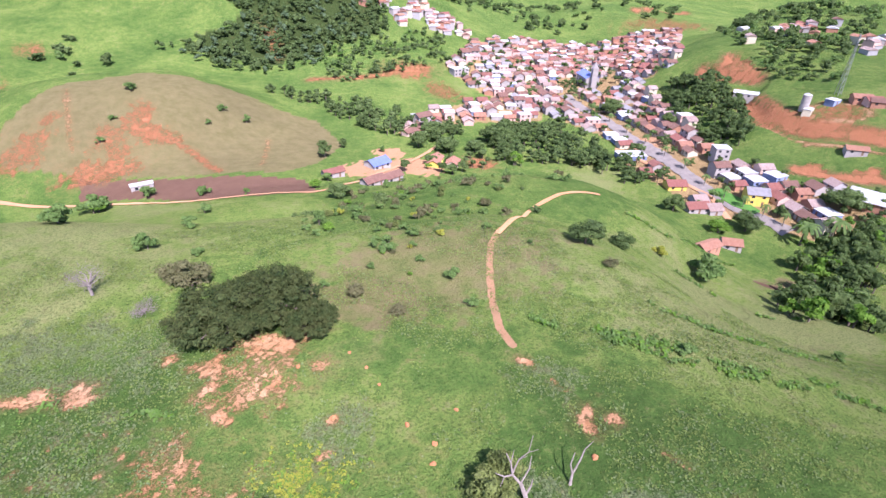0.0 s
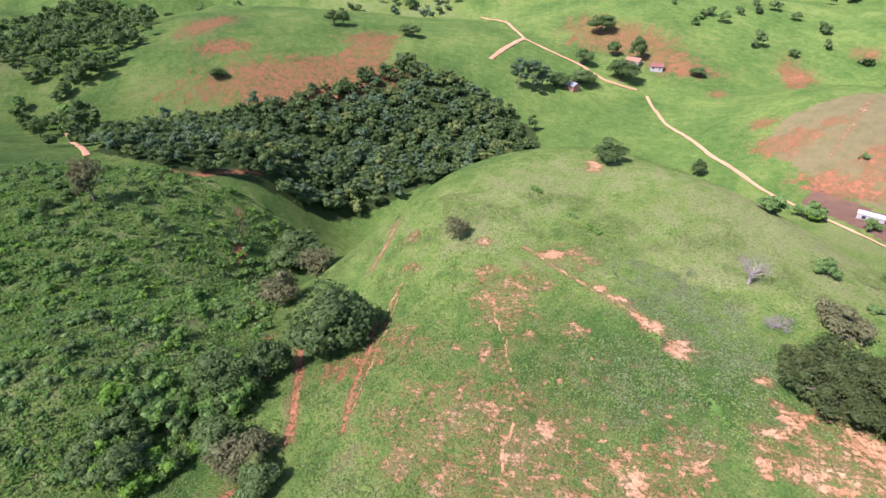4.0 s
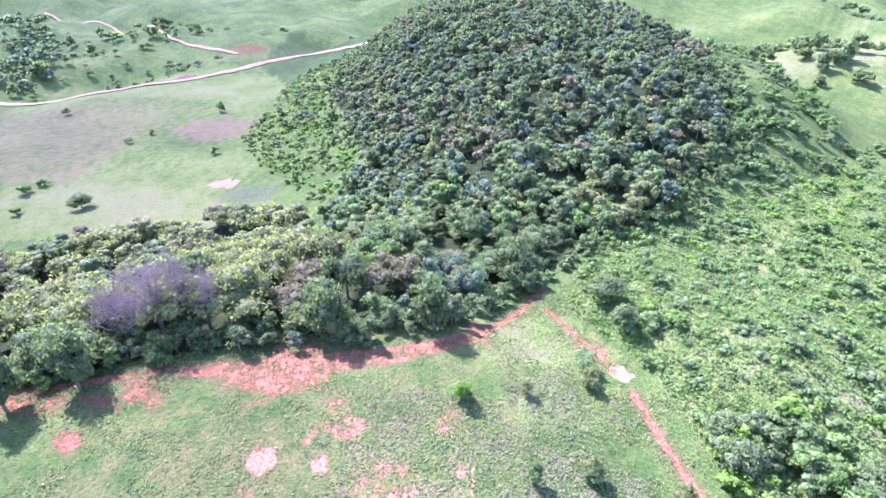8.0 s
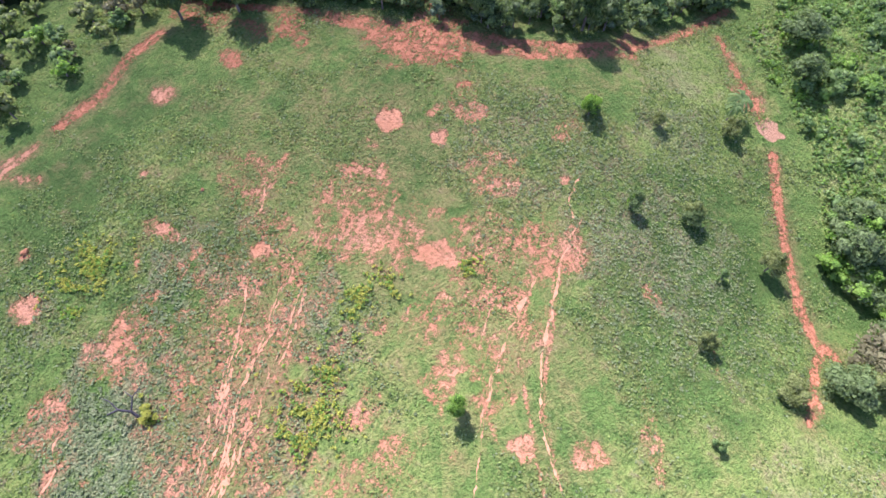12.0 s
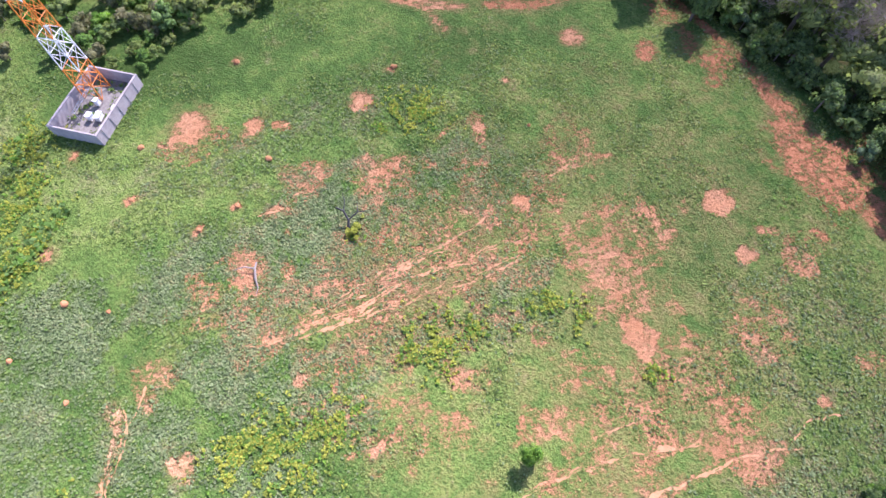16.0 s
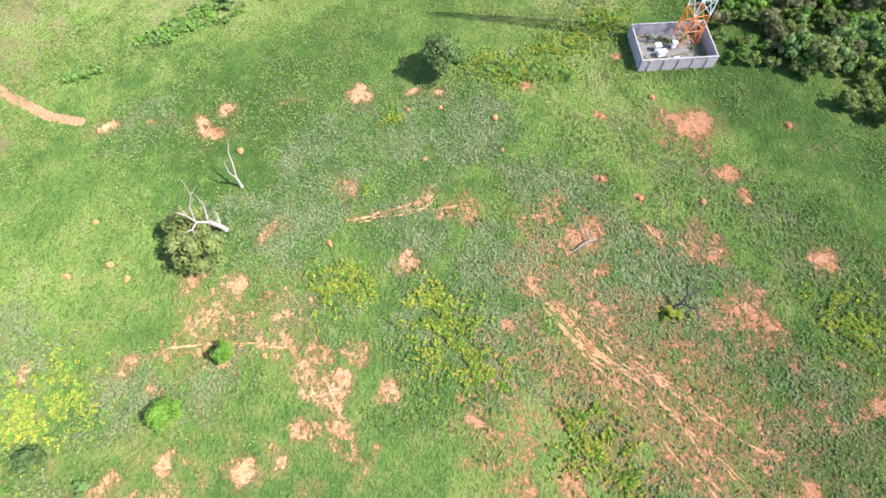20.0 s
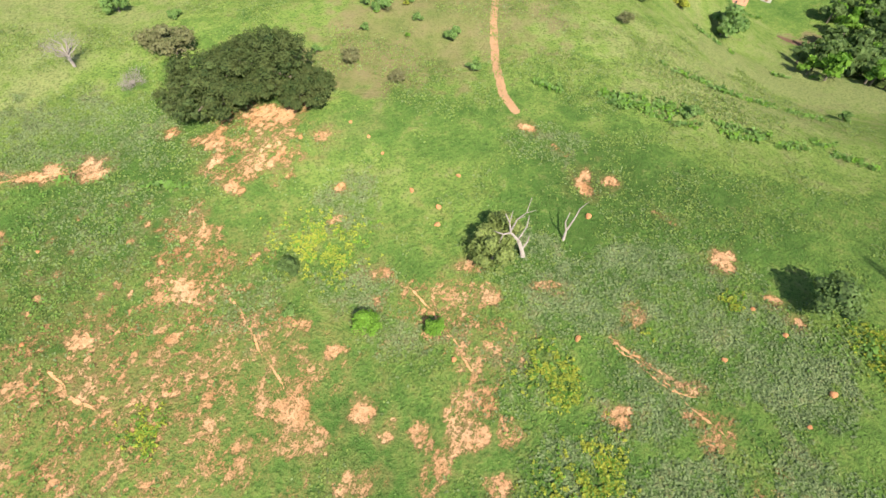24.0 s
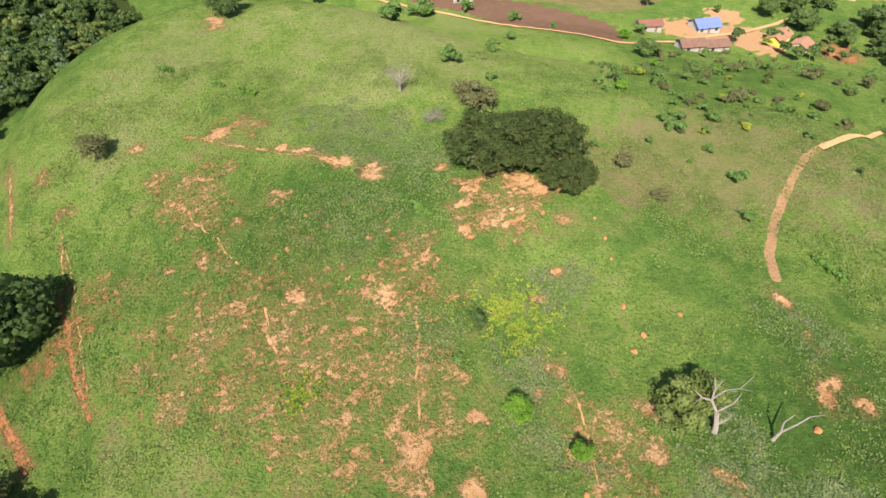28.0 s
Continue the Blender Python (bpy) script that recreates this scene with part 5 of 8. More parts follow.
def crown_shape(wide, high, lumps, count, leaf, flat=0.5, lift=0.35, inner=0.15, clump=(0.24, 0.46)):
    """Leaf sprays on many rounded clumps that together make an uneven crown; the foot of the tree is at z = 0."""
    a = rng.uniform(0, 2 * math.pi, lumps)
    q = np.sqrt(rng.uniform(0.0, 1.0, lumps))
    base = high * lift
    lr = wide * 0.5 * rng.uniform(*clump, lumps) * (1.0 if lumps > 5 else 1.35)
    rad = np.maximum(wide * 0.5 - lr * 0.8, 0) * q
    dome = np.sqrt(np.clip(1 - 0.75 * q**2, 0, 1))
    cz = base + (high - base) * (0.10 + 0.72 * dome * rng.uniform(0.35, 1.1, lumps))
    centres = np.stack([np.cos(a) * rad, np.sin(a) * rad, np.minimum(cz, high - lr * 0.4)], 1)
    pick = rng.choice(lumps, count, p=lr**2 / (lr**2).sum())
    d = rng.normal(size=(count, 3))
    d[:, 2] = np.where(d[:, 2] < -0.35, -d[:, 2], d[:, 2])
    d /= np.linalg.norm(d, axis=1, keepdims=True)
    depth = 1 - inner * rng.random(count) ** 2 * 3
    off = d * lr[pick][:, None] * depth[:, None]
    off[:, 2] *= flat + 0.15
    ways = d + rng.normal(scale=0.45, size=(count, 3))
    return leaves_at(centres[pick] + off, ways, leaf), centres, lr


def ball():
    """A unit ball of 24 quads."""
    seen, quads = {}, []
    for axis in range(3):
        for way in (-1, 1):
            for i in (-1, 0):
                for j in (-1, 0):
                    q = []
                    for a, b in ((i, j), (i + 1, j), (i + 1, j + 1), (i, j + 1)):
                        p = [0, 0, 0]
                        p[axis], p[(axis + 1) % 3], p[(axis + 2) % 3] = way, a, b
                        q.append(seen.setdefault(tuple(p), len(seen)))
                    quads.append(q if way > 0 else q[::-1])
    v = np.array(list(seen), float)
    return v / np.linalg.norm(v, axis=1, keepdims=True), np.array(quads)


BALL = ball()
STONE = (np.array([(x, y, z) for x in (-1, 1) for y in (-1, 1) for z in (-1, 1)]) * 0.62,
         np.array([(0, 1, 3, 2), (4, 6, 7, 5), (0, 4, 5, 1), (2, 3, 7, 6), (0, 2, 6, 4), (1, 5, 7, 3)]))


def with_lobes(v, f, c, lr, count, shrink=0.86, heart=0.0, form=BALL):
    """Fill the leaf sprays from within with rounded, uneven lobes of foliage, so that a crown is no sieve."""
    pieces = [(v, f)]
    order = np.argsort(-lr)[:count]
    spots = [(c[k], lr[k] * shrink) for k in order]
    if heart:
        spots.append((np.array([0, 0, c[:, 2].mean()]), heart))
    for at, r in spots:
        a = rng.uniform(0, 6.28)
        turn = np.array([(math.cos(a), math.sin(a), 0), (-math.sin(a), math.cos(a), 0), (0, 0, 1)])
        lump = form[0] @ turn * r * (1 + rng.normal(scale=0.18, size=(len(form[0]), 1)))
        pieces.append((lump * (1, 1, 0.72) + at, form[1]))
    return joined(pieces)


def tube(path, widths, sides=6):
    """A tapering limb along a path, as quads."""
    path = np.asarray(path, float)
    rings = []
    for i, c in enumerate(path):
        d = path[min(i + 1, len(path) - 1)] - path[max(i - 1, 0)]
        d = d / (np.linalg.norm(d) + 1e-9)
        u = np.cross(d, (0.3, 0.9, 0.1))
        u /= np.linalg.norm(u) + 1e-9
        v = np.cross(d, u)
        t = np.arange(sides) * 2 * math.pi / sides
        rings.append(c + widths[i] * (np.cos(t)[:, None] * u + np.sin(t)[:, None] * v))
    verts = np.concatenate(rings)
    k = np.arange(sides)
    rows = np.arange(len(path) - 1)[:, None] * sides
    return verts, np.stack([rows + k, rows + (k + 1) % sides, rows + sides + (k + 1) % sides, rows + sides + k], -1).reshape(-1, 4)


def joined(pieces):
    vs, fs, n = [], [], 0
    for v, f in pieces:
        vs.append(v)
        fs.append(f + n)
        n += len(v)
    return np.concatenate(vs), np.concatenate(fs)


def limbs(centres, high, girth, count=6):
    """A trunk and the limbs that carry the clumps."""
    fork = np.array([rng.normal() * 0.03 * high, rng.normal() * 0.03 * high, high * 0.34])
    trunk = tube([(0, 0, -0.5), fork * (0.5, 0.5, 0.5), fork], [girth * 1.25, girth, girth * 0.8], 8)
    out = []
    for c in centres[:count]:
        mid = fork * 0.5 + c * 0.5 + rng.normal(size=3) * 0.04 * high
        out.append(tube([fork - (0, 0, 0.1), mid, c], [girth * 0.55, girth * 0.34, girth * 0.12], 5))
    return trunk, joined(out)


def ground_at(x, y):
    return float(land(np.array([float(x)]), np.array([float(y)]))[0])


def part(name, mesh, parent, label=""):
    ob = new(name, mesh)
    ob.parent = parent
    return tagged(ob, label)


WORDS = {
    "dark": ("dark green broad tree with dense clumped crown", "tree"), "tree": ("mid-green leafy tree standing in rough grass", "tree"),
    "lush": ("bright green young leafy tree in the pasture", "tree"), "bush": ("low green shrub growing in the pasture", "shrub"),
    "dry": ("grey-green half-dry tree with thin leaves", "tree"), "yellow": ("shrub with yellow-green flowering leaves", "shrub"),
    "olive": ("small olive-green tree with a loose crown", "tree"), "gum": ("tall dark eucalyptus tree in a grove", "tree"), "palm": ("small palm tree with drooping fronds", "palm"),
}
STOCK = {}


def stock(kind, n):
    """Meshes of unit-wide plants, shared by all that are alike."""
    if (kind, n) not in STOCK:
        tall = {"bush": 0.68, "gum": 1.6, "lush": 0.95}.get(kind, 0.85)
        if kind == "palm":
            fronds = []
            for i in range(16):
                a, drop = i * 2.4, rng.uniform(0.05, 0.4)
                arc = np.array([(math.cos(a) * s * 0.5, math.sin(a) * s * 0.5, 0.95 + 0.14 * math.sin(s * 3) - drop * s * s) for s in (0, 0.35, 0.7, 1)])
                out = np.array([-math.sin(a), math.cos(a), 0]) * 0.055
                v = np.concatenate([arc + out, arc - out - (0, 0, 0.02)])
                fronds.append((v, np.array([[j, j + 1, j + 5, j + 4] for j in range(3)])))
            crown, stem = joined(fronds), tube([(0, 0, -0.1), (0.02, 0, 0.5), (0, 0, 0.95)], [0.05, 0.035, 0.03], 6)
            STOCK[kind, n] = (mesh_of("fronds", *crown, [LEAF[kind]]), mesh_of("trunk", *stem, [BARK]), None, 1.0)
        else:
            lumps, count, leaf = {"bush": (9, 600, 0.068), "yellow": (7, 420, 0.08), "dry": (22, 1200, 0.042), "gum": (18, 1300, 0.055)}.get(kind, (28, 2000, 0.040))
            (v, f), c, lr = crown_shape(1.0, tall, lumps, count, leaf, lift=0.0 if kind in ("bush", "yellow") else 0.1)
            trunk, limb = limbs(c, tall, 0.028)
            v, f = with_lobes(v, f, c, lr, 14, 0.76 if kind != "dry" else 0.5, 0.2, STONE)
            STOCK[kind, n] = (mesh_of("crown", v, f, [LEAF[kind], SHADED_CORE[kind]], np.arange(len(f)) >= count, soft=True), mesh_of("trunk", *trunk, [BARK], soft=True), mesh_of("branchwork", *limb, [BARK], soft=True), tall)
    return STOCK[kind, n]


def plant(kind, x, y, wide, high):
    crown, trunk, limb, tall = stock(kind, int(rng.integers(3)))
    noun = {"shrub": "shrub", "palm": "palm_tree"}.get(WORDS[kind][1], "tree")
    root = new(noun)
    k = min(max(high / tall / wide, 0.6), 1.7)
    root.matrix_world = Matrix.Translation((x, y, ground_at(x, y) - 0.05)) @ Matrix.Rotation(rng.uniform(0, 6.28), 4, "Z") @ Matrix.Diagonal((wide, wide, wide * k, 1))
    part("crown", crown, root)
    part("trunk", trunk, root)
    if limb:
        part("branchwork", limb, root)
    return tagged(root, *WORDS[kind], group="trees and shrubs of the pasture")


# ---- woods: countless trees in one sheet of crowns ----
def scatter(ring, gap, keep=1.0):
    xs, ys = [p[0] for p in ring], [p[1] for p in ring]
    gx, gy = np.meshgrid(np.arange(min(xs), max(xs), gap), np.arange(min(ys), max(ys), gap))
    gx = gx.ravel() + rng.uniform(-1.2, 1.2, gx.size) * gap + gap * wobble(gx.ravel(), gy.ravel(), gap * 6, 51)
    gy = gy.ravel() + rng.uniform(-1.2, 1.2, gy.size) * gap + gap * wobble(gx, gy.ravel(), gap * 7, 52)
    ok = inside(gx, gy, ring) & (rng.random(len(gx)) < keep)
    return gx[ok], gy[ok]


def thicket(name, label, category, ring, gap, wide, kinds, count, leaf, lumps=6, tall=0.95, keep=1.0, trunks=True, lobes=5, spare=None, lift=0.3):
    """Many plants of like sort as one object: kinds are (material, share)."""
    x, y = scatter(ring, gap, keep)
    if spare is not None:
        ok = ~spare(x, y)
        x, y = x[ok], y[ok]
    z = land(x, y)
    moulds = []
    for k in range(5):
        (v, f), c, lr = crown_shape(1.0, tall, lumps, count, leaf, lift=lift)
        moulds.append(with_lobes(v, f, c, lr, lobes, 0.64 if count > 400 else 0.80, 0.2, BALL if count > 400 else STONE))
    stem, stem_f = tube([(0, 0, -0.1), (0, 0, tall * 0.55)], [0.035, 0.02], 4)
    size = rng.uniform(*wide, len(x))
    turn = rng.uniform(0, 6.28, len(x))
    share = np.cumsum([s for _, s in kinds])
    # neighbours tend to be of one kind
    tint = np.clip(0.5 + 0.33 * wobble(x, y, 34, 11) + rng.normal(scale=0.28, size=len(x)), 0, 0.999) * share[-1]
    kind = np.searchsorted(share, tint, side="right").clip(0, len(kinds) - 1)
    vs, ids, n, core = [], [], len(moulds[0][1]), moulds[0][1]
    heart = np.r_[np.zeros(count, int), np.full(n - count, len(kinds) + 1)]
    for i in range(len(x)):
        v = moulds[i % 5][0] * size[i] * (1, 1, rng.uniform(0.8, 1.25))
        c, s = math.cos(turn[i]), math.sin(turn[i])
        if trunks:
            v = np.concatenate([v, stem * size[i]])
        vs.append(np.stack([v[:, 0] * c - v[:, 1] * s + x[i], v[:, 0] * s + v[:, 1] * c + y[i], v[:, 2] + z[i]], 1))
        ids.append(np.r_[kind[i] + heart, np.full(len(stem_f), len(kinds))] if trunks else kind[i] + heart)
    one = core
    if trunks:
        one = np.concatenate([one, stem_f + len(moulds[0][0])])
    per = len(vs[0])
    faces = (np.arange(len(x))[:, None, None] * per + one).reshape(-1, 4)
    me = mesh_of(name, np.concatenate(vs), faces, [LEAF[k] for k, _ in kinds] + [BARK] + [SHADED_CORE[k] for k, _ in kinds], np.concatenate(ids), soft=True)
    return tagged(new(name, me), label, category, kind="stuff")


WOODS = [("dark", 2), ("tree", 3), ("gum", 1.5), ("bush", 2), ("olive", 2), ("weed", 0.6), ("dry", 0.25)]
FAR_WOODS = [("dark", 3), ("gum", 3), ("tree", 4), ("olive", 1.5), ("bush", 1), ("dry", 0.3)]
thicket("forest", "dense mixed green forest on the hillside", "forest", MOUNTAIN, 4.2, (4.6, 8.0), FAR_WOODS, 70, 0.105, 8, 0.95, lift=0.05, lobes=5,
        spare=lambda x, y: np.hypot(x, y) < 150)
thicket("forest", "dense mixed green forest above the pasture's edge", "forest", MOUNTAIN, 4.6, (4.8, 9.2), WOODS, 260, 0.066, 12, 0.95, lift=0.05, lobes=9,
        spare=lambda x, y: (np.hypot(x, y) >= 150) | (np.hypot(x, y) < 112))
thicket("forest", "dense mixed green forest above the pasture's edge", "forest", MOUNTAIN, 4.6, (4.8, 9.2), WOODS, 800, 0.040, 14, 0.95, lift=0.05, lobes=8,
        spare=lambda x, y: np.hypot(x, y) >= 112)
thicket("forest", "belt of broad flat-crowned trees below the pasture", "forest", BELT, 6.2, (8.0, 13.0), [("olive", 5), ("tree", 3), ("dark", 1), ("dry", 0.6)], 320, 0.060, 16, 0.72, lift=0.34, lobes=9,
        spare=lambda x, y: np.hypot(x, y) < 112)
thicket("forest", "belt of broad flat-crowned trees below the pasture", "forest", BELT, 6.2, (8.0, 13.0), [("olive", 5), ("tree", 3), ("dark", 1), ("dry", 0.6)], 1150, 0.036, 20, 0.72, lift=0.34, lobes=8,
        spare=lambda x, y: np.hypot(x, y) >= 112)
thicket("forest_edge", "green undergrowth along the foot of the forest", "shrubs", [(14, -81), (-7, -71), (-35, -57), (-56, -54), (-84, -54), (-110, -51), (-150, -50), (-186, -60), (-200, -84), (-165, -66), (-126, -61), (-84, -60), (-56, -59), (-37, -62), (-9, -77), (12, -87)],
        2.2, (2.0, 4.2), [("bush", 3), ("dark", 1.5), ("tree", 2), ("weed", 1)], 80, 0.12, 7, 0.8, lift=0.0, trunks=False)
thicket("forest_edge", "dark young trees along the foot of the forest", "trees", [(14.6, -81.2), (2.7, -77.8), (-10.1, -71.4), (-17.5, -66.0), (-26.6, -58.8), (-31.5, -55.2), (-39.3, -52.2), (-48.8, -51.2), (-57.4, -55.0), (-72.0, -54.5), (-78.2, -59.2), (-63.0, -60.4), (-54.2, -56.8), (-44.0, -58.4), (-35.4, -62.0), (-29.8, -65.9), (-19.5, -73.5), (-11.2, -79.1), (3.0, -85.6), (16.0, -88.9)],
        2.6, (3.0, 5.4), [("dark", 3), ("tree", 3), ("gum", 1.5), ("bush", 1)], 260, 0.062, 11, 1.15, lift=0.0)
FLANK = [(-76, -155), (-77, -172), (-84, -198), (-89, -266), (-102, -298), (-128, -318), (-158, -363), (-205, -400), (-250, -400), (-235, -372), (-188, -333), (-158, -300), (-136, -244), (-116, -200), (-104, -172)]
thicket("scrub", "light green scrub on the mountain's flank", "scrub", FLANK, 3.6, (2.0, 5), [("lush", 2), ("weed", 3), ("sward", 2)], 40, 0.14, 5, 0.5, keep=0.8, trunks=False, lift=0.0, lobes=2)
thicket("scrub", "scattered small trees on the mountain's light flank", "scrub", FLANK, 7.0, (3.5, 7), [("tree", 3), ("dark", 2), ("gum", 1)], 60, 0.11, 7, 0.95, keep=0.5, trunks=False, lift=0.0)
thicket("forest", "dark dense forest strip below a bare red slope", "forest", WEST, 4.4, (5.5, 9.5), [("dark", 4), ("gum", 2), ("tree", 3), ("olive", 1)], 110, 0.095, 9, 0.95, lift=0.05, trunks=False)
thicket("forest", "belt of dark trees between pasture and town", "forest", [(115, 282), (140, 299), (175, 296), (173, 246), (173, 204), (158, 197), (145, 235), (113, 238)],
        5.6, (6, 10), [("dark", 3), ("tree", 3)], 130, 0.10, 8, 0.95, lift=0.05)
thicket("forest", "green wood on the valley side below the town", "forest", [(188, 129), (235, 129), (145, 67), (127, 69), (115, 80), (171, 109)],
        5.2, (6, 9.5), [("dark", 3), ("tree", 3), ("lush", 0.4)], 150, 0.12, 8, 0.95, lift=0.05)
thicket("forest", "dark wood on the slope behind the town", "forest", [(272, 326), (301, 310), (282, 267), (246, 216), (225, 206), (228, 231), (248, 281)],
        6.0, (7, 11), [("dark", 4), ("tree", 2)], 120, 0.11, 8, 0.95, lift=0.05)
thicket("forest", "belt of trees behind the bare hill", "forest", [(-10, 392), (40, 375), (80, 330), (110, 290), (92, 262), (62, 285), (30, 345)], 7.0, (5, 10), [("dark", 2), ("tree", 3)], 90, 0.11, 7, 0.9, lift=0.03)
# wooded mountain; dark leaf mix and floor also stand in for cloud shade
thicket("forest", "dark shaded forest on the mountain beyond", "forest", BEYOND,
        6.0, (6, 11), [("dark", 6), ("gum", 2), ("tree", 1)], 30, 0.13, 6, 0.85, lobes=3, trunks=False, lift=0.0)
thicket("scrub", "light scrub on the mountain's lower flank", "scrub", [(38, 434), (57, 482), (80, 474), (109, 494), (170, 520), (151, 444), (93, 405), (50, 400)], 6.5, (4, 8.5), [("dark", 2), ("tree", 4), ("bush", 3), ("weed", 1)], 30, 0.15, 6, 0.75, keep=0.85, lobes=3, trunks=False, lift=0.0)
thicket("forest", "dark trees filling a far side valley", "forest", [(-358, -31), (-439, -28), (-767, 13), (-712, 96), (-367, 43), (-329, 8)], 9, (7, 13), [("dark", 3), ("tree", 3)], 40, 0.18, 6, 0.9, trunks=False, lift=0.0)
thicket("forest", "trees and scrub on the slopes above the town", "forest", [(320, 299), (400, 354), (405, 323), (356, 259), (303, 220), (303, 249), (309, 277)], 7.5, (4, 9), [("dark", 2), ("tree", 4), ("bush", 3)], 50, 0.16, 6, 0.85, keep=0.75, trunks=False, lift=0.0)
thicket("forest", "dark wood in the side valley below the belt", "forest", [(53, -254), (61, -428), (50, -423), (34, -356), (19, -303), (22, -276), (39, -263)], 5.5, (5, 9.5), [("dark", 3), ("tree", 3)], 80, 0.14, 7, 0.95, trunks=False, lift=0.0)
thicket("scrub", "shrubs and small trees on the saddle beside the forest", "scrub", [(-135, -60), (-172, -73), (-473, -232), (-250, -94), (-232, -58), (-230, -35), (-194, -27), (-177, -47), (-147, -51)], 5.0, (2.5, 6.5), [("tree", 3), ("bush", 3), ("weed", 2)], 60, 0.14, 7, 0.8, keep=0.75, trunks=False, lift=0.0)
thicket("forest", "hazy wooded hill far off in the valley", "forest", [(-4, -502), (-45, -1003), (-91, -949), (-90, -739), (-48, -520), (-21, -488)], 15, (8, 16), [("dark", 3), ("gum", 3)], 34, 0.2, 6, 0.8, keep=0.75, trunks=False, lift=0.0)
thicket("shrub_belt", "mixed shrubs and small trees along the field's edge", "shrubs", [(72, -24), (66, -30), (63, -40), (56, -50), (46, -57), (30, -66), (18, -80), (50, -95), (95, -70), (100, -20), (84, -8), (76, -14)],
        3.4, (2.6, 5.2), [("olive", 4), ("bush", 2), ("dry", 3), ("lush", 1.2), ("sward", 2)], 170, 0.08, 10, 0.8, lift=0.05)
thicket("shrub_belt", "tangled green and greyish shrubs beside the walled yard", "shrubs", [(63.2, -23.4), (61.8, -26.7), (60.2, -30.6), (59.3, -36.1), (57.4, -43.1), (60, -48), (80, -46), (82, -24), (72, -19), (66, -21)],
        2.3, (2.0, 4.2), [("olive", 3), ("weed", 2), ("sward", 3), ("dry", 2), ("lush", 1)], 150, 0.085, 9, 0.7, keep=0.85, trunks=False, lift=0.0)
thicket("scrub", "tangled bright green scrub covering the gully slope", "scrub", SCRUB, 2.9, (1.4, 4.6), [("lush", 2), ("weed", 5), ("bush", 4), ("tree", 1)], 70, 0.085, 8, 0.34, keep=1.0, trunks=False, lift=0.0, lobes=2,
        spare=lambda x, y: (wobble(x, y, 22, 71) + 0.6 * wobble(x, y, 9, 72) < -1.0) | (inside(x, y, SPUR) & (rng.random(len(x)) > 0.22)))
thicket("scrub", "taller green bushes standing in the gully scrub", "scrub", SCRUB, 6.5, (2.6, 5.6), [("weed", 3), ("bush", 3), ("tree", 2)], 150, 0.10, 9, 0.62, keep=0.36, trunks=False, lift=0.0)
thicket("scrub", "scattered low scrub on the dry spur", "scrub", [(5, 95), (35, 85), (60, 110), (110, 160), (110, 215), (60, 225), (20, 190), (0, 140)], 6.5, (1.5, 4.5), [("bush", 4), ("dry", 2), ("tree", 2)], 90, 0.16, 6, 0.65, keep=0.55, trunks=False, lift=0.0)
thicket("scrub", "trees and scrub round the houses of the valley", "scrub", [(40, 225), (80, 225), (120, 230), (130, 262), (90, 262), (62, 236)], 7, (4, 8), [("tree", 3), ("dark", 2), ("lush", 1)], 110, 0.14, 6, 0.85, keep=0.7)

thicket("scrub", "leafy green young trees crowding the gully's head", "scrub", [(-62.7, -17.0), (-68.8, -14.9), (-74.5, -8.6), (-75.6, -0.5), (-84.0, 8.7), (-80.3, 16.1), (-69.7, 13.2), (-61.7, 4.8), (-55.3, -2.6), (-56.6, -11.1)], 2.7, (2.8, 5.6), [("lush", 2), ("tree", 4), ("weed", 3), ("bush", 2)], 240, 0.07, 11, 0.9, lift=0.0, trunks=False)


# ---- single trees and shrubs ----
plant("dark", 4.4, -74.4, 7.5, 12.0)
plant("dark", 12.9, -76.4, 7.5, 12.0)
plant("dark", -42.5, -53.0, 7.5, 12.0)
plant("dark", -27.8, -60.9, 7.5, 12.0)
plant("bush", 6.8, 113.6, 4.3, 4.2)
plant("bush", -49.4, 127.2, 7.6, 4.7)
plant("bush", -69.8, 212.2, 12.6, 7.8)
plant("bush", -25.1, 168.5, 4.9, 3.1)
plant("bush", -21.8, 119.5, 4.9, 3.1)
plant("bush", -27.7, 105.4, 5.1, 4.5)
plant("bush", -17.6, 99.0, 3.0, 1.9)
plant("tree", 21.7, 256.6, 8.1, 9.3)
plant("tree", 33.4, 274.0, 4.9, 5.7)
plant("bush", 52.6, 266.5, 4.6, 4.0)
plant("bush", -13.7, 296.6, 4.9, 5.4)
plant("bush", -24.9, 302.1, 5.9, 4.4)
plant("bush", -31.7, 287.0, 3.8, 3.4)
plant("bush", -66.4, 304.9, 8.1, 5.0)
plant("bush", -75.9, 266.3, 4.6, 2.8)
plant("bush", -71.7, 280.8, 4.4, 2.7)
plant("bush", -51.8, 218.8, 7.7, 5.4)
plant("bush", -30.3, 214.2, 6.2, 4.6)
plant("bush", -13.6, 199.1, 3.5, 3.0)
plant("lush", 12.1, 200.4, 6.0, 3.7)
plant("bush", 18.8, 218.7, 6.5, 4.6)
plant("tree", 18.6, 177.1, 10.1, 6.3)
plant("tree", 25.9, 135.2, 4.9, 3.9)
plant("dry", 9.7, 78.3, 4.1, 2.5)
plant("dry", 15.6, 70.6, 3.4, 2.1)
plant("bush", 28.5, 80.4, 3.8, 2.3)
plant("bush", 28.6, 70.5, 3.0, 1.9)
plant("bush", 4.4, 81.8, 2.3, 1.7)
plant("yellow", 23.4, 92.4, 1.6, 1.4)
plant("bush", 21.1, 108.2, 2.9, 1.9)
plant("bush", 42.1, 97.0, 2.8, 1.7)
plant("bush", 5.4, 105.7, 2.8, 1.7)
plant("dark", 62.9, 88.8, 9.5, 5.9)
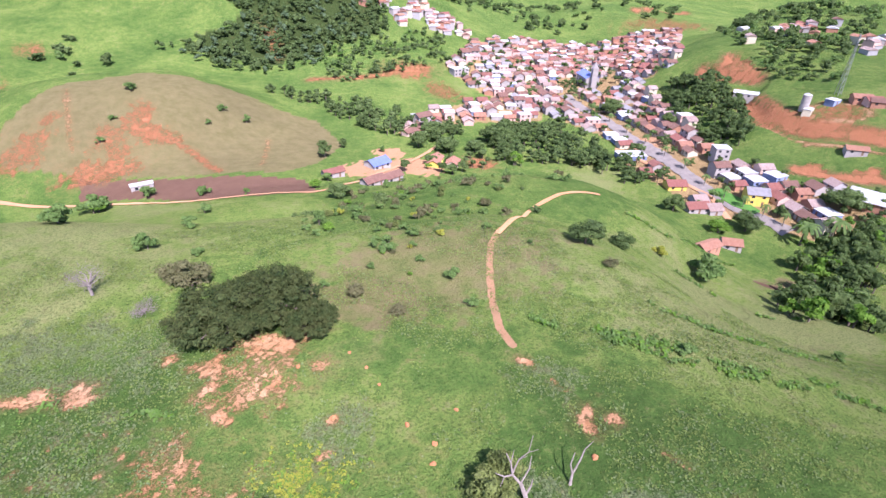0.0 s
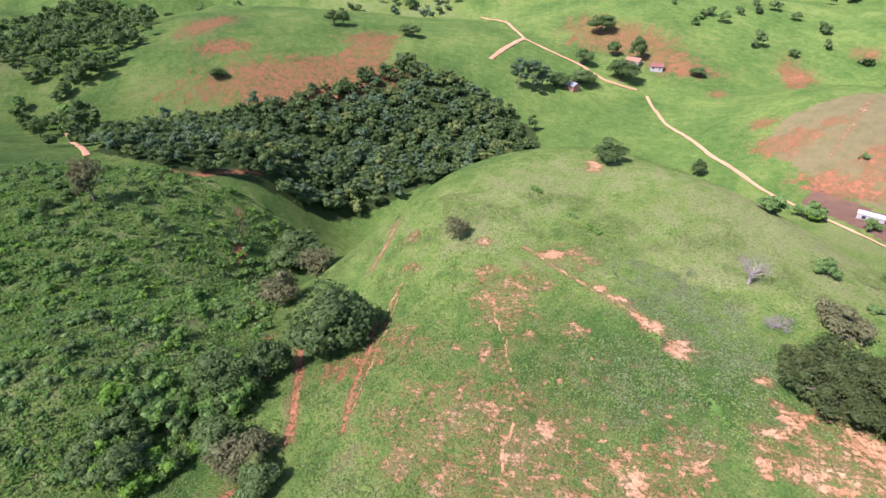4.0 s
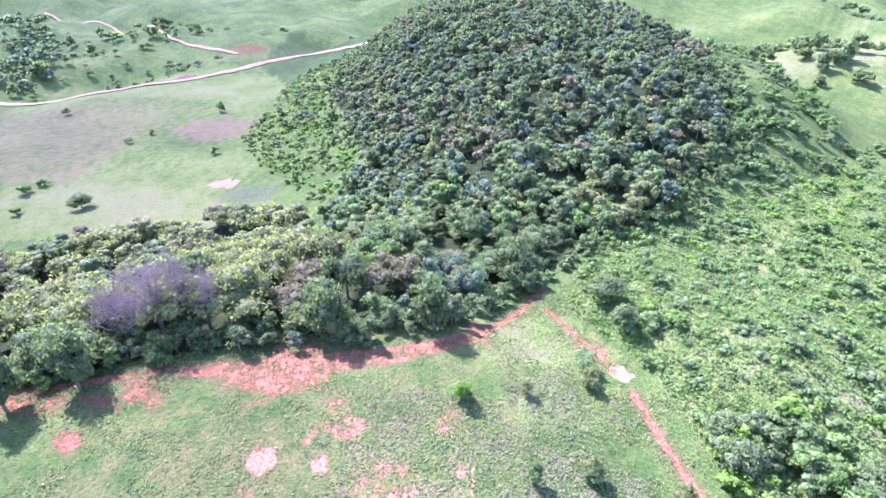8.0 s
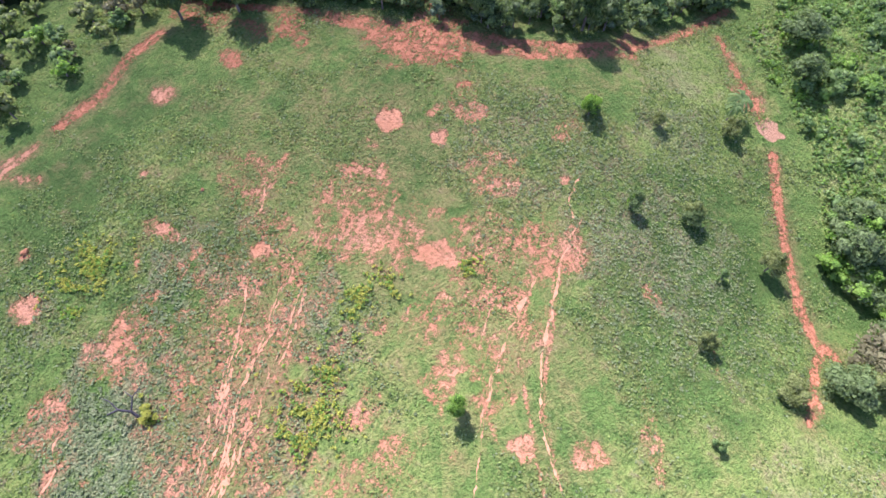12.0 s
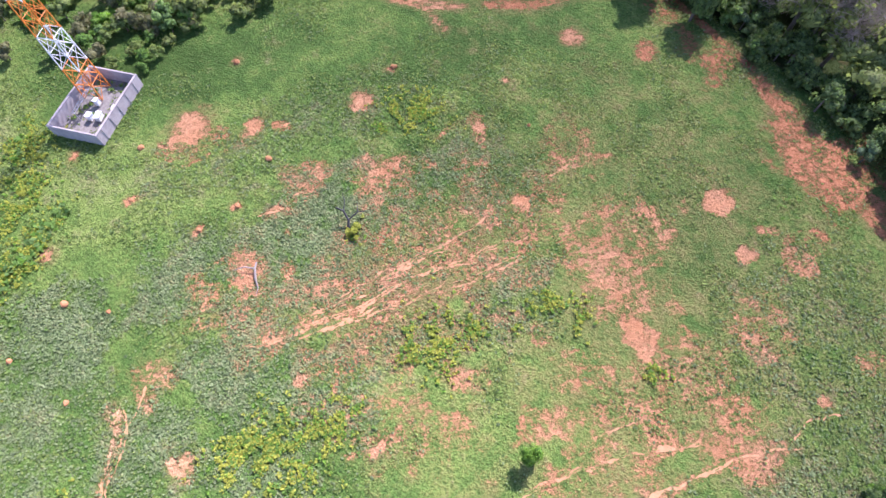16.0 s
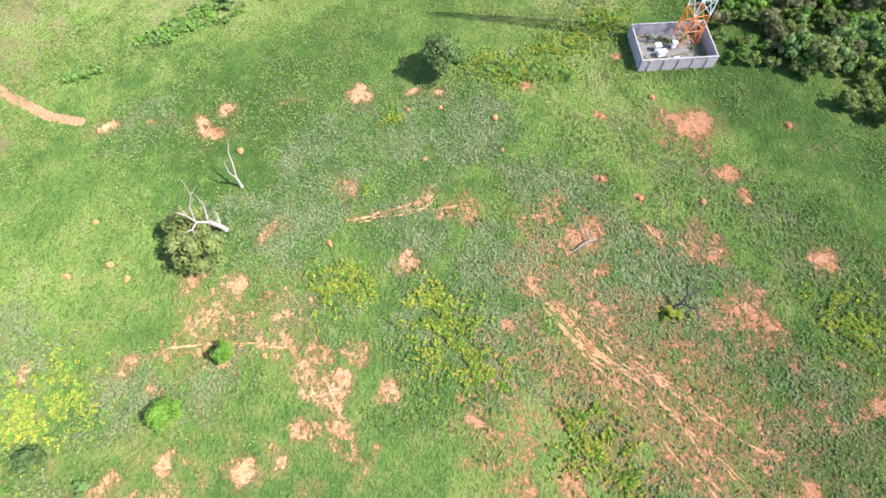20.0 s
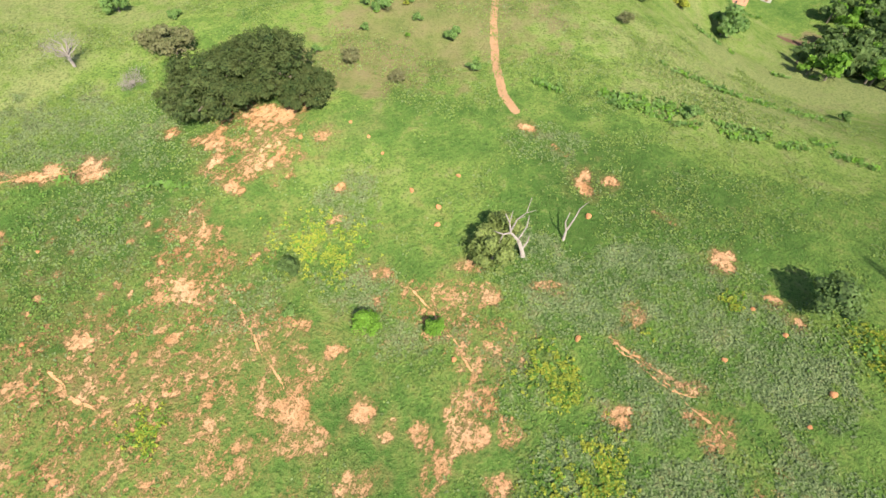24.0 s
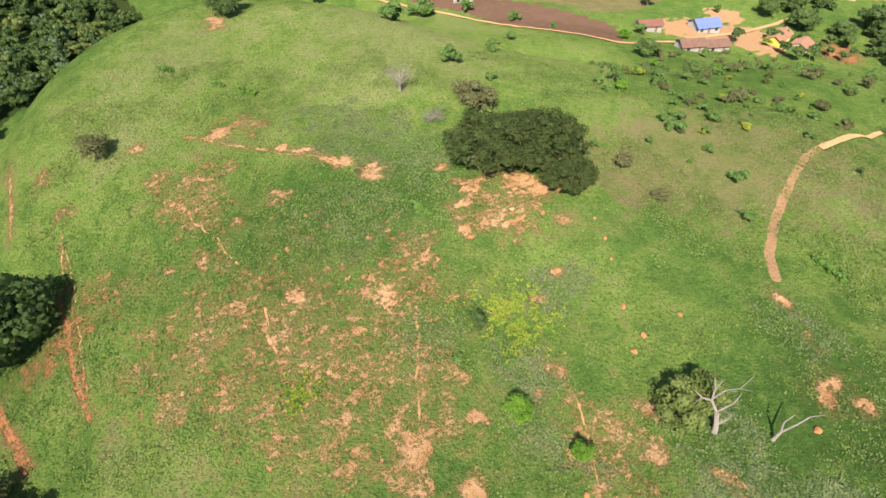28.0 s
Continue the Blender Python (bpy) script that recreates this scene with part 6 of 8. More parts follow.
plant("dark", 78.2, 95.1, 7.0, 4.3)
plant("yellow", 95.1, 99.6, 5.7, 3.6)
plant("dry", 62.5, 78.1, 3.7, 2.3)
plant("bush", 107.3, 95.3, 11.8, 7.3)
plant("tree", 162.0, 169.3, 10.2, 8.3)
plant("lush", 169.6, 149.5, 10.0, 6.2)
plant("dark", 182.1, 147.9, 13.5, 8.4)
plant("bush", 105.3, 54.7, 3.6, 2.3)
plant("bush", 58.7, 50.3, 3.5, 2.1)
plant("bush", 48.8, 87.9, 1.8, 1.2)
plant("tree", 87.7, 284.8, 16.4, 10.2)
plant("tree", 86.5, 260.1, 15.3, 9.5)
plant("tree", 119.5, 267.4, 18.1, 11.9)
plant("tree", 102.7, 259.7, 12.5, 7.7)
plant("tree", 73.7, 270.8, 12.5, 9.1)
plant("tree", 229.5, 144.3, 18.3, 11.3)
plant("palm", 196.8, 133.6, 11.0, 9.6)
plant("palm", 210.8, 131.9, 10.3, 9.0)
plant("tree", 225.0, 315.0, 16.9, 10.8)
plant("tree", 232.3, 265.5, 11.6, 8.4)
plant("gum", -243.8, 219.1, 12.9, 19.8)
plant("gum", -239.6, 226.4, 14.4, 21.2)
plant("gum", -238.7, 235.2, 11.0, 17.5)
plant("tree", -259.2, 290.3, 16.8, 11.1)
plant("tree", -259.3, 320.4, 12.4, 11.5)
plant("dark", -291.3, 341.2, 24.0, 14.9)
plant("tree", -243.9, 327.6, 13.2, 16.7)
plant("dark", -229.6, 297.4, 24.4, 15.1)
plant("tree", -236.3, 266.6, 19.4, 12.0)
plant("tree", -239.3, 248.4, 15.0, 9.3)
plant("tree", -205.5, 343.0, 13.0, 8.0)
plant("tree", -339.8, 145.8, 13.8, 10.2)
plant("tree", -317.7, 184.6, 11.8, 7.3)
plant("dark", -86.9, 112.8, 10.5, 6.8)
plant("tree", -123.2, 225.7, 7.5, 9.1)
plant("dry", -79.5, 57.3, 7.1, 4.4)
plant("dark", -140.7, 42.7, 20.7, 12.8)
plant("dry", -102.1, 24.6, 11.8, 8.7)
plant("dark", -71.7, 24.8, 16.4, 14.1)
plant("dark", -73.1, 5.9, 10.5, 8.0)
plant("dark", -72.9, 13.3, 9.3, 8.4)
plant("bush", -50.9, 130.8, 6.8, 4.2)
plant("lush", -68.0, 211.6, 8.0, 5.4)
plant("dry", -20.3, 89.6, 6.7, 4.2)
plant("dry", -162.2, -5.6, 11.3, 13.5)
plant("dark", -154.0, -15.9, 4.6, 5.9)
plant("tree", -287.5, -20.6, 7.9, 9.4)
plant("tree", -311.8, -50.0, 5.5, 7.8)
plant("dry", -117.2, 39.2, 12.7, 7.9)
plant("dark", -70.1, 7.3, 10.9, 6.8)
plant("tree", -60.2, 2.2, 8.3, 5.2)
plant("tree", -47.6, 4.2, 6.5, 4.6)
plant("dry", -54.3, 4.1, 9.6, 5.9)
plant("tree", -338.8, 151.7, 10.3, 10.5)
plant("tree", -313.6, 188.2, 11.8, 8.6)
plant("dark", -302.5, 61.8, 10.1, 6.2)
plant("palm", -58.5, -34.2, 3.8, 3.4)
plant("tree", -76.7, -43.1, 7.9, 4.9)
plant("tree", -72.1, -35.7, 6.4, 5.6)
plant("tree", -134.7, 34.8, 11.9, 8.3)
plant("tree", -35.8, -38.0, 2.6, 1.7)
plant("palm", -56.8, -33.2, 2.6, 3.2)
plant("tree", -34.3, -23.8, 2.5, 3.4)
plant("tree", -41.2, -19.9, 3.0, 3.2)
plant("tree", -61.3, -10.1, 8.0, 6.0)
plant("dark", -12.8, -251.9, 10.3, 6.4)
plant("bush", 3.7, -282.7, 8.3, 5.1)
plant("bush", 9.0, -261.1, 6.5, 4.0)
plant("bush", -106.3, -344.5, 7.9, 7.9)
plant("bush", -78.5, -278.4, 7.1, 4.4)
plant("bush", -61.8, -329.6, 5.9, 3.7)
plant("tree", -31.7, -402.4, 7.0, 4.6)
plant("bush", -48.5, -323.2, 5.8, 3.7)
plant("bush", -4.5, -288.4, 6.5, 4.0)
plant("bush", -21.5, -489.4, 8.5, 5.3)
plant("lush", -35.3, -37.8, 2.9, 3.9)
plant("lush", -34.3, -23.8, 1.8, 3.1)
plant("olive", -33.4, -5.5, 2.4, 4.2)
plant("olive", -48.6, -11.5, 3.7, 4.5)
plant("olive", -50.1, 4.9, 5.1, 4.2)
plant("olive", -40.0, 2.4, 3.8, 3.2)
plant("olive", -44.3, -34.1, 2.2, 2.3)
plant("olive", -55.2, -30.9, 3.1, 3.4)
plant("olive", -41.8, -20.6, 2.9, 3.4)
plant("lush", -4.7, -8.3, 2.5, 5.5)
plant("bush", -28.0, 4.1, 1.7, 2.2)
plant("bush", -40.8, -12.0, 1.7, 2.3)
plant("tree", 51.6, 14.3, 7.4, 6.4)
plant("lush", 7.6, 25.6, 2.7, 2.3)
plant("lush", 0.4, 28.2, 3.8, 2.6)
plant("dark", -6.7, 38.0, 3.0, 3.0)
plant("bush", -7.5, 32.8, 2.0, 1.3)
plant("olive", 17.4, 32.8, 6.6, 5.0)
plant("olive", 19.6, 35.4, 5.4, 4.4)
plant("yellow", 24.3, -18.9, 2.4, 1.4)


# far woods, hedges and lone trees over the hills beyond
# the first two rings also stand in for cloud shade on those hills
for ring, gap, keep in (([(-150, 400), (-90, 440), (-120, 500), (-230, 520), (-330, 500), (-300, 400)], 15, 0.3), ([(-330, 540), (-180, 560), (-300, 760), (-520, 640)], 18, 0.3),
                        ([(-560, 120), (-480, 60), (-470, -60), (-640, -120), (-700, 60)], 15, 0.5), ([(-420, -60), (-330, -60), (-300, -130), (-420, -160)], 10, 0.5),
                        ([(-600, -350), (-330, -420), (-300, -520), (-560, -640)], 16, 0.45), ([(-290, -560), (-60, -560), (60, -640), (-200, -760)], 15, 0.5),
                        ([(300, 560), (520, 620), (640, 760), (420, 860), (250, 800)], 17, 0.45), ([(330, 240), (470, 330), (600, 430), (560, 540), (400, 420), (330, 330)], 12, 0.6),
                        ([(170, 560), (320, 600), (280, 760), (150, 760)], 15, 0.5), ([(-230, -15), (-330, -30), (-420, -40), (-420, -15), (-300, 10), (-230, 10)], 9, 0.7)):
    thicket("far_trees", "scattered trees and thickets on the hills beyond", "woods", ring, gap, (6, 13), [("dark", 3), ("tree", 3), ("bush", 2)], 45, 0.2, 5, 0.8, keep=keep, trunks=False, lift=0.0)


thicket("far_trees", "bluish dense wood on a far hill", "woods", [(-27.6, -766.0), (-59.1, -769.0), (-64.1, -658.0), (-46.5, -521.2), (-24.1, -507.4), (-3.5, -500.7)], 9, (7, 12), [("gum", 4), ("dark", 3)], 34, 0.16, 6, 0.85, trunks=False, lift=0.0, lobes=3)
thicket("far_trees", "scattered trees on a far slope below the road", "woods", [(-68.4, -640.7), (-112.3, -552.8), (-166.8, -491.7), (-165.0, -464.1), (-110.5, -465.4), (-49.9, -512.5)], 11, (5, 9), [("gum", 3), ("dark", 3), ("tree", 1)], 34, 0.16, 6, 0.85, keep=0.55, trunks=False, lift=0.0, lobes=3)
WILDS = [(-420, 520), (-420, -420), (-1100, -700), (-1300, 0), (-1000, 700)]
thicket("far_trees", "dark trees filling the folds of the far hills", "woods", WILDS, 17, (7, 14), [("dark", 3), ("tree", 3), ("gum", 2)], 30, 0.2, 5, 0.8, trunks=False, lift=0.0, lobes=2,
        spare=lambda x, y: 20 * wobble(x, y, 210, 61) + 9 * wobble(x, y, 90, 62) > -9)


# ---- built things ----
def box(w, d, h, x=0.0, y=0.0, z=0.0, bevel=0.0):
    bm = bmesh.new()
    bmesh.ops.create_cube(bm, size=1, matrix=Matrix.Translation((x, y, z + h / 2)) @ Matrix.Diagonal((w, d, h, 1)))
    if bevel:
        bmesh.ops.bevel(bm, geom=bm.edges[:], offset=bevel, segments=1, affect="EDGES")
    return bm


def made(name, bm, mat, parent=None, label=""):
    me = bpy.data.meshes.new(name)
    bm.to_mesh(me)
    bm.free()
    me.materials.append(mat)
    ob = new(name, me)
    ob.parent = parent
    return tagged(ob, label)


def wall_paint(name, a, b):
    return plain(name, a, b, 0.7, 0.85, 0.15)


def tile_roof(name, a, b):
    """Clay tiles: courses across the slope, each tile a little different, with dark stains."""
    m, nt, p = blank(name, 0.8, 0.25)
    at = wire(nt, "TexCoord").outputs["Object"]
    wave = wire(nt, "TexWave", Vector=at, Scale=2.2, Distortion=1.2, Detail=2.0).outputs[1]
    n = grain(nt, at, 0.8, 6, 0.7)
    col = blend(nt, span(nt, n, 0.3, 0.7), a, b)
    col = blend(nt, span(nt, grain(nt, at, 3.0, 4), 0.5, 0.75, 0, 0.6), col, (0.10, 0.065, 0.050))
    col = blend(nt, wire(nt, "ObjectInfo").outputs["Random"], col, blend(nt, 0.3, col, (0.16, 0.10, 0.08)))
    nt.links.new(col, p.inputs["Base Color"])
    bump(nt, p, wave, 0.6, 0.06)
    return m


WALLS = {
    "white": wall_paint("white_wall", (0.38, 0.34, 0.33), (0.50, 0.46, 0.45)), "cream": wall_paint("cream_wall", (0.66, 0.58, 0.44), (0.74, 0.67, 0.54)),
    "pink": wall_paint("pink_wall", (0.62, 0.42, 0.36), (0.70, 0.52, 0.46)), "brick": wall_paint("raw_brick_wall", (0.42, 0.20, 0.13), (0.52, 0.28, 0.19)),
    "blue": wall_paint("blue_wall", (0.20, 0.25, 0.42), (0.30, 0.36, 0.52)), "yellow": wall_paint("yellow_wall", (0.74, 0.55, 0.10), (0.80, 0.64, 0.18)),
    "grey": wall_paint("grey_wall", (0.40, 0.38, 0.40), (0.52, 0.50, 0.52)),
}
ROOFS = {
    "red": tile_roof("red_tile_roof", (0.26, 0.095, 0.080), (0.38, 0.165, 0.140)), "brown": tile_roof("brown_tile_roof", (0.20, 0.105, 0.085), (0.30, 0.170, 0.140)),
    "orange": tile_roof("orange_tile_roof", (0.40, 0.180, 0.120), (0.52, 0.280, 0.200)), "pale": plain("pale_sheet_roof", (0.46, 0.46, 0.48), (0.62, 0.62, 0.64), 0.6, 0.5, 0.1),
    "grey": plain("grey_sheet_roof", (0.26, 0.25, 0.27), (0.38, 0.36, 0.39), 0.6, 0.6, 0.1), "dusty": tile_roof("dusty_pink_roof", (0.38, 0.27, 0.25), (0.52, 0.41, 0.39)), "blue": plain("blue_sheet_roof", (0.14, 0.19, 0.52), (0.22, 0.28, 0.62), 0.8, 0.45, 0.1),
}
GLASS_DARK = plain("dark_window_glass", (0.030, 0.035, 0.045), (0.060, 0.068, 0.080), 1.5, 0.15, 0.05)
TIMBER = plain("painted_timber", (0.20, 0.12, 0.08), (0.30, 0.19, 0.13), 2.0)
ROOF_WORDS = {"dusty": "dusty pink tile roof", "red": "red clay tile roof", "brown": "weathered brown tile roof", "orange": "orange clay tile roof", "pale": "pale metal sheet roof", "grey": "grey sheet roof", "blue": "blue metal sheet roof"}


def gable(w, d, z, rise, over=0.5, thick=0.14):
    """Two roof slabs with eaves, on gables closed below."""
    bm = bmesh.new()
    hw, hd = w / 2 + over, d / 2 + over
    lift = rise * over / (d / 2)
    rows = [(-hd, z - lift), (0, z + rise), (hd, z - lift)]
    top = [[bm.verts.new((sx * hw, y, h + thick)) for y, h in rows] for sx in (-1, 1)]
    low = [[bm.verts.new((sx * hw, y, h)) for y, h in rows] for sx in (-1, 1)]
    for i in range(2):
        bm.faces.new((top[0][i], top[1][i], top[1][i + 1], top[0][i + 1]))
        bm.faces.new((low[0][i + 1], low[1][i + 1], low[1][i], low[0][i]))
    for s in (0, 1):
        for i in range(2):
            bm.faces.new((top[s][i], top[s][i + 1], low[s][i + 1], low[s][i]))
    for i in (0, 2):
        bm.faces.new((top[0][i], top[1][i], low[1][i], low[0][i]))
    bmesh.ops.recalc_face_normals(bm, faces=bm.faces[:])
    return bm


def walls_gabled(w, d, h, rise):
    bm = bmesh.new()
    prof = [(-d / 2, -3.0), (d / 2, -3.0), (d / 2, h), (0, h + rise - 0.02), (-d / 2, h)]
    ends = [[bm.verts.new((sx * w / 2, y, z)) for y, z in prof] for sx in (-1, 1)]
    bm.faces.new(ends[0])
    bm.faces.new(ends[1][::-1])
    for i in range(5):
        if i not in (2, 3):
            j = (i + 1) % 5
            bm.faces.new((ends[0][i], ends[0][j], ends[1][j], ends[1][i]))
    bmesh.ops.recalc_face_normals(bm, faces=bm.faces[:])
    return bm


def house(w, d, storeys, wall, roof, flat=False, name="house", category="house", rise=None):
    """A plastered house with its roof, doors and windows, standing at the world's middle."""
    h = 2.65 * storeys
    root = new(name)
    rise = 0.2 if flat else (rise or d * 0.25)
    made("wall", walls_gabled(w, d, h, rise), WALLS[wall], root)
    made("roof", gable(w, d, h, rise, 0.25 if flat else 0.55), ROOFS[roof], root, ROOF_WORDS[roof])
    for side in (-1, 1):
        n = max(1, int(w // 3.2))
        for s in range(storeys):
            for i in range(n):
                x = (i + 0.5) * w / n - w / 2
                if s == 0 and i == n // 2:
                    door = made("door", box(0.95, 0.08, 2.05, x, side * (d / 2 + 0.02), 0.0), TIMBER, root)
                    continue
                made("window", box(1.25, 0.10, 1.15, x, side * (d / 2 + 0.02), 0.95 + 2.6 * s), GLASS_DARK, root)
    tone = {"brick": "raw brick"}.get(wall, wall)
    return tagged(root, f"{'two-storey' if storeys > 1 else 'single-storey'} {tone} house with {ROOF_WORDS[roof]}", category, "houses of the valley town")


def settle(ob, x, y, turn, sink=0.1):
    ob.matrix_world = Matrix.Translation((x, y, ground_at(x, y) - sink)) @ Matrix.Rotation(radians(turn), 4, "Z")
    return ob


# the town: houses in rows along the avenue and the streets beside it
AVENUE = [(200, 142), (196, 160), (194, 181), (199, 217), (203, 257), (212, 308), (220, 370)]
TOWN = [(139, 424), (187, 501), (267, 544), (356, 541), (482, 570), (310, 358), (275, 356), (248, 281), (223, 216), (230, 193), (232, 167), (251, 147), (232, 131), (202, 134), (196, 149), (175, 170), (176, 228), (191, 262), (180, 331), (153, 369)]
LOWER = [(67, 296), (101, 341), (150, 362), (187, 344), (170, 310), (112, 306)]
MIX = [("white", "red", 1, 0), ("pink", "dusty", 1, 0), ("white", "brown", 2, 0), ("brick", "brown", 1, 0), ("pink", "orange", 1, 0), ("cream", "red", 1, 0), ("grey", "dusty", 1, 0), ("white", "pale", 1, 1),
       ("grey", "grey", 1, 0), ("cream", "dusty", 2, 0), ("pink", "red", 1, 0), ("blue", "pale", 1, 1), ("brick", "red", 1, 0), ("brick", "orange", 1, 0), ("grey", "brown", 1, 0), ("white", "dusty", 1, 0),
       ("cream", "brown", 1, 0), ("pink", "pale", 2, 1), ("brick", "dusty", 1, 0), ("white", "brown", 1, 0)]
HOMES = [house(6.0 + 0.9 * (i % 3), 5.6 + 0.6 * (i % 4), s, wl, rf, bool(fl)) for i, (wl, rf, s, fl) in enumerate(MIX)]
used = [False] * len(HOMES)


def place_home(i, x, y, turn):
    home = HOMES[i]
    if used[i]:
        home = copy_thing(home, Matrix.Identity(4))
    used[i] = True
    return settle(home, x, y, turn)


def off_avenue(x, y):
    return min(float(seg_dist(x, y, *a, *b)[0]) for a, b in zip(AVENUE, AVENUE[1:]))


taken, distant = [], []
SPARED = [(219, 207, 12), (184.6, 233.3, 14), (252, 392, 26), (147.8, 416.6, 14), (181.5, 192.5, 11), (242, 141, 16), (206, 168, 10)]
for ring, gap, keep in ((TOWN, 8.4, 0.9), (LOWER, 9.5, 0.8)):
    c, s = math.cos(radians(-8)), math.sin(radians(-8))
    for i in range(-60, 61):
        for j in range(-60, 61):
            u, v = i * gap * 1.05 + rng.normal() * 0.8, j * gap + rng.normal() * 0.8
            x, y = 230 + u * c - v * s, 330 + u * s + v * c
            if not inside(np.array([x]), np.array([y]), ring)[0] or rng.random() > keep or off_avenue(x, y) < 9:
                continue
            if any(math.hypot(x - a, y - b) < r for a, b, r in SPARED) or any(math.hypot(x - a, y - b) < 6.8 for a, b in taken):
                continue
            if inside(np.array([x]), np.array([y]), [(272, 326), (301, 310), (282, 267), (246, 216), (225, 206), (228, 231), (248, 281)])[0]:
                continue
            taken.append((x, y))
            turn = -8 + rng.choice([0, 90]) + rng.normal() * 4
            if math.hypot(x, y) > 520:
                distant.append((x, y, turn))
            else:
                place_home(int(rng.integers(len(HOMES))), x, y, turn)
for home, u in zip(HOMES, used):
    if not u:
        place_home(HOMES.index(home), 300 + rng.uniform(-20, 20), 480 + rng.uniform(-15, 15), 0)

thicket("town_trees", "street trees and garden trees between the houses", "trees", TOWN, 7.5, (3.5, 7.0), [("dark", 3), ("tree", 3), ("bush", 1)], 50, 0.16, 6, 0.95, keep=0.9, lift=0.15,
        spare=lambda x, y: np.array([min([math.hypot(p - q, s - w) for q, w in taken] + [off_avenue(p, s)]) < 4.0 for p, s in zip(x, y)], bool))

thicket("town_trees", "garden trees among the lower houses of the town", "trees", [(189.0, 151.2), (220.3, 161.4), (251.1, 143.2), (222.5, 119.1), (192.9, 134.2)], 6.0, (4.0, 7.5), [("dark", 3), ("tree", 3), ("lush", 1)], 110, 0.10, 8, 0.95, keep=0.7, lift=0.05,
        spare=lambda x, y: np.array([min([math.hypot(p - q, s - w) for q, w in taken] + [off_avenue(p, s)]) < 4.6 for p, s in zip(x, y)], bool))
for cx, cy, n in ((418, 353, 22), (138, 546, 30), (158, 536, 34), (404, 280, 16)):
    for _ in range(n):
        distant.append((cx + rng.normal() * 18, cy + rng.normal() * 12, rng.uniform(0, 90)))


def far_quarter():
    """The roofs and walls of the town's far end, too small to tell apart one by one."""
    tones = [WALLS[k] for k in ("white", "cream", "pink", "grey", "brick")] + [ROOFS[k] for k in ("red", "brown", "dusty", "pale", "orange")]
    vs, fs, ids = [], [], []
    box_f = np.array([[0, 1, 5, 4], [1, 2, 6, 5], [2, 3, 7, 6], [3, 0, 4, 7]])
    roof_f = np.array([[0, 1, 5, 4], [2, 3, 4, 5], [0, 4, 3, 3], [1, 2, 5, 5]])
    for x, y, turn in distant:
        w, d, h = rng.uniform(3.2, 4.4), rng.uniform(2.8, 3.8), rng.choice([2.9, 2.9, 5.6])
        c, s, z = math.cos(radians(turn)), math.sin(radians(turn)), ground_at(x, y)
        low = np.array([(-w, -d, -2), (w, -d, -2), (w, d, -2), (-w, d, -2), (-w, -d, h), (w, -d, h), (w, d, h), (-w, d, h)])
        o = 0.45
        top = np.array([(-w - o, -d - o, h - 0.1), (w + o, -d - o, h - 0.1), (w + o, d + o, h - 0.1), (-w - o, d + o, h - 0.1), (-w - o, 0, h + 1.3), (w + o, 0, h + 1.3)])
        for v, f, k in ((low, box_f, rng.integers(5)), (top, roof_f, 5 + rng.integers(5))):
            fs.append(f + sum(len(q) for q in vs))
            vs.append(np.stack([v[:, 0] * c - v[:, 1] * s + x, v[:, 0] * s + v[:, 1] * c + y, v[:, 2] + z], 1))
            ids.append(np.full(len(f), k))
    faces = np.concatenate(fs)
    quads = [tuple(dict.fromkeys(int(i) for i in f)) for f in faces]
    me = bpy.data.meshes.new("far_houses")
    me.from_pydata(np.concatenate(vs).tolist(), [], quads)
    for m in tones:
        me.materials.append(m)
    me.polygons.foreach_set("material_index", np.concatenate(ids).astype(np.int32))
    return tagged(new("far_houses", me), "tight cluster of far pale houses with reddish roofs", "houses", kind="stuff")


far_quarter()

# houses that stand out
settle(house(7.5, 7.0, 3, "white", "pale", True, rise=0.3), 219, 207, -20)
settle(house(15, 9, 1, "blue", "pale", True), 184.6, 233.3, -12)
settle(house(24, 9, 1, "white", "pale", True, "warehouse", "warehouse"), 288, 259, -45)
settle(house(9, 8, 2, "yellow", "grey"), 206, 168, -30)
settle(house(9, 7, 1, "yellow", "red"), 181.5, 192.5, -15)
settle(house(22, 16, 1, "brick", "pale", False, "warehouse", "warehouse", rise=2.2), 245, 141, -60)
settle(house(13, 9, 2, "white", "pale", True), 147.8, 416.6, 10)
settle(house(10, 8, 1, "white", "blue"), 44.8, 240, 28)
settle(house(9, 6, 1, "white", "brown"), 47, 219, 25)
settle(house(9, 6, 1, "white", "brown"), 36, 205, 25)
settle(house(12, 6, 1, "yellow", "orange"), 75, 243, 62)
settle(house(8, 6, 1, "cream", "orange"), 83, 239, 62)
settle(house(9, 5, 1, "white", "red"), 22, 226, 20)
settle(house(8.5, 3.4, 1, "white", "pale", True, "barn", "barn"), -56, 231.3, 15, 0.8)
settle(house(9, 7, 1, "white", "orange"), -242, 322, 20)
settle(house(8, 6, 1, "white", "red"), -228, 329, 40)
settle(house(9, 6, 1, "brick", "grey"), -236, 257, 0)
settle(house(9, 6, 1, "pink", "brown"), 75, 294, 30)
settle(house(10, 7, 1, "white", "red"), 174, 169, -10)
settle(house(9, 5, 1, "brick", "orange"), 148, 133, 10)
settle(house(7, 6, 1, "white", "orange"), 166, 139, -30)
settle(house(10, 7, 2, "white", "brown"), 88, 312, 20)


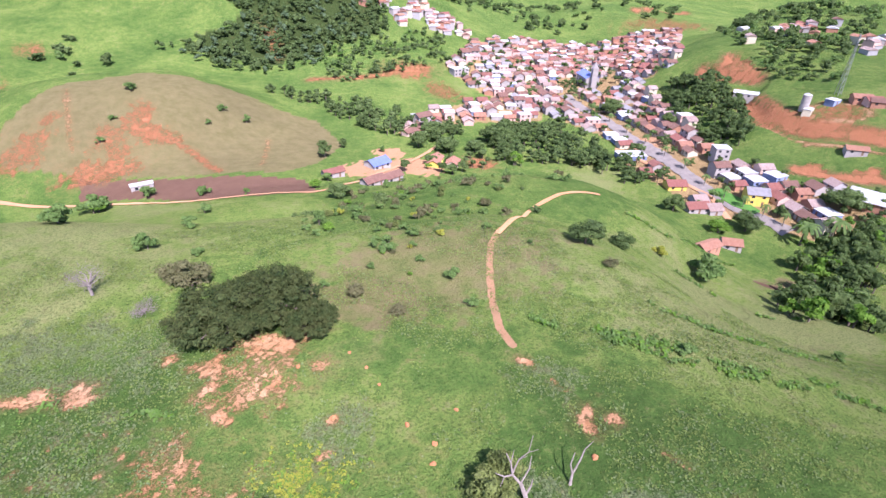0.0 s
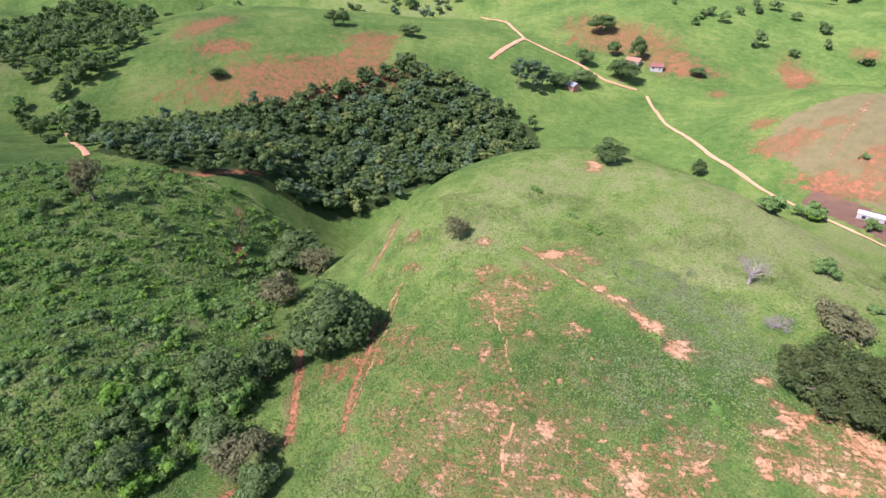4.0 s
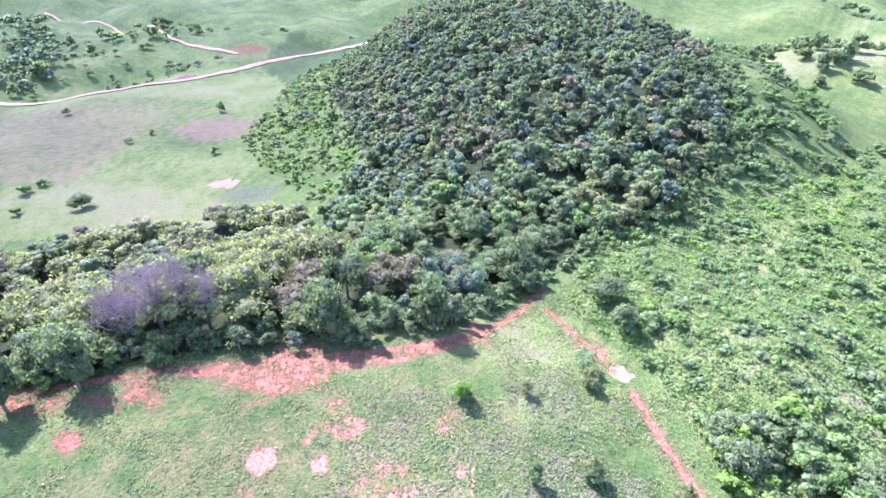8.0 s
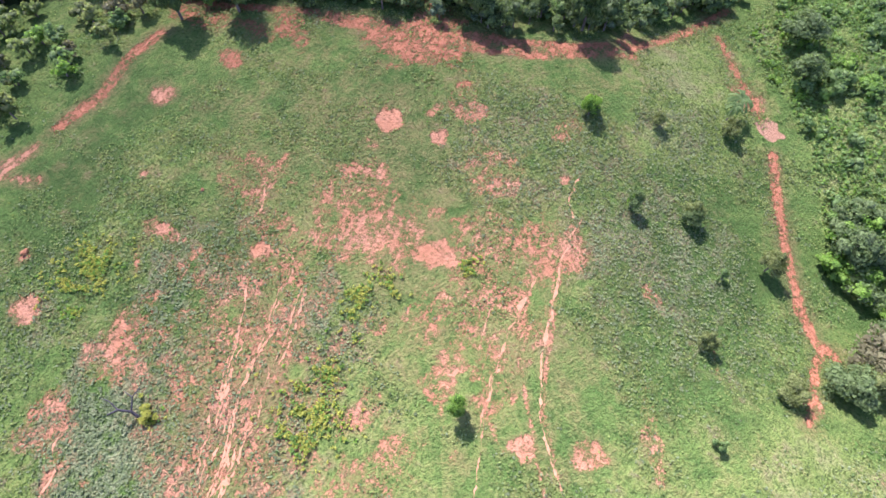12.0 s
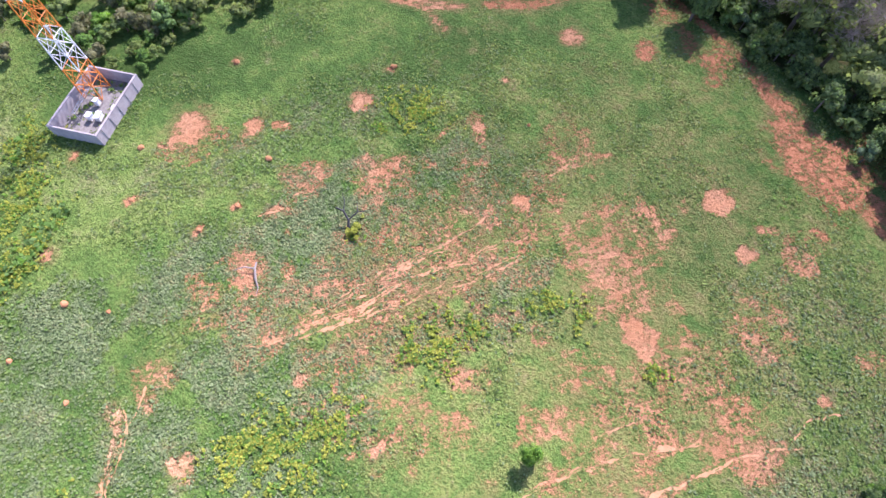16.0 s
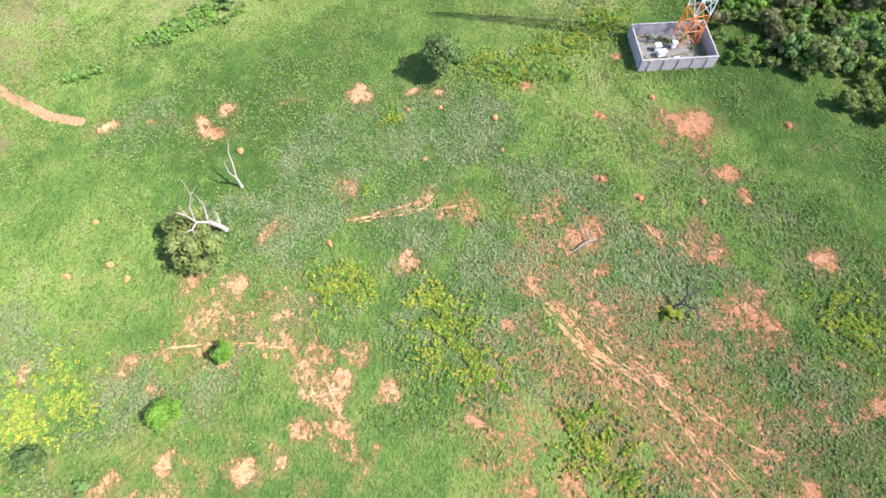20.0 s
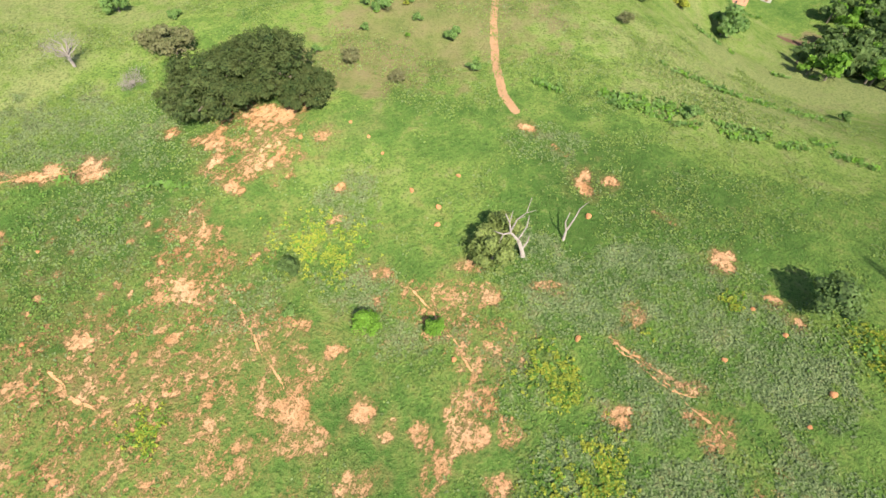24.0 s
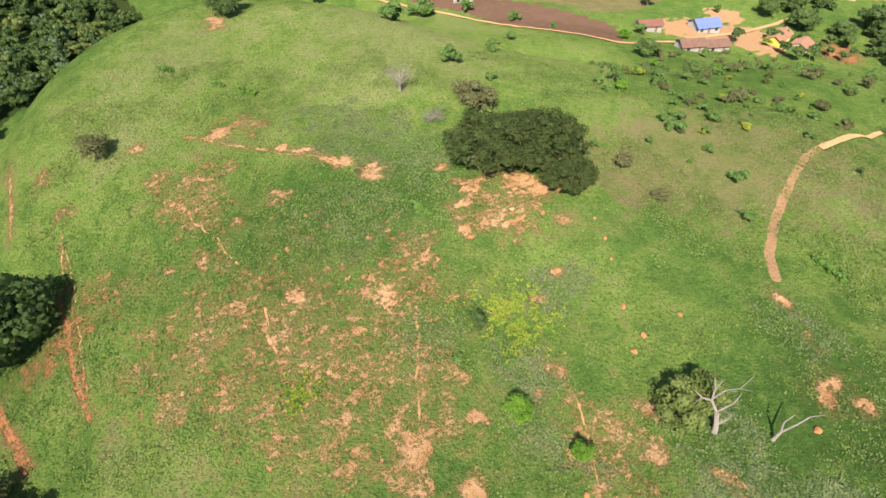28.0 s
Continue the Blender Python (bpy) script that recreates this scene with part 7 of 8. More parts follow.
def church(x, y, turn):
    root = new("church")
    made("nave", walls_gabled(22, 11, 8, 3), WALLS["white"], root)
    made("roof", gable(22, 11, 8, 3), ROOFS["blue"], root, "blue-grey sheet roof")
    tower = made("bell_tower", box(4.5, 4.5, 17, 12.2, 0, -1), WALLS["white"], root)
    bm = bmesh.new()
    bmesh.ops.create_cone(bm, cap_ends=True, segments=4, radius1=3.4, radius2=0.05, depth=5, matrix=Matrix.Translation((12.2, 0, 18.5)) @ Matrix.Rotation(radians(45), 4, "Z"))
    made("spire", bm, WALLS["white"], tower)
    for i in range(4):
        made("window", box(1.2, 11.2, 2.6, -8 + i * 5, 0, 3), GLASS_DARK, root)
    settle(root, x, y, turn)
    return tagged(root, "white plastered church with bell tower and pointed spire", "church")


church(252, 392, -100)

# ---- the mast compound on the hill ----
BLOCKS = plain("grey_block_wall", (0.33, 0.285, 0.29), (0.46, 0.41, 0.415), 1.2, 0.9, 0.4)
GRAVEL = plain("pale_gravel", (0.17, 0.155, 0.15), (0.29, 0.265, 0.255), 2.5, 0.95, 0.8)
CABINET = plain("white_cabinet_paint", (0.70, 0.70, 0.72), (0.80, 0.80, 0.81), 1.0, 0.5, 0.05)
ORANGE = plain("orange_mast_paint", (0.72, 0.220, 0.035), (0.80, 0.300, 0.060), 2.0, 0.5, 0.05)
WHITE = plain("white_mast_paint", (0.72, 0.71, 0.72), (0.82, 0.81, 0.82), 2.0, 0.5, 0.05)
STEEL = plain("galvanised_steel", (0.42, 0.42, 0.44), (0.56, 0.56, 0.58), 2.0, 0.4, 0.05, 0.7)
CX, CY, CTURN = 63.8, -15.4, 109.5
BASE = ground_at(CX, CY)


def in_yard(ob, x, y, z=0.0, turn=0.0):
    ob.matrix_world = Matrix.Translation((CX, CY, BASE)) @ Matrix.Rotation(radians(CTURN), 4, "Z") @ pose(x, y, z, 0, 0, turn)
    return ob


yard = new("walled_yard")
for w, d, x, y in ((10.5, 0.2, 0, 3.35), (10.5, 0.2, 0, -3.35), (0.2, 6.5, 5.15, 0), (0.2, 6.5, -5.15, 0)):
    wl = made("wall", box(w, d, 2.5, x, y, -0.6), BLOCKS, yard)
    made("coping", box(w + (0.06 if w > 1 else 0), d + (0.06 if d > 1 else 0.06), 0.08, x, y, 1.904), BLOCKS, wl)
made("floor", box(10.2, 6.4, 0.5, 0, 0, -0.42), GRAVEL, yard, "pale gravel floor")
for x in np.arange(-4.0, 4.1, 2.0):
    for y in (3.46, -3.46):
        made("pier", box(0.3, 0.12, 2.3, x, y, -0.5), BLOCKS, yard)
in_yard(tagged(yard, "grey concrete block wall round a gravel yard", "wall"), 0, 0)


def cabinet(w, d, h, x, y, turn=0):
    root = new("equipment_cabinet")
    made("body", box(w, d, h, 0, 0, 0.15, 0.02), CABINET, root)
    made("plinth", box(w + 0.2, d + 0.2, 0.17, 0, 0, 0), GRAVEL, root)
    made("door", box(w * 0.86, 0.04, h * 0.84, 0, -d / 2 - 0.012, 0.22), CABINET, root)
    made("cap", box(w + 0.1, d + 0.12, 0.06, 0, 0, h + 0.154), CABINET, root)
    return in_yard(tagged(root, "white metal equipment cabinet on a concrete plinth", "cabinet", "cabinets of the mast yard"), x, y, 0.08, turn)


cabinet(0.75, 0.6, 0.8, 1.8, -0.2)
cabinet(1.1, 0.6, 0.7, 1.5, 0.9, 8)
cabinet(0.6, 0.5, 0.9, -0.6, -0.5, 3)
cabinet(0.7, 0.5, 0.6, -0.2, 2.3, 10)
tray = new("cable_tray")
for k in range(2):
    made("rail", box(4.2, 0.05, 0.07, 0, 0.2 * (2 * k - 1), 1.5), STEEL, tray)
for k in range(12):
    made("rung", box(0.04, 0.4, 0.03, -2.0 + k * 0.36, 0, 1.51), STEEL, tray)
for k in (-1.9, 1.9):
    made("post", box(0.07, 0.07, 1.5, k, 0, 0), STEEL, tray)
in_yard(tagged(tray, "galvanised cable tray on posts beside the mast", "cable tray"), 0.4, -1.7, 0.08, 4)

# lattice mast in bands of orange and white
ROD = bpy.data.meshes.new("rod")
_bm = bmesh.new()
bmesh.ops.create_cone(_bm, cap_ends=True, segments=6, radius1=0.5, radius2=0.5, depth=1.0)
_bm.to_mesh(ROD)
_bm.free()
RODS = {}
for key, mt in (("orange", ORANGE), ("white", WHITE)):
    RODS[key] = ROD.copy()
    RODS[key].materials.append(mt)
mast = new("lattice_mast")


def member(name, a, b, thick, key):
    a, b = Vector(a), Vector(b)
    ob = new(name, RODS[key])
    ob.parent = mast
    ob.matrix_local = Matrix.Translation((a + b) / 2) @ (b - a).to_track_quat("Z", "Y").to_matrix().to_4x4() @ Matrix.Diagonal((thick, thick, (b - a).length, 1))


LEVELS = 16
for n in range(LEVELS):
    key = "orange" if (n // 2) % 2 == 0 else "white"
    z0, z1 = n * 2.5, (n + 1) * 2.5
    h0, h1 = 1.25 - 0.055 * n, 1.25 - 0.055 * (n + 1)
    q0 = [(sx * h0, sy * h0, z0) for sx, sy in ((-1, -1), (1, -1), (1, 1), (-1, 1))]
    q1 = [(sx * h1, sy * h1, z1) for sx, sy in ((-1, -1), (1, -1), (1, 1), (-1, 1))]
    for i in range(4):
        j = (i + 1) % 4
        member("leg", q0[i], q1[i], 0.17, key)
        member("strut", q1[i], q1[j], 0.09, key)
        member("brace", q0[i], q1[j], 0.08, key)
        member("brace", q0[j], q1[i], 0.08, key)
tagged(mast, "orange and white steel lattice mast", "mast")
in_yard(mast, -2.6, -1.9, 0.08, 6)

# lamp on a leaning pole beside the yard
lamp = new("yard_lamp")
made("pole", box(0.09, 0.09, 6.0, 0, 0, -0.3), STEEL, lamp)
made("arm", box(0.7, 0.05, 0.05, 0.35, 0, 5.62), STEEL, lamp)
made("lamp_head", box(0.55, 0.3, 0.14, 0.8, 0, 5.58, 0.03), CABINET, lamp)
settle(tagged(lamp, "white floodlight on a thin grey pole", "lamp"), 67.5, -1.2, 120)


# ---- dead wood ----
def dead_tree(x, y, forks, mat, label, name="dead_tree", sink=0.3):
    """forks: limbs as paths of (x, y, z, width)."""
    root = new(name)
    for i, path in enumerate(forks):
        pts = [p[:3] for p in path]
        v, f = tube(pts, [p[3] for p in path], 7 if i == 0 else 5)
        ob = part("trunk" if i == 0 else "branch", mesh_of("limb", v, f, [mat], soft=True), root)
    root.matrix_world = Matrix.Translation((x, y, ground_at(x, y) - sink))
    return tagged(root, label, "dead tree")


dead_tree(21.2, 32.0, [
    [(0, 0, 0, 0.34), (-0.3, 0.3, 1.6, 0.27), (-0.7, 0.9, 3.0, 0.22)], [(-0.3, 0.3, 1.5, 0.15), (0.5, 0.6, 2.6, 0.10), (0.7, 0.8, 3.3, 0.05)],
    [(-0.7, 0.9, 2.9, 0.18), (-1.5, 1.5, 4.0, 0.14), (-1.6, 2.0, 5.4, 0.10), (-2.1, 2.4, 6.8, 0.05)], [(-1.5, 1.5, 4.0, 0.12), (-2.6, 1.3, 4.4, 0.08), (-3.6, 1.6, 5.0, 0.04)],
    [(-2.6, 1.3, 4.4, 0.07), (-3.4, 0.5, 4.1, 0.03)], [(-1.5, 1.6, 4.2, 0.11), (-0.4, 2.4, 5.1, 0.08), (0.8, 2.6, 5.6, 0.05), (1.6, 3.4, 7.2, 0.03)],
    [(-0.4, 2.4, 5.1, 0.06), (0.3, 1.9, 6.0, 0.03)], [(-1.6, 2.0, 5.4, 0.07), (-1.0, 2.7, 6.6, 0.03)], [(0.8, 2.6, 5.6, 0.05), (1.9, 2.4, 5.9, 0.02)],
    [(-0.7, 0.9, 3.0, 0.10), (0.6, 1.6, 4.2, 0.07), (1.0, 2.2, 5.4, 0.04)]], BLEACHED, "bleached dead tree with bare branches over a shrub")
dead_tree(27.0, 32.8, [
    [(0, 0, 0, 0.22), (0.1, 0.1, 1.2, 0.17), (0.2, 0.2, 2.0, 0.14)], [(0.2, 0.2, 1.9, 0.12), (0.0, 0.6, 3.2, 0.09), (0.5, 0.9, 4.6, 0.04)],
    [(0.2, 0.2, 1.9, 0.13), (1.1, 0.5, 3.6, 0.10), (1.8, 0.9, 4.8, 0.07), (3.0, 1.2, 5.3, 0.03)]], BLEACHED, "small bleached forked dead tree in the grass")
dead_tree(29.8, -8.0, [
    [(0, 0, 0.35, 0.13), (0.8, -0.9, 0.7, 0.12), (1.2, -1.6, 0.6, 0.09)], [(0.8, -0.9, 0.7, 0.09), (2.0, -0.4, 0.6, 0.07), (2.8, 0.5, 0.4, 0.04)],
    [(0, 0, 0.35, 0.10), (-0.9, 0.6, 0.4, 0.06), (-1.3, 1.4, 0.35, 0.03)]], BLEACHED, "white fallen branch lying on bare earth", "fallen_branch", 0.1)
dead_tree(25.2, -18.8, [
    [(0, 0, 0.1, 0.17), (0.3, -0.7, 1.0, 0.14), (1.1, -1.0, 1.9, 0.12), (1.9, -0.7, 2.4, 0.08)], [(0.3, -0.7, 1.0, 0.10), (-0.2, -1.9, 1.6, 0.07), (-1.2, -2.4, 2.0, 0.04)],
    [(1.1, -1.0, 1.9, 0.08), (1.6, -2.0, 2.4, 0.05), (2.4, -2.6, 2.5, 0.03)], [(-0.2, -1.9, 1.6, 0.06), (0.5, -2.8, 1.8, 0.03)]], CHARRED, "dark crooked dead branch standing over weeds", "dead_branch", 0.1)


def twiggy(x, y, wide, high, mat, leaf, label, name="bare_tree", many=1300, girth=0.022):
    """A tree with fine bare twigs and hardly a leaf."""
    root = new(name)
    (v, f), c, lr = crown_shape(wide, high, 18, 10, 0.1, lift=0.3)
    trunk, limb = limbs(c, high, wide * girth, 18)
    part("trunk", mesh_of("trunk", *trunk, [mat], soft=True), root)
    part("branchwork", mesh_of("branchwork", *limb, [mat], soft=True), root)
    fine = []
    for i in range(many):
        a = c[i % len(c)] + rng.normal(size=3) * wide * 0.06
        b = a + (rng.normal(size=3) + (0, 0, 0.6)) * wide * 0.075
        fine.append(tube([a, b], [wide * 0.0032, wide * 0.0014], 3))
    tagged(part("twig_tangle", mesh_of("twig_tangle", *joined(fine), [leaf]), root), kind="stuff")
    root.matrix_world = Matrix.Translation((x, y, ground_at(x, y) - 0.1))
    return tagged(root, label, "tree")


twiggy(-33.4, 87.9, 6.8, 6.2, BLEACHED, BLEACHED, "leafless grey tree beside the broad tree", many=260, girth=0.034)
for bx, by, bw in ((-8.6, -80.4, 14), (-14.6, -77.4, 11), (-2.6, -82.4, 10)):
    twiggy(bx, by, bw, bw * 1.05, BARK, LEAF["mauve"], "leafless mauve-grey tree at the forest's edge")
twiggy(-24.6, 81.2, 5.4, 1.8, BLEACHED, BLEACHED, "heap of pale dead brushwood on the ground", "brushwood", many=420, girth=0.02)

# the broad old trees on the slope
def old_tree(x, y, wide, high):
    root = new("tree")
    (v, f), c, lr = crown_shape(wide, high, 130, 13000, 0.27, lift=0.12, flat=0.6, inner=0.3, clump=(0.08, 0.22))
    trunk, limb = limbs(c, high, wide * 0.03, 16)
    v, f = with_lobes(v, f, c, lr, 110, 0.52, wide * 0.12)
    part("crown", mesh_of("crown", v, f, [LEAF["old"], SHADED_CORE["old"]], np.arange(len(f)) >= 13000, soft=True), root)
    part("trunk", mesh_of("trunk", *trunk, [BARK], soft=True), root)
    part("branchwork", mesh_of("branchwork", *limb, [BARK], soft=True), root)
    root.matrix_world = Matrix.Translation((x, y, ground_at(x, y)))
    return tagged(root, "broad old tree with dense dark green crown", "tree", "broad trees on the slope")


old_tree(-11.8, 72.6, 18, 7.5)
old_tree(-3.6, 75.0, 16.5, 8.0)
old_tree(1.2, 69.0, 9.5, 5.0)
plant("dry", -17.6, 86.5, 8.0, 5.5)

# palms down the avenue
for (ax, ay), (bx, by) in zip(AVENUE, AVENUE[1:]):
    for s in (0.25, 0.75):
        plant("palm", ax + (bx - ax) * s + 1.5, ay + (by - ay) * s, 4.5, 6)


# ---- roads and tracks ----
DIRT = plain("packed_dirt", (0.47, 0.245, 0.135), (0.56, 0.325, 0.195), 0.05, 0.95, 0.15)
EARTH = plain("trodden_earth", (0.430, 0.215, 0.105), (0.560, 0.325, 0.180), 1.3, 0.95, 0.5)
ASPHALT = plain("worn_street", (0.20, 0.175, 0.17), (0.30, 0.265, 0.25), 0.4, 0.9, 0.3)


def track(points, width, mat=DIRT, name="dirt_track", label="pale packed dirt track across the land", lift=None):
    """A ribbon laid on the land, with slightly uneven edges."""
    line = [np.array(points[0], float)]
    for a, b in zip(points, points[1:]):
        a, b = np.array(a, float), np.array(b, float)
        n = max(1, int(np.linalg.norm(b - a) / 1.5))
        line += [a + (b - a) * (i + 1) / n for i in range(n)]
    line = np.array(line)
    for _ in range(8):
        line[1:-1] = line[1:-1] * 0.5 + (line[:-2] + line[2:]) * 0.25
    d = np.gradient(line, axis=0)
    d /= np.linalg.norm(d, axis=1, keepdims=True) + 1e-9
    side = np.stack([-d[:, 1], d[:, 0]], 1)
    rows = []
    for s in (-0.5, -0.2, 0.2, 0.5):
        w = width * (1 + 0.20 * wobble(line[:, 0] + 40 * s, line[:, 1], 11, 81) + 0.08 * wobble(line[:, 0], line[:, 1] + 30 * s, 4, 82))
        p = line + side * (s * w)[:, None]
        r = np.hypot(p[:, 0], p[:, 1])
        up = 0.12 + r * 0.0018
        rows.append(np.column_stack([p, land(p[:, 0], p[:, 1]) + up * (1 if abs(s) < 0.3 else 0.6)]))
    v = np.concatenate(rows)
    n = len(line)
    k = np.arange(n - 1)
    f = np.concatenate([np.stack([k + j * n, k + 1 + j * n, k + 1 + (j + 1) * n, k + (j + 1) * n], 1) for j in range(3)])
    return tagged(new(name, mesh_of(name, v, f[:, ::-1], [mat], soft=True)), label, "road", kind="structure")


track([(-287.9, -10.8), (-257.4, -8.6), (-209.7, -4.5)], 2.1)
track([(-274.4, 221.3), (-286.8, 243.8), (-306.3, 277.9), (-363.4, 310.5), (-405.2, 315.2)], 2.8)
track([(-306.3, 277.9), (-283.5, 280.3), (-261.6, 287.7), (-234.1, 287.1), (-216.9, 297.4)], 2.7)
track([(-207.7, 296.3), (-175.2, 271.7), (-128.5, 245.9), (-91.8, 228.9), (-60.7, 216.5), (-20.2, 196.9), (13.1, 190.1), (39.0, 224.6), (68.3, 253.1), (92.1, 277.4)], 1.9)
track([(43.5, 93.7), (63.4, 116.6), (72.0, 122.1), (80.1, 125.8), (86.6, 126.8), (91.4, 126.0)], 1.2, EARTH)
track([(184.8, 247.3), (187.6, 227.3), (187.4, 201.2), (193.0, 181.6), (183.3, 158.1)], 2.8)
track([(-1.6, -486.3), (-49.7, -453.8), (-105.3, -446.3), (-177.3, -458.2), (-228.8, -466.0), (-250.9, -404.0), (-250.6, -353.8)], 6.0)
track([(-91.3, -948.8), (-139.9, -793.1), (-148.9, -587.1), (-175.1, -486.9)], 3.5)
track(AVENUE, 9, ASPHALT, "avenue", "worn grey street through the town")




def cattle_path(points):
    """A narrow line trodden bare by cattle, its width coming and going."""
    line = [np.array(points[0], float)]
    for a, b in zip(points, points[1:]):
        a, b = np.array(a), np.array(b)
        n = max(1, int(np.linalg.norm(b - a) / 0.22))
        line += [a + (b - a) * (i + 1) / n for i in range(n)]
    line = np.array(line)
    for _ in range(12):
        line[1:-1] = line[1:-1] * 0.5 + (line[:-2] + line[2:]) * 0.25
    line += 0.22 * np.stack([wobble(line[:, 0], line[:, 1], 3.4, 15), wobble(line[:, 0], line[:, 1], 2.6, 16)], 1)
    d = np.gradient(line, axis=0)
    d /= np.linalg.norm(d, axis=1, keepdims=True) + 1e-9
    side = np.stack([-d[:, 1], d[:, 0]], 1)
    n = len(line)
    w = 0.05 + 0.10 * wobble(line[:, 0], line[:, 1], 1.7, 18)[:, None] + 0.06 * rng.normal(size=(n, 2))
    w = np.clip(w, 0.005, 0.5) * np.minimum(1, np.minimum(np.arange(n), np.arange(n)[::-1]) / 4.0)[:, None]
    rows = [line + side * w[:, :1], line - side * w[:, 1:]]
    v = np.concatenate([np.column_stack([p, land(p[:, 0], p[:, 1]) + 0.035]) for p in rows])
    k = np.arange(n - 1)
    me = mesh_of("cattle_path", v, np.stack([k + n, k + n + 1, k + 1, k], 1), [EARTH], soft=True)
    return tagged(new("cattle_path", me), "narrow trodden line of bare orange earth", "path", kind="structure")


cattle_path([(17.7, -17.7), (15.9, -21.4), (13.9, -24.8), (12.1, -29.1)])
cattle_path([(17.5, -16.5), (16.2, -19.1), (14.9, -21.8), (13.0, -23.9)])
cattle_path([(21.7, -8.4), (20.2, -10.7), (18.5, -13.1), (17.0, -15.8)])
cattle_path([(20.9, -8.1), (18.5, -11.4), (16.0, -14.7), (13.2, -17.9)])
cattle_path([(22.7, -3.8), (20.0, -7.4), (17.5, -11.4), (14.3, -15.0)])
cattle_path([(21.0, -5.7), (18.6, -9.3), (15.7, -12.6), (13.1, -16.5)])
cattle_path([(25.3, -1.7), (22.8, -4.8), (21.0, -7.8), (18.4, -10.8), (17.4, -12.9), (16.4, -15.6), (14.5, -18.5), (12.6, -21.3), (10.3, -23.5)])
cattle_path([(22.7, -6.1), (21.4, -9.7), (19.8, -12.4), (18.1, -15.4), (16.8, -18.1)])
cattle_path([(11.4, -18.6), (9.3, -21.0), (7.5, -23.9), (5.9, -27.0)])
cattle_path([(10.4, -24.5), (8.5, -27.4), (6.7, -29.8), (7.2, -32.5)])
cattle_path([(17.8, -16.4), (15.9, -20.6), (13.8, -24.9), (11.9, -29.6)])
cattle_path([(13.2, -16.6), (11.7, -19.8)])
cattle_path([(32.0, 0.1), (32.5, -1.9), (33.1, -3.7), (34.0, -5.1)])
cattle_path([(35.1, -14.1), (33.3, -16.6), (33.4, -18.8), (32.1, -20.9)])
cattle_path([(9.0, -36.9), (8.1, -39.4), (6.9, -42.2)])
cattle_path([(27.3, 16.5), (28.9, 13.4), (29.9, 11.0), (31.3, 7.9), (32.1, 5.0)])
cattle_path([(-5.9, -5.6), (-7.9, -8.1), (-10.7, -11.6), (-14.0, -15.0), (-18.6, -18.6)])
cattle_path([(-16.1, -11.6), (-19.2, -15.4), (-22.3, -19.8), (-25.3, -22.7)])
cattle_path([(-25.7, -23.6), (-26.8, -26.9), (-30.2, -29.7)])
cattle_path([(26.0, 18.5), (27.8, 14.5), (29.4, 11.1), (31.8, 9.9)])
cattle_path([(31.8, 0.1), (32.6, -2.8), (34.1, -4.9)])
cattle_path([(6.3, 31.4), (8.1, 28.0), (9.0, 23.9)])
cattle_path([(24.1, -2.5), (22.4, -5.2), (20.4, -8.1), (18.0, -10.6), (17.3, -14.0)])
cattle_path([(6.1, -27.3), (8.7, -23.3), (11.5, -19.2)])
cattle_path([(7.1, -29.9), (10.6, -24.7), (13.7, -20.0), (16.6, -15.6), (19.4, -9.5)])
cattle_path([(13.5, -25.9), (15.8, -21.4), (18.5, -16.4), (21.5, -10.3)])
cattle_path([(-27.6, -24.6), (-21.9, -19.4), (-18.1, -14.0), (-15.0, -9.8), (-12.2, -4.7), (-11.6, -0.9), (-11.0, 2.7)])
cattle_path([(-18.4, -19.0), (-16.1, -16.2), (-13.9, -14.5)])
cattle_path([(-10.8, -11.3), (-7.6, -7.6), (-5.4, -3.8), (-3.2, -0.3)])
cattle_path([(-12.2, -17.6), (-9.3, -13.2)])
cattle_path([(6.0, 32.8), (6.9, 30.1), (8.8, 26.2), (9.5, 22.4), (9.7, 19.0)])
cattle_path([(-14.5, 39.5), (-13.0, 34.4), (-10.6, 27.3), (-8.9, 22.3)])
cattle_path([(-34.1, 34.4), (-31.5, 31.0), (-28.4, 27.7)])
cattle_path([(26.4, 18.9), (28.0, 15.5), (29.8, 12.7)])
cattle_path([(-15.9, 49.6), (-16.4, 46.1)])
cattle_path([(-42.6, 64.6), (-38.5, 64.5), (-33.2, 63.8), (-30.0, 64.6)])
cattle_path([(-66.7, 64.7), (-56.9, 63.8), (-47.1, 63.1), (-39.7, 64.8), (-32.4, 64.0)])
cattle_path([(-53.8, 47.0), (-46.4, 43.4), (-40.8, 39.8)])
cattle_path([(-76.6, 42.6), (-73.3, 37.5), (-70.4, 34.7)])
cattle_path([(-34.0, 34.6), (-31.1, 30.3), (-28.2, 27.3)])
cattle_path([(-50.9, 19.5), (-60.2, 27.7), (-74.8, 40.6)])


# ---- weeds and tufts of the near pasture ----
def cover_at(layer, x, y):
    r = np.hypot(x, y)
    ring = np.clip(np.searchsorted(radii, r) - 1, 0, len(radii) - 2)
    deg = np.degrees(np.arctan2(-x, y))
    deg = np.where(deg < -65, deg + 360, deg)
    col = np.clip(np.searchsorted(np.degrees(ang), deg) - 1, 0, AZ - 1)
    return layer[ring * AZ + col]


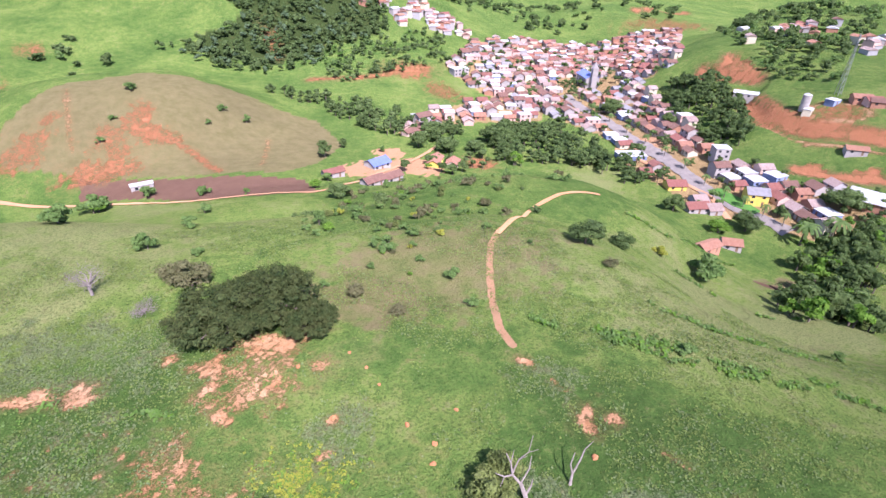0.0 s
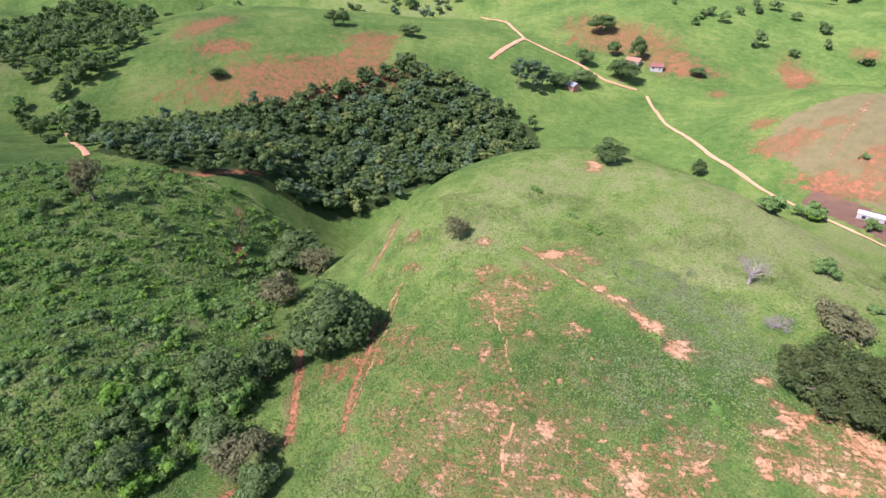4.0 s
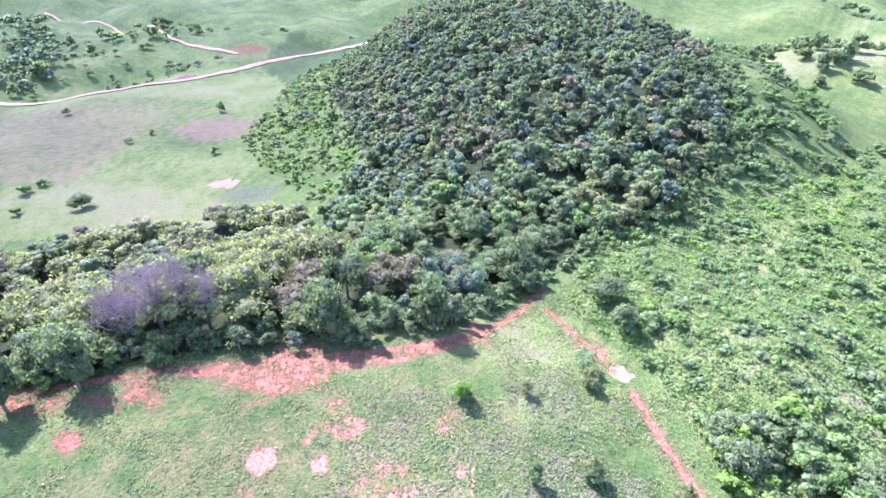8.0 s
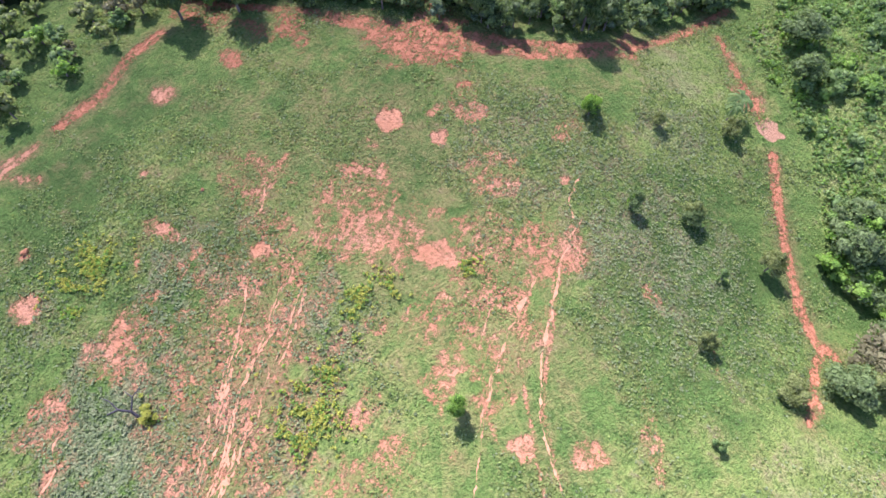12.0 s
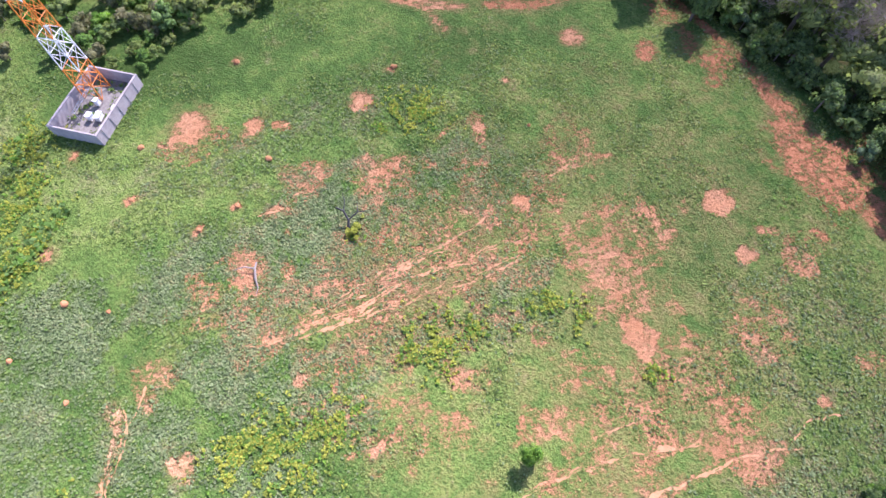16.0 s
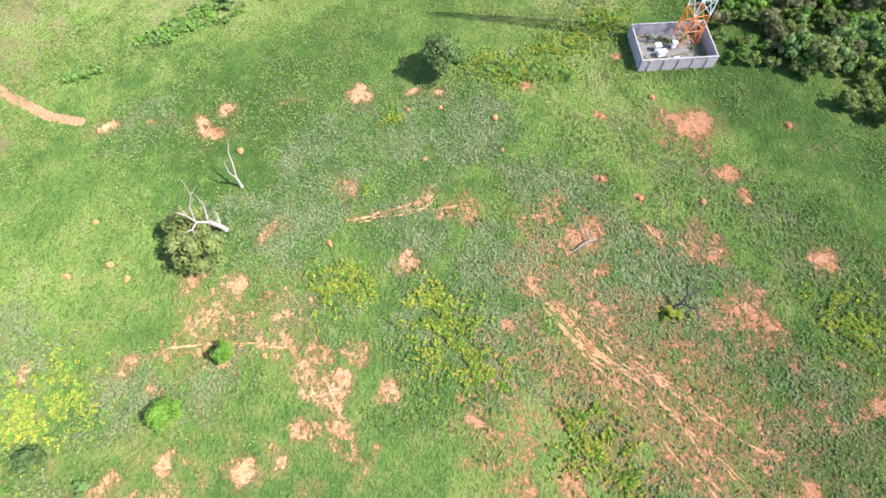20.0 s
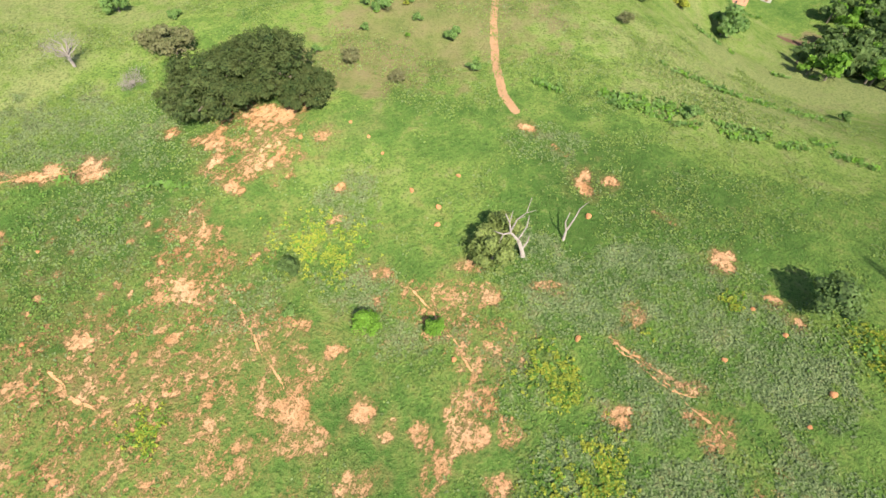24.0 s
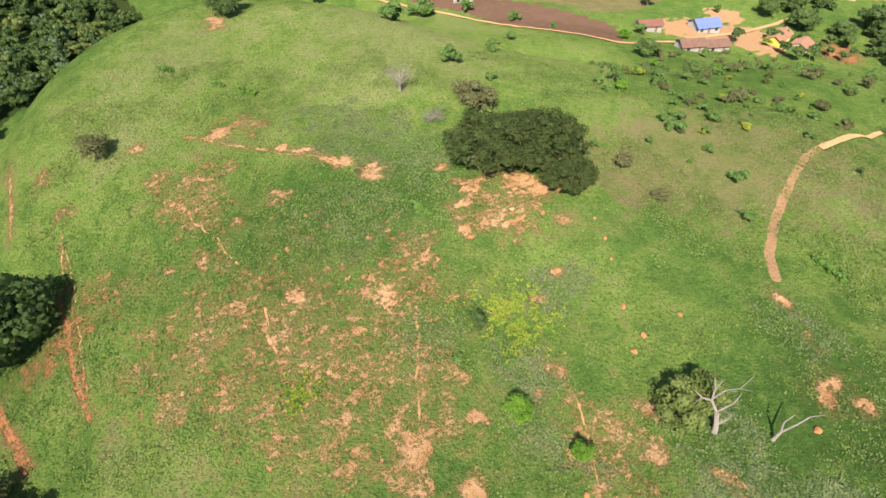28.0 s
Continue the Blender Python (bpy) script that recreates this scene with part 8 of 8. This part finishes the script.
def tufts(name, label, x, y, kinds, pick, size, tall, per=3):
    """Low rosettes of leaves, each of a few sprays."""
    z = land(x, y)
    n = len(x)
    at = np.repeat(np.stack([x, y, z], 1), per, 0)
    off = rng.normal(size=(n * per, 3)) * np.array([size * 0.55, size * 0.55, tall * 0.3])
    off[:, 2] = abs(off[:, 2]) + tall * 0.35
    ways = rng.normal(size=(n * per, 3)) * 0.55 + (0, 0, 1)
    v, f = leaves_at(at + off, ways, size, 1.3)
    me = mesh_of(name, v, f, [LEAF[k] for k in kinds], np.repeat(pick, per))
    return tagged(new(name, me), label, "weeds", kind="stuff")


CLAY = plain("orange_clay", (0.40, 0.165, 0.072), (0.52, 0.250, 0.125), 1.5, 0.95, 0.6)


def mound(x, y, wide):
    """A low crusted heap of termite-worked clay."""
    bm = bmesh.new()
    bmesh.ops.create_icosphere(bm, subdivisions=2, radius=0.5)
    for p in bm.verts:
        k = 1 + 0.16 * math.sin(p.co.x * 7 + x) + 0.14 * math.sin(p.co.y * 9 + y) + 0.1 * math.sin(p.co.z * 8 + x + y)
        p.co = (p.co.x * k * wide, p.co.y * k * wide * 0.85, p.co.z * k * wide * 0.85)
    me = bpy.data.meshes.new("termite_mound")
    bm.to_mesh(me)
    bm.free()
    me.materials.append(CLAY)
    ob = new("termite_mound", me)
    ob.matrix_world = Matrix.Translation((x, y, ground_at(x, y) + 0.16 * wide)) @ Matrix.Rotation(x, 4, "Z")
    return tagged(ob, "small crusted orange clay termite mound in the grass", "termite mound", "termite mounds of the pasture")


MOUNDS = [(49.4, -7.7), (39.5, -9.1), (37.9, -14.0), (54.3, -31.4), (45.3, 5.5), (40.7, 3.5), (36.9, 12.5), (45.3, 12.9), (54.7, -13.9), (39.6, -21.3), (9.0, 54.7), (18.0, 47.4), (11.0, 46.7), (12.5, 40.0), (2.0, 50.4), (6.0, 62.2), (7.9, 58.4), (-1.6, 60.9), (13.5, 42.6), (31.7, 35.1), (-35.8, 50.9), (-36.9, 38.7), (8.5, 21.7), (22.6, 19.8), (35.3, -42.4), (14.7, -43.5), (43.9, 16.9)]
for i, (x, y) in enumerate(MOUNDS):
    mound(x, y, 0.5 + 0.09 * (i % 5))

N = 76000
wx, wy = rng.uniform(-206, -58, N), rng.uniform(-62, 52, N)
ok = inside(wx, wy, SCRUB) & (wobble(wx, wy, 7, 73) + 0.6 * wobble(wx, wy, 3, 74) + rng.normal(scale=0.3, size=N) > -0.45) & (rng.random(N) > cover_at(SOIL, wx, wy))
wx, wy = wx[ok], wy[ok]
tufts("scrub", "low tangle of bright green leaves between the bushes", wx, wy, ["weed", "lush", "tree", "bush"], rng.choice(4, len(wx), p=[0.42, 0.14, 0.14, 0.3]), 0.38, 0.7, 2)


N = 340000
rr, aa = np.sqrt(rng.uniform(25, 118**2, N)), rng.uniform(0, 2 * math.pi, N)
wx, wy = -np.sin(aa) * rr, np.cos(aa) * rr
grow = wobble(wx, wy, 9, 21) + 0.8 * wobble(wx, wy, 24, 22)
soil, grey = cover_at(SOIL, wx, wy), cover_at(WEED, wx, wy)
ok = (grow + rng.normal(scale=0.35, size=N) + 4.0 * grey > 0.3) & (rng.random(N) > soil * 1.1) & (cover_at(WOOD, wx, wy) < 0.5)
wx, wy, grey = wx[ok], wy[ok], grey[ok]
sort = np.where(rng.random(len(wx)) < 0.15 + grey * 1.1, 0, np.where(rng.random(len(wx)) < 0.8, 1, 2))
tufts("weeds", "low broad-leaved weeds and grass tufts over the pasture", wx, wy, ["grey", "sward", "tree"], sort, 0.22, 0.24, 2)


N = 130000
rr, aa = np.sqrt(rng.uniform(25, 118**2, N)), rng.uniform(0, 2 * math.pi, N)
wx, wy = -np.sin(aa) * rr, np.cos(aa) * rr
ok = (rng.random(N) < cover_at(TALL, wx, wy)) & (rng.random(N) > cover_at(SOIL, wx, wy) * 1.2) & (wobble(wx, wy, 6, 24) + rng.normal(scale=0.4, size=N) > -0.1)
wx, wy = wx[ok], wy[ok]
tufts("tall_weeds", "taller leafy bright green weeds on the slope", wx, wy, ["weed", "sward", "bush"], rng.choice(3, len(wx), p=[0.45, 0.3, 0.25]), 0.24, 0.5, 3)


# weeds that have come up in the gravel of the yard
u, v = rng.uniform(-4.8, 4.8, 260), rng.uniform(-3.0, 3.0, 260)
ok = wobble(u, v, 2.4, 91) > 0.35
ct, st = math.cos(radians(CTURN)), math.sin(radians(CTURN))
wx, wy = CX + u[ok] * ct - v[ok] * st, CY + u[ok] * st + v[ok] * ct
tufts("yard_weeds", "green weeds growing through the gravel", wx, wy, ["weed", "bush", "sward"], rng.choice(3, len(wx)), 0.26, 0.5, 5)


def blooms(x, y, rx, ry, turn):
    n = int(32 * rx * ry) + 14
    u, v = rng.normal(size=(2, n)) * 0.48
    c, s = math.cos(radians(turn)), math.sin(radians(turn))
    bx, by = x + u * rx * c - v * ry * s, y + u * rx * s + v * ry * c
    ok = wobble(bx, by, 2.6, 61) + 0.7 * wobble(bx, by, 1.2, 62) > -0.15
    bx, by = bx[ok], by[ok]
    tufts("flowering_weeds", "patch of yellow-green flowering weeds", bx, by, ["yellow", "weed", "lush"], rng.choice(3, len(bx), p=[0.60, 0.24, 0.16]), 0.20, 0.44, 6)


blooms(17.7, 16.9, 3.1, 3.2, -75)
blooms(15.2, 4.5, 4.5, 5.3, -75)
blooms(53.8, 4.0, 6.6, 2.5, -75)
blooms(8.9, -13.2, 4.4, 3.3, -75)
blooms(-1.9, 40.1, 5.6, 3.5, -75)
blooms(29.2, -37.3, 3.6, 4.2, -75)
blooms(67.6, -5.9, 4.0, 3.9, -79)
blooms(-2.5, 41.7, 5.9, 4.1, -17)
blooms(18.3, 16.7, 3.1, 3.2, -18)
blooms(18.3, 5.9, 2.9, 4.2, -18)
blooms(54.6, 8.5, 2.7, 4.6, -17)
blooms(-23.7, 24.1, 2.4, 2.6, -19)
blooms(6.7, -16.9, 1.7, 2.1, -136)
blooms(10.8, -11.1, 1.8, 3.0, -136)
blooms(1.4, -23.3, 3.3, 1.7, -136)
blooms(-3.1, -23.3, 1.4, 2.3, -136)
blooms(3.3, -19.4, 0.8, 1.2, -136)
blooms(15.8, 3.3, 6.8, 2.4, -136)
blooms(13.3, -1.4, 2.9, 1.8, -136)
blooms(28.5, -38.0, 3.3, 2.6, -137)
blooms(30.5, -33.6, 1.5, 1.2, -134)
blooms(24.2, -19.2, 1.5, 1.8, -137)
blooms(18.8, 14.8, 2.4, 1.7, -136)
blooms(-11.9, -22.7, 1.6, 1.2, -136)
blooms(61.3, -1.2, 3.5, 7.0, -139)
blooms(53.9, 7.4, 2.1, 1.7, -138)
blooms(30.4, 17.4, 1.2, 1.1, -136)
blooms(42.5, 18.5, 1.9, 1.4, -137)


def weed_row(points, width):
    """A ragged line of taller weeds along an old fence."""
    xs, ys = [], []
    for (ax, ay), (bx, by) in zip(points, points[1:]):
        n = int(math.hypot(bx - ax, by - ay) * 3.2)
        s = rng.random(n)
        s = s[wobble(ax + (bx - ax) * s, ay + (by - ay) * s, 9, 17) > -0.35]
        xs.append(ax + (bx - ax) * s + rng.normal(size=len(s)) * width * 0.3)
        ys.append(ay + (by - ay) * s + rng.normal(size=len(s)) * width * 0.3)
    x, y = np.concatenate(xs), np.concatenate(ys)
    tufts("weed_row", "ragged row of taller green weeds", x, y, ["weed", "bush", "lush"], rng.choice(3, len(x), p=[0.4, 0.45, 0.15]), 0.5, 0.8, 5)


weed_row([(41.6, 60.9), (51.6, 56.1), (60.4, 49.2), (71.1, 43.4), (82.5, 39.4)], 1.6)
weed_row([(55.8, 53.9), (61.8, 50.9)], 1.5)
weed_row([(92.3, 90.4), (101.8, 78.3), (122.4, 75.0)], 1.5)
weed_row([(95.3, 116.5), (106.9, 111.2), (156.6, 126.4)], 1.5)
weed_row([(36.6, 64.8), (41.4, 59.7), (49.7, 55.6)], 1.2)
weed_row([(46.7, 57.7), (55.8, 49.0), (66.1, 43.8), (80.2, 37.8), (83.7, 34.0)], 1.8)
weed_row([(62.8, 65.1), (74.4, 55.1), (96.0, 52.4)], 1.2)
weed_row([(39.4, 62.1), (48.5, 54.8), (56.6, 52.0)], 1.4)
weed_row([(53.0, 10.1), (54.0, 4.0), (54.9, -2.1)], 2.2)
weed_row([(66.7, -4.4), (70.7, -9.6)], 2.4)
weed_row([(-34.2, 63.3), (-17.4, 55.4)], 1.2)
weed_row([(-85.0, 84.0), (-58.1, 79.8)], 1.2)


# the lawn between the avenue's lanes, and its kerb
def lawn(ring):
    bm = bmesh.new()
    face = bm.faces.new([bm.verts.new((x, y, ground_at(x, y) + 0.75)) for x, y in ring])
    ext = bmesh.ops.extrude_face_region(bm, geom=[face])
    for g in ext["geom"]:
        if isinstance(g, bmesh.types.BMVert):
            g.co.z -= 2.5
    bmesh.ops.recalc_face_normals(bm, faces=bm.faces[:])
    me = bpy.data.meshes.new("lawn")
    bm.to_mesh(me)
    bm.free()
    me.materials.append(plain("mown_grass", (0.070, 0.190, 0.035), (0.110, 0.260, 0.055), 0.3, 0.9, 0.6))
    return tagged(new("lawn", me), "mown green lawn on an island of the street", "lawn", kind="structure")


lawn([(194.5, 185.0), (201.1, 183.9), (202.3, 170.7), (201.6, 159.7), (197.1, 158.4), (194.2, 168.6)])


def water_tank(x, y):
    root = new("water_tank")
    bm = bmesh.new()
    bmesh.ops.create_cone(bm, cap_ends=True, segments=20, radius1=2.2, radius2=2.2, depth=9, matrix=Matrix.Translation((0, 0, 4.3)))
    made("tank", bm, WALLS["white"], root)
    bm = bmesh.new()
    bmesh.ops.create_cone(bm, cap_ends=True, segments=20, radius1=2.35, radius2=0.3, depth=0.9, matrix=Matrix.Translation((0, 0, 9.2)))
    made("lid", bm, ROOFS["pale"], root)
    settle(root, x, y, 0, 0.2)
    return tagged(root, "tall white cylindrical water tank on the hill", "water tank")


water_tank(277.0, 215.7)


def far_mast(x, y, high):
    root = new("lattice_mast")
    for i in range(4):
        a = math.pi / 4 + i * math.pi / 2
        v, f = tube([(1.6 * math.cos(a), 1.6 * math.sin(a), -0.3), (0.3 * math.cos(a), 0.3 * math.sin(a), high)], [0.16, 0.10], 4)
        part("leg", mesh_of("leg", v, f, [STEEL]), root)
    for k in range(10):
        z0, z1 = high * k / 10, high * (k + 1) / 10
        r0, r1 = 1.6 - 1.3 * k / 10, 1.6 - 1.3 * (k + 1) / 10
        for i in range(4):
            a, b = math.pi / 4 + i * math.pi / 2, math.pi / 4 + (i + 1) * math.pi / 2
            v, f = tube([(r0 * math.cos(a), r0 * math.sin(a), z0), (r1 * math.cos(b), r1 * math.sin(b), z1)], [0.06, 0.06], 4)
            part("brace", mesh_of("brace", v, f, [STEEL]), root)
    settle(root, x, y, 0)
    return tagged(root, "slim grey lattice mast standing on the hill", "mast")


far_mast(301.3, 217.7, 32)
settle(house(9, 6, 1, "brick", "orange"), 301.2, 204.1, -30)
settle(house(8, 6, 1, "pink", "red"), 302.4, 198.6, -20)
settle(house(9, 6, 1, "brick", "brown"), 303.1, 195.0, -40)
settle(house(6, 5, 1, "blue", "pale", True), 290.6, 211.1, 10)
settle(house(6, 4, 1, "cream", "pale", True), 276.2, 211.9, 30)
settle(house(9, 5, 1, "white", "orange"), 264.1, 171.7, -35)

# low scrub dotted over the dry ridge behind the old tree
RIDGE = [(7, 88), (6, 99), (12, 158), (28, 176), (58, 158), (62, 130), (38, 98), (31, 86), (20, 82)]
_scrub = random.Random(17)
for _ in range(150):
    x, y = _scrub.uniform(5, 63), _scrub.uniform(82, 176)
    kind, wide = _scrub.choice(["bush", "bush", "bush", "dry", "dry", "lush", "olive", "yellow"]), _scrub.uniform(1.1, 3.4)
    if inside(np.array([x]), np.array([y]), RIDGE)[0]:
        plant(kind, x, y, wide, wide * _scrub.uniform(0.55, 0.8))
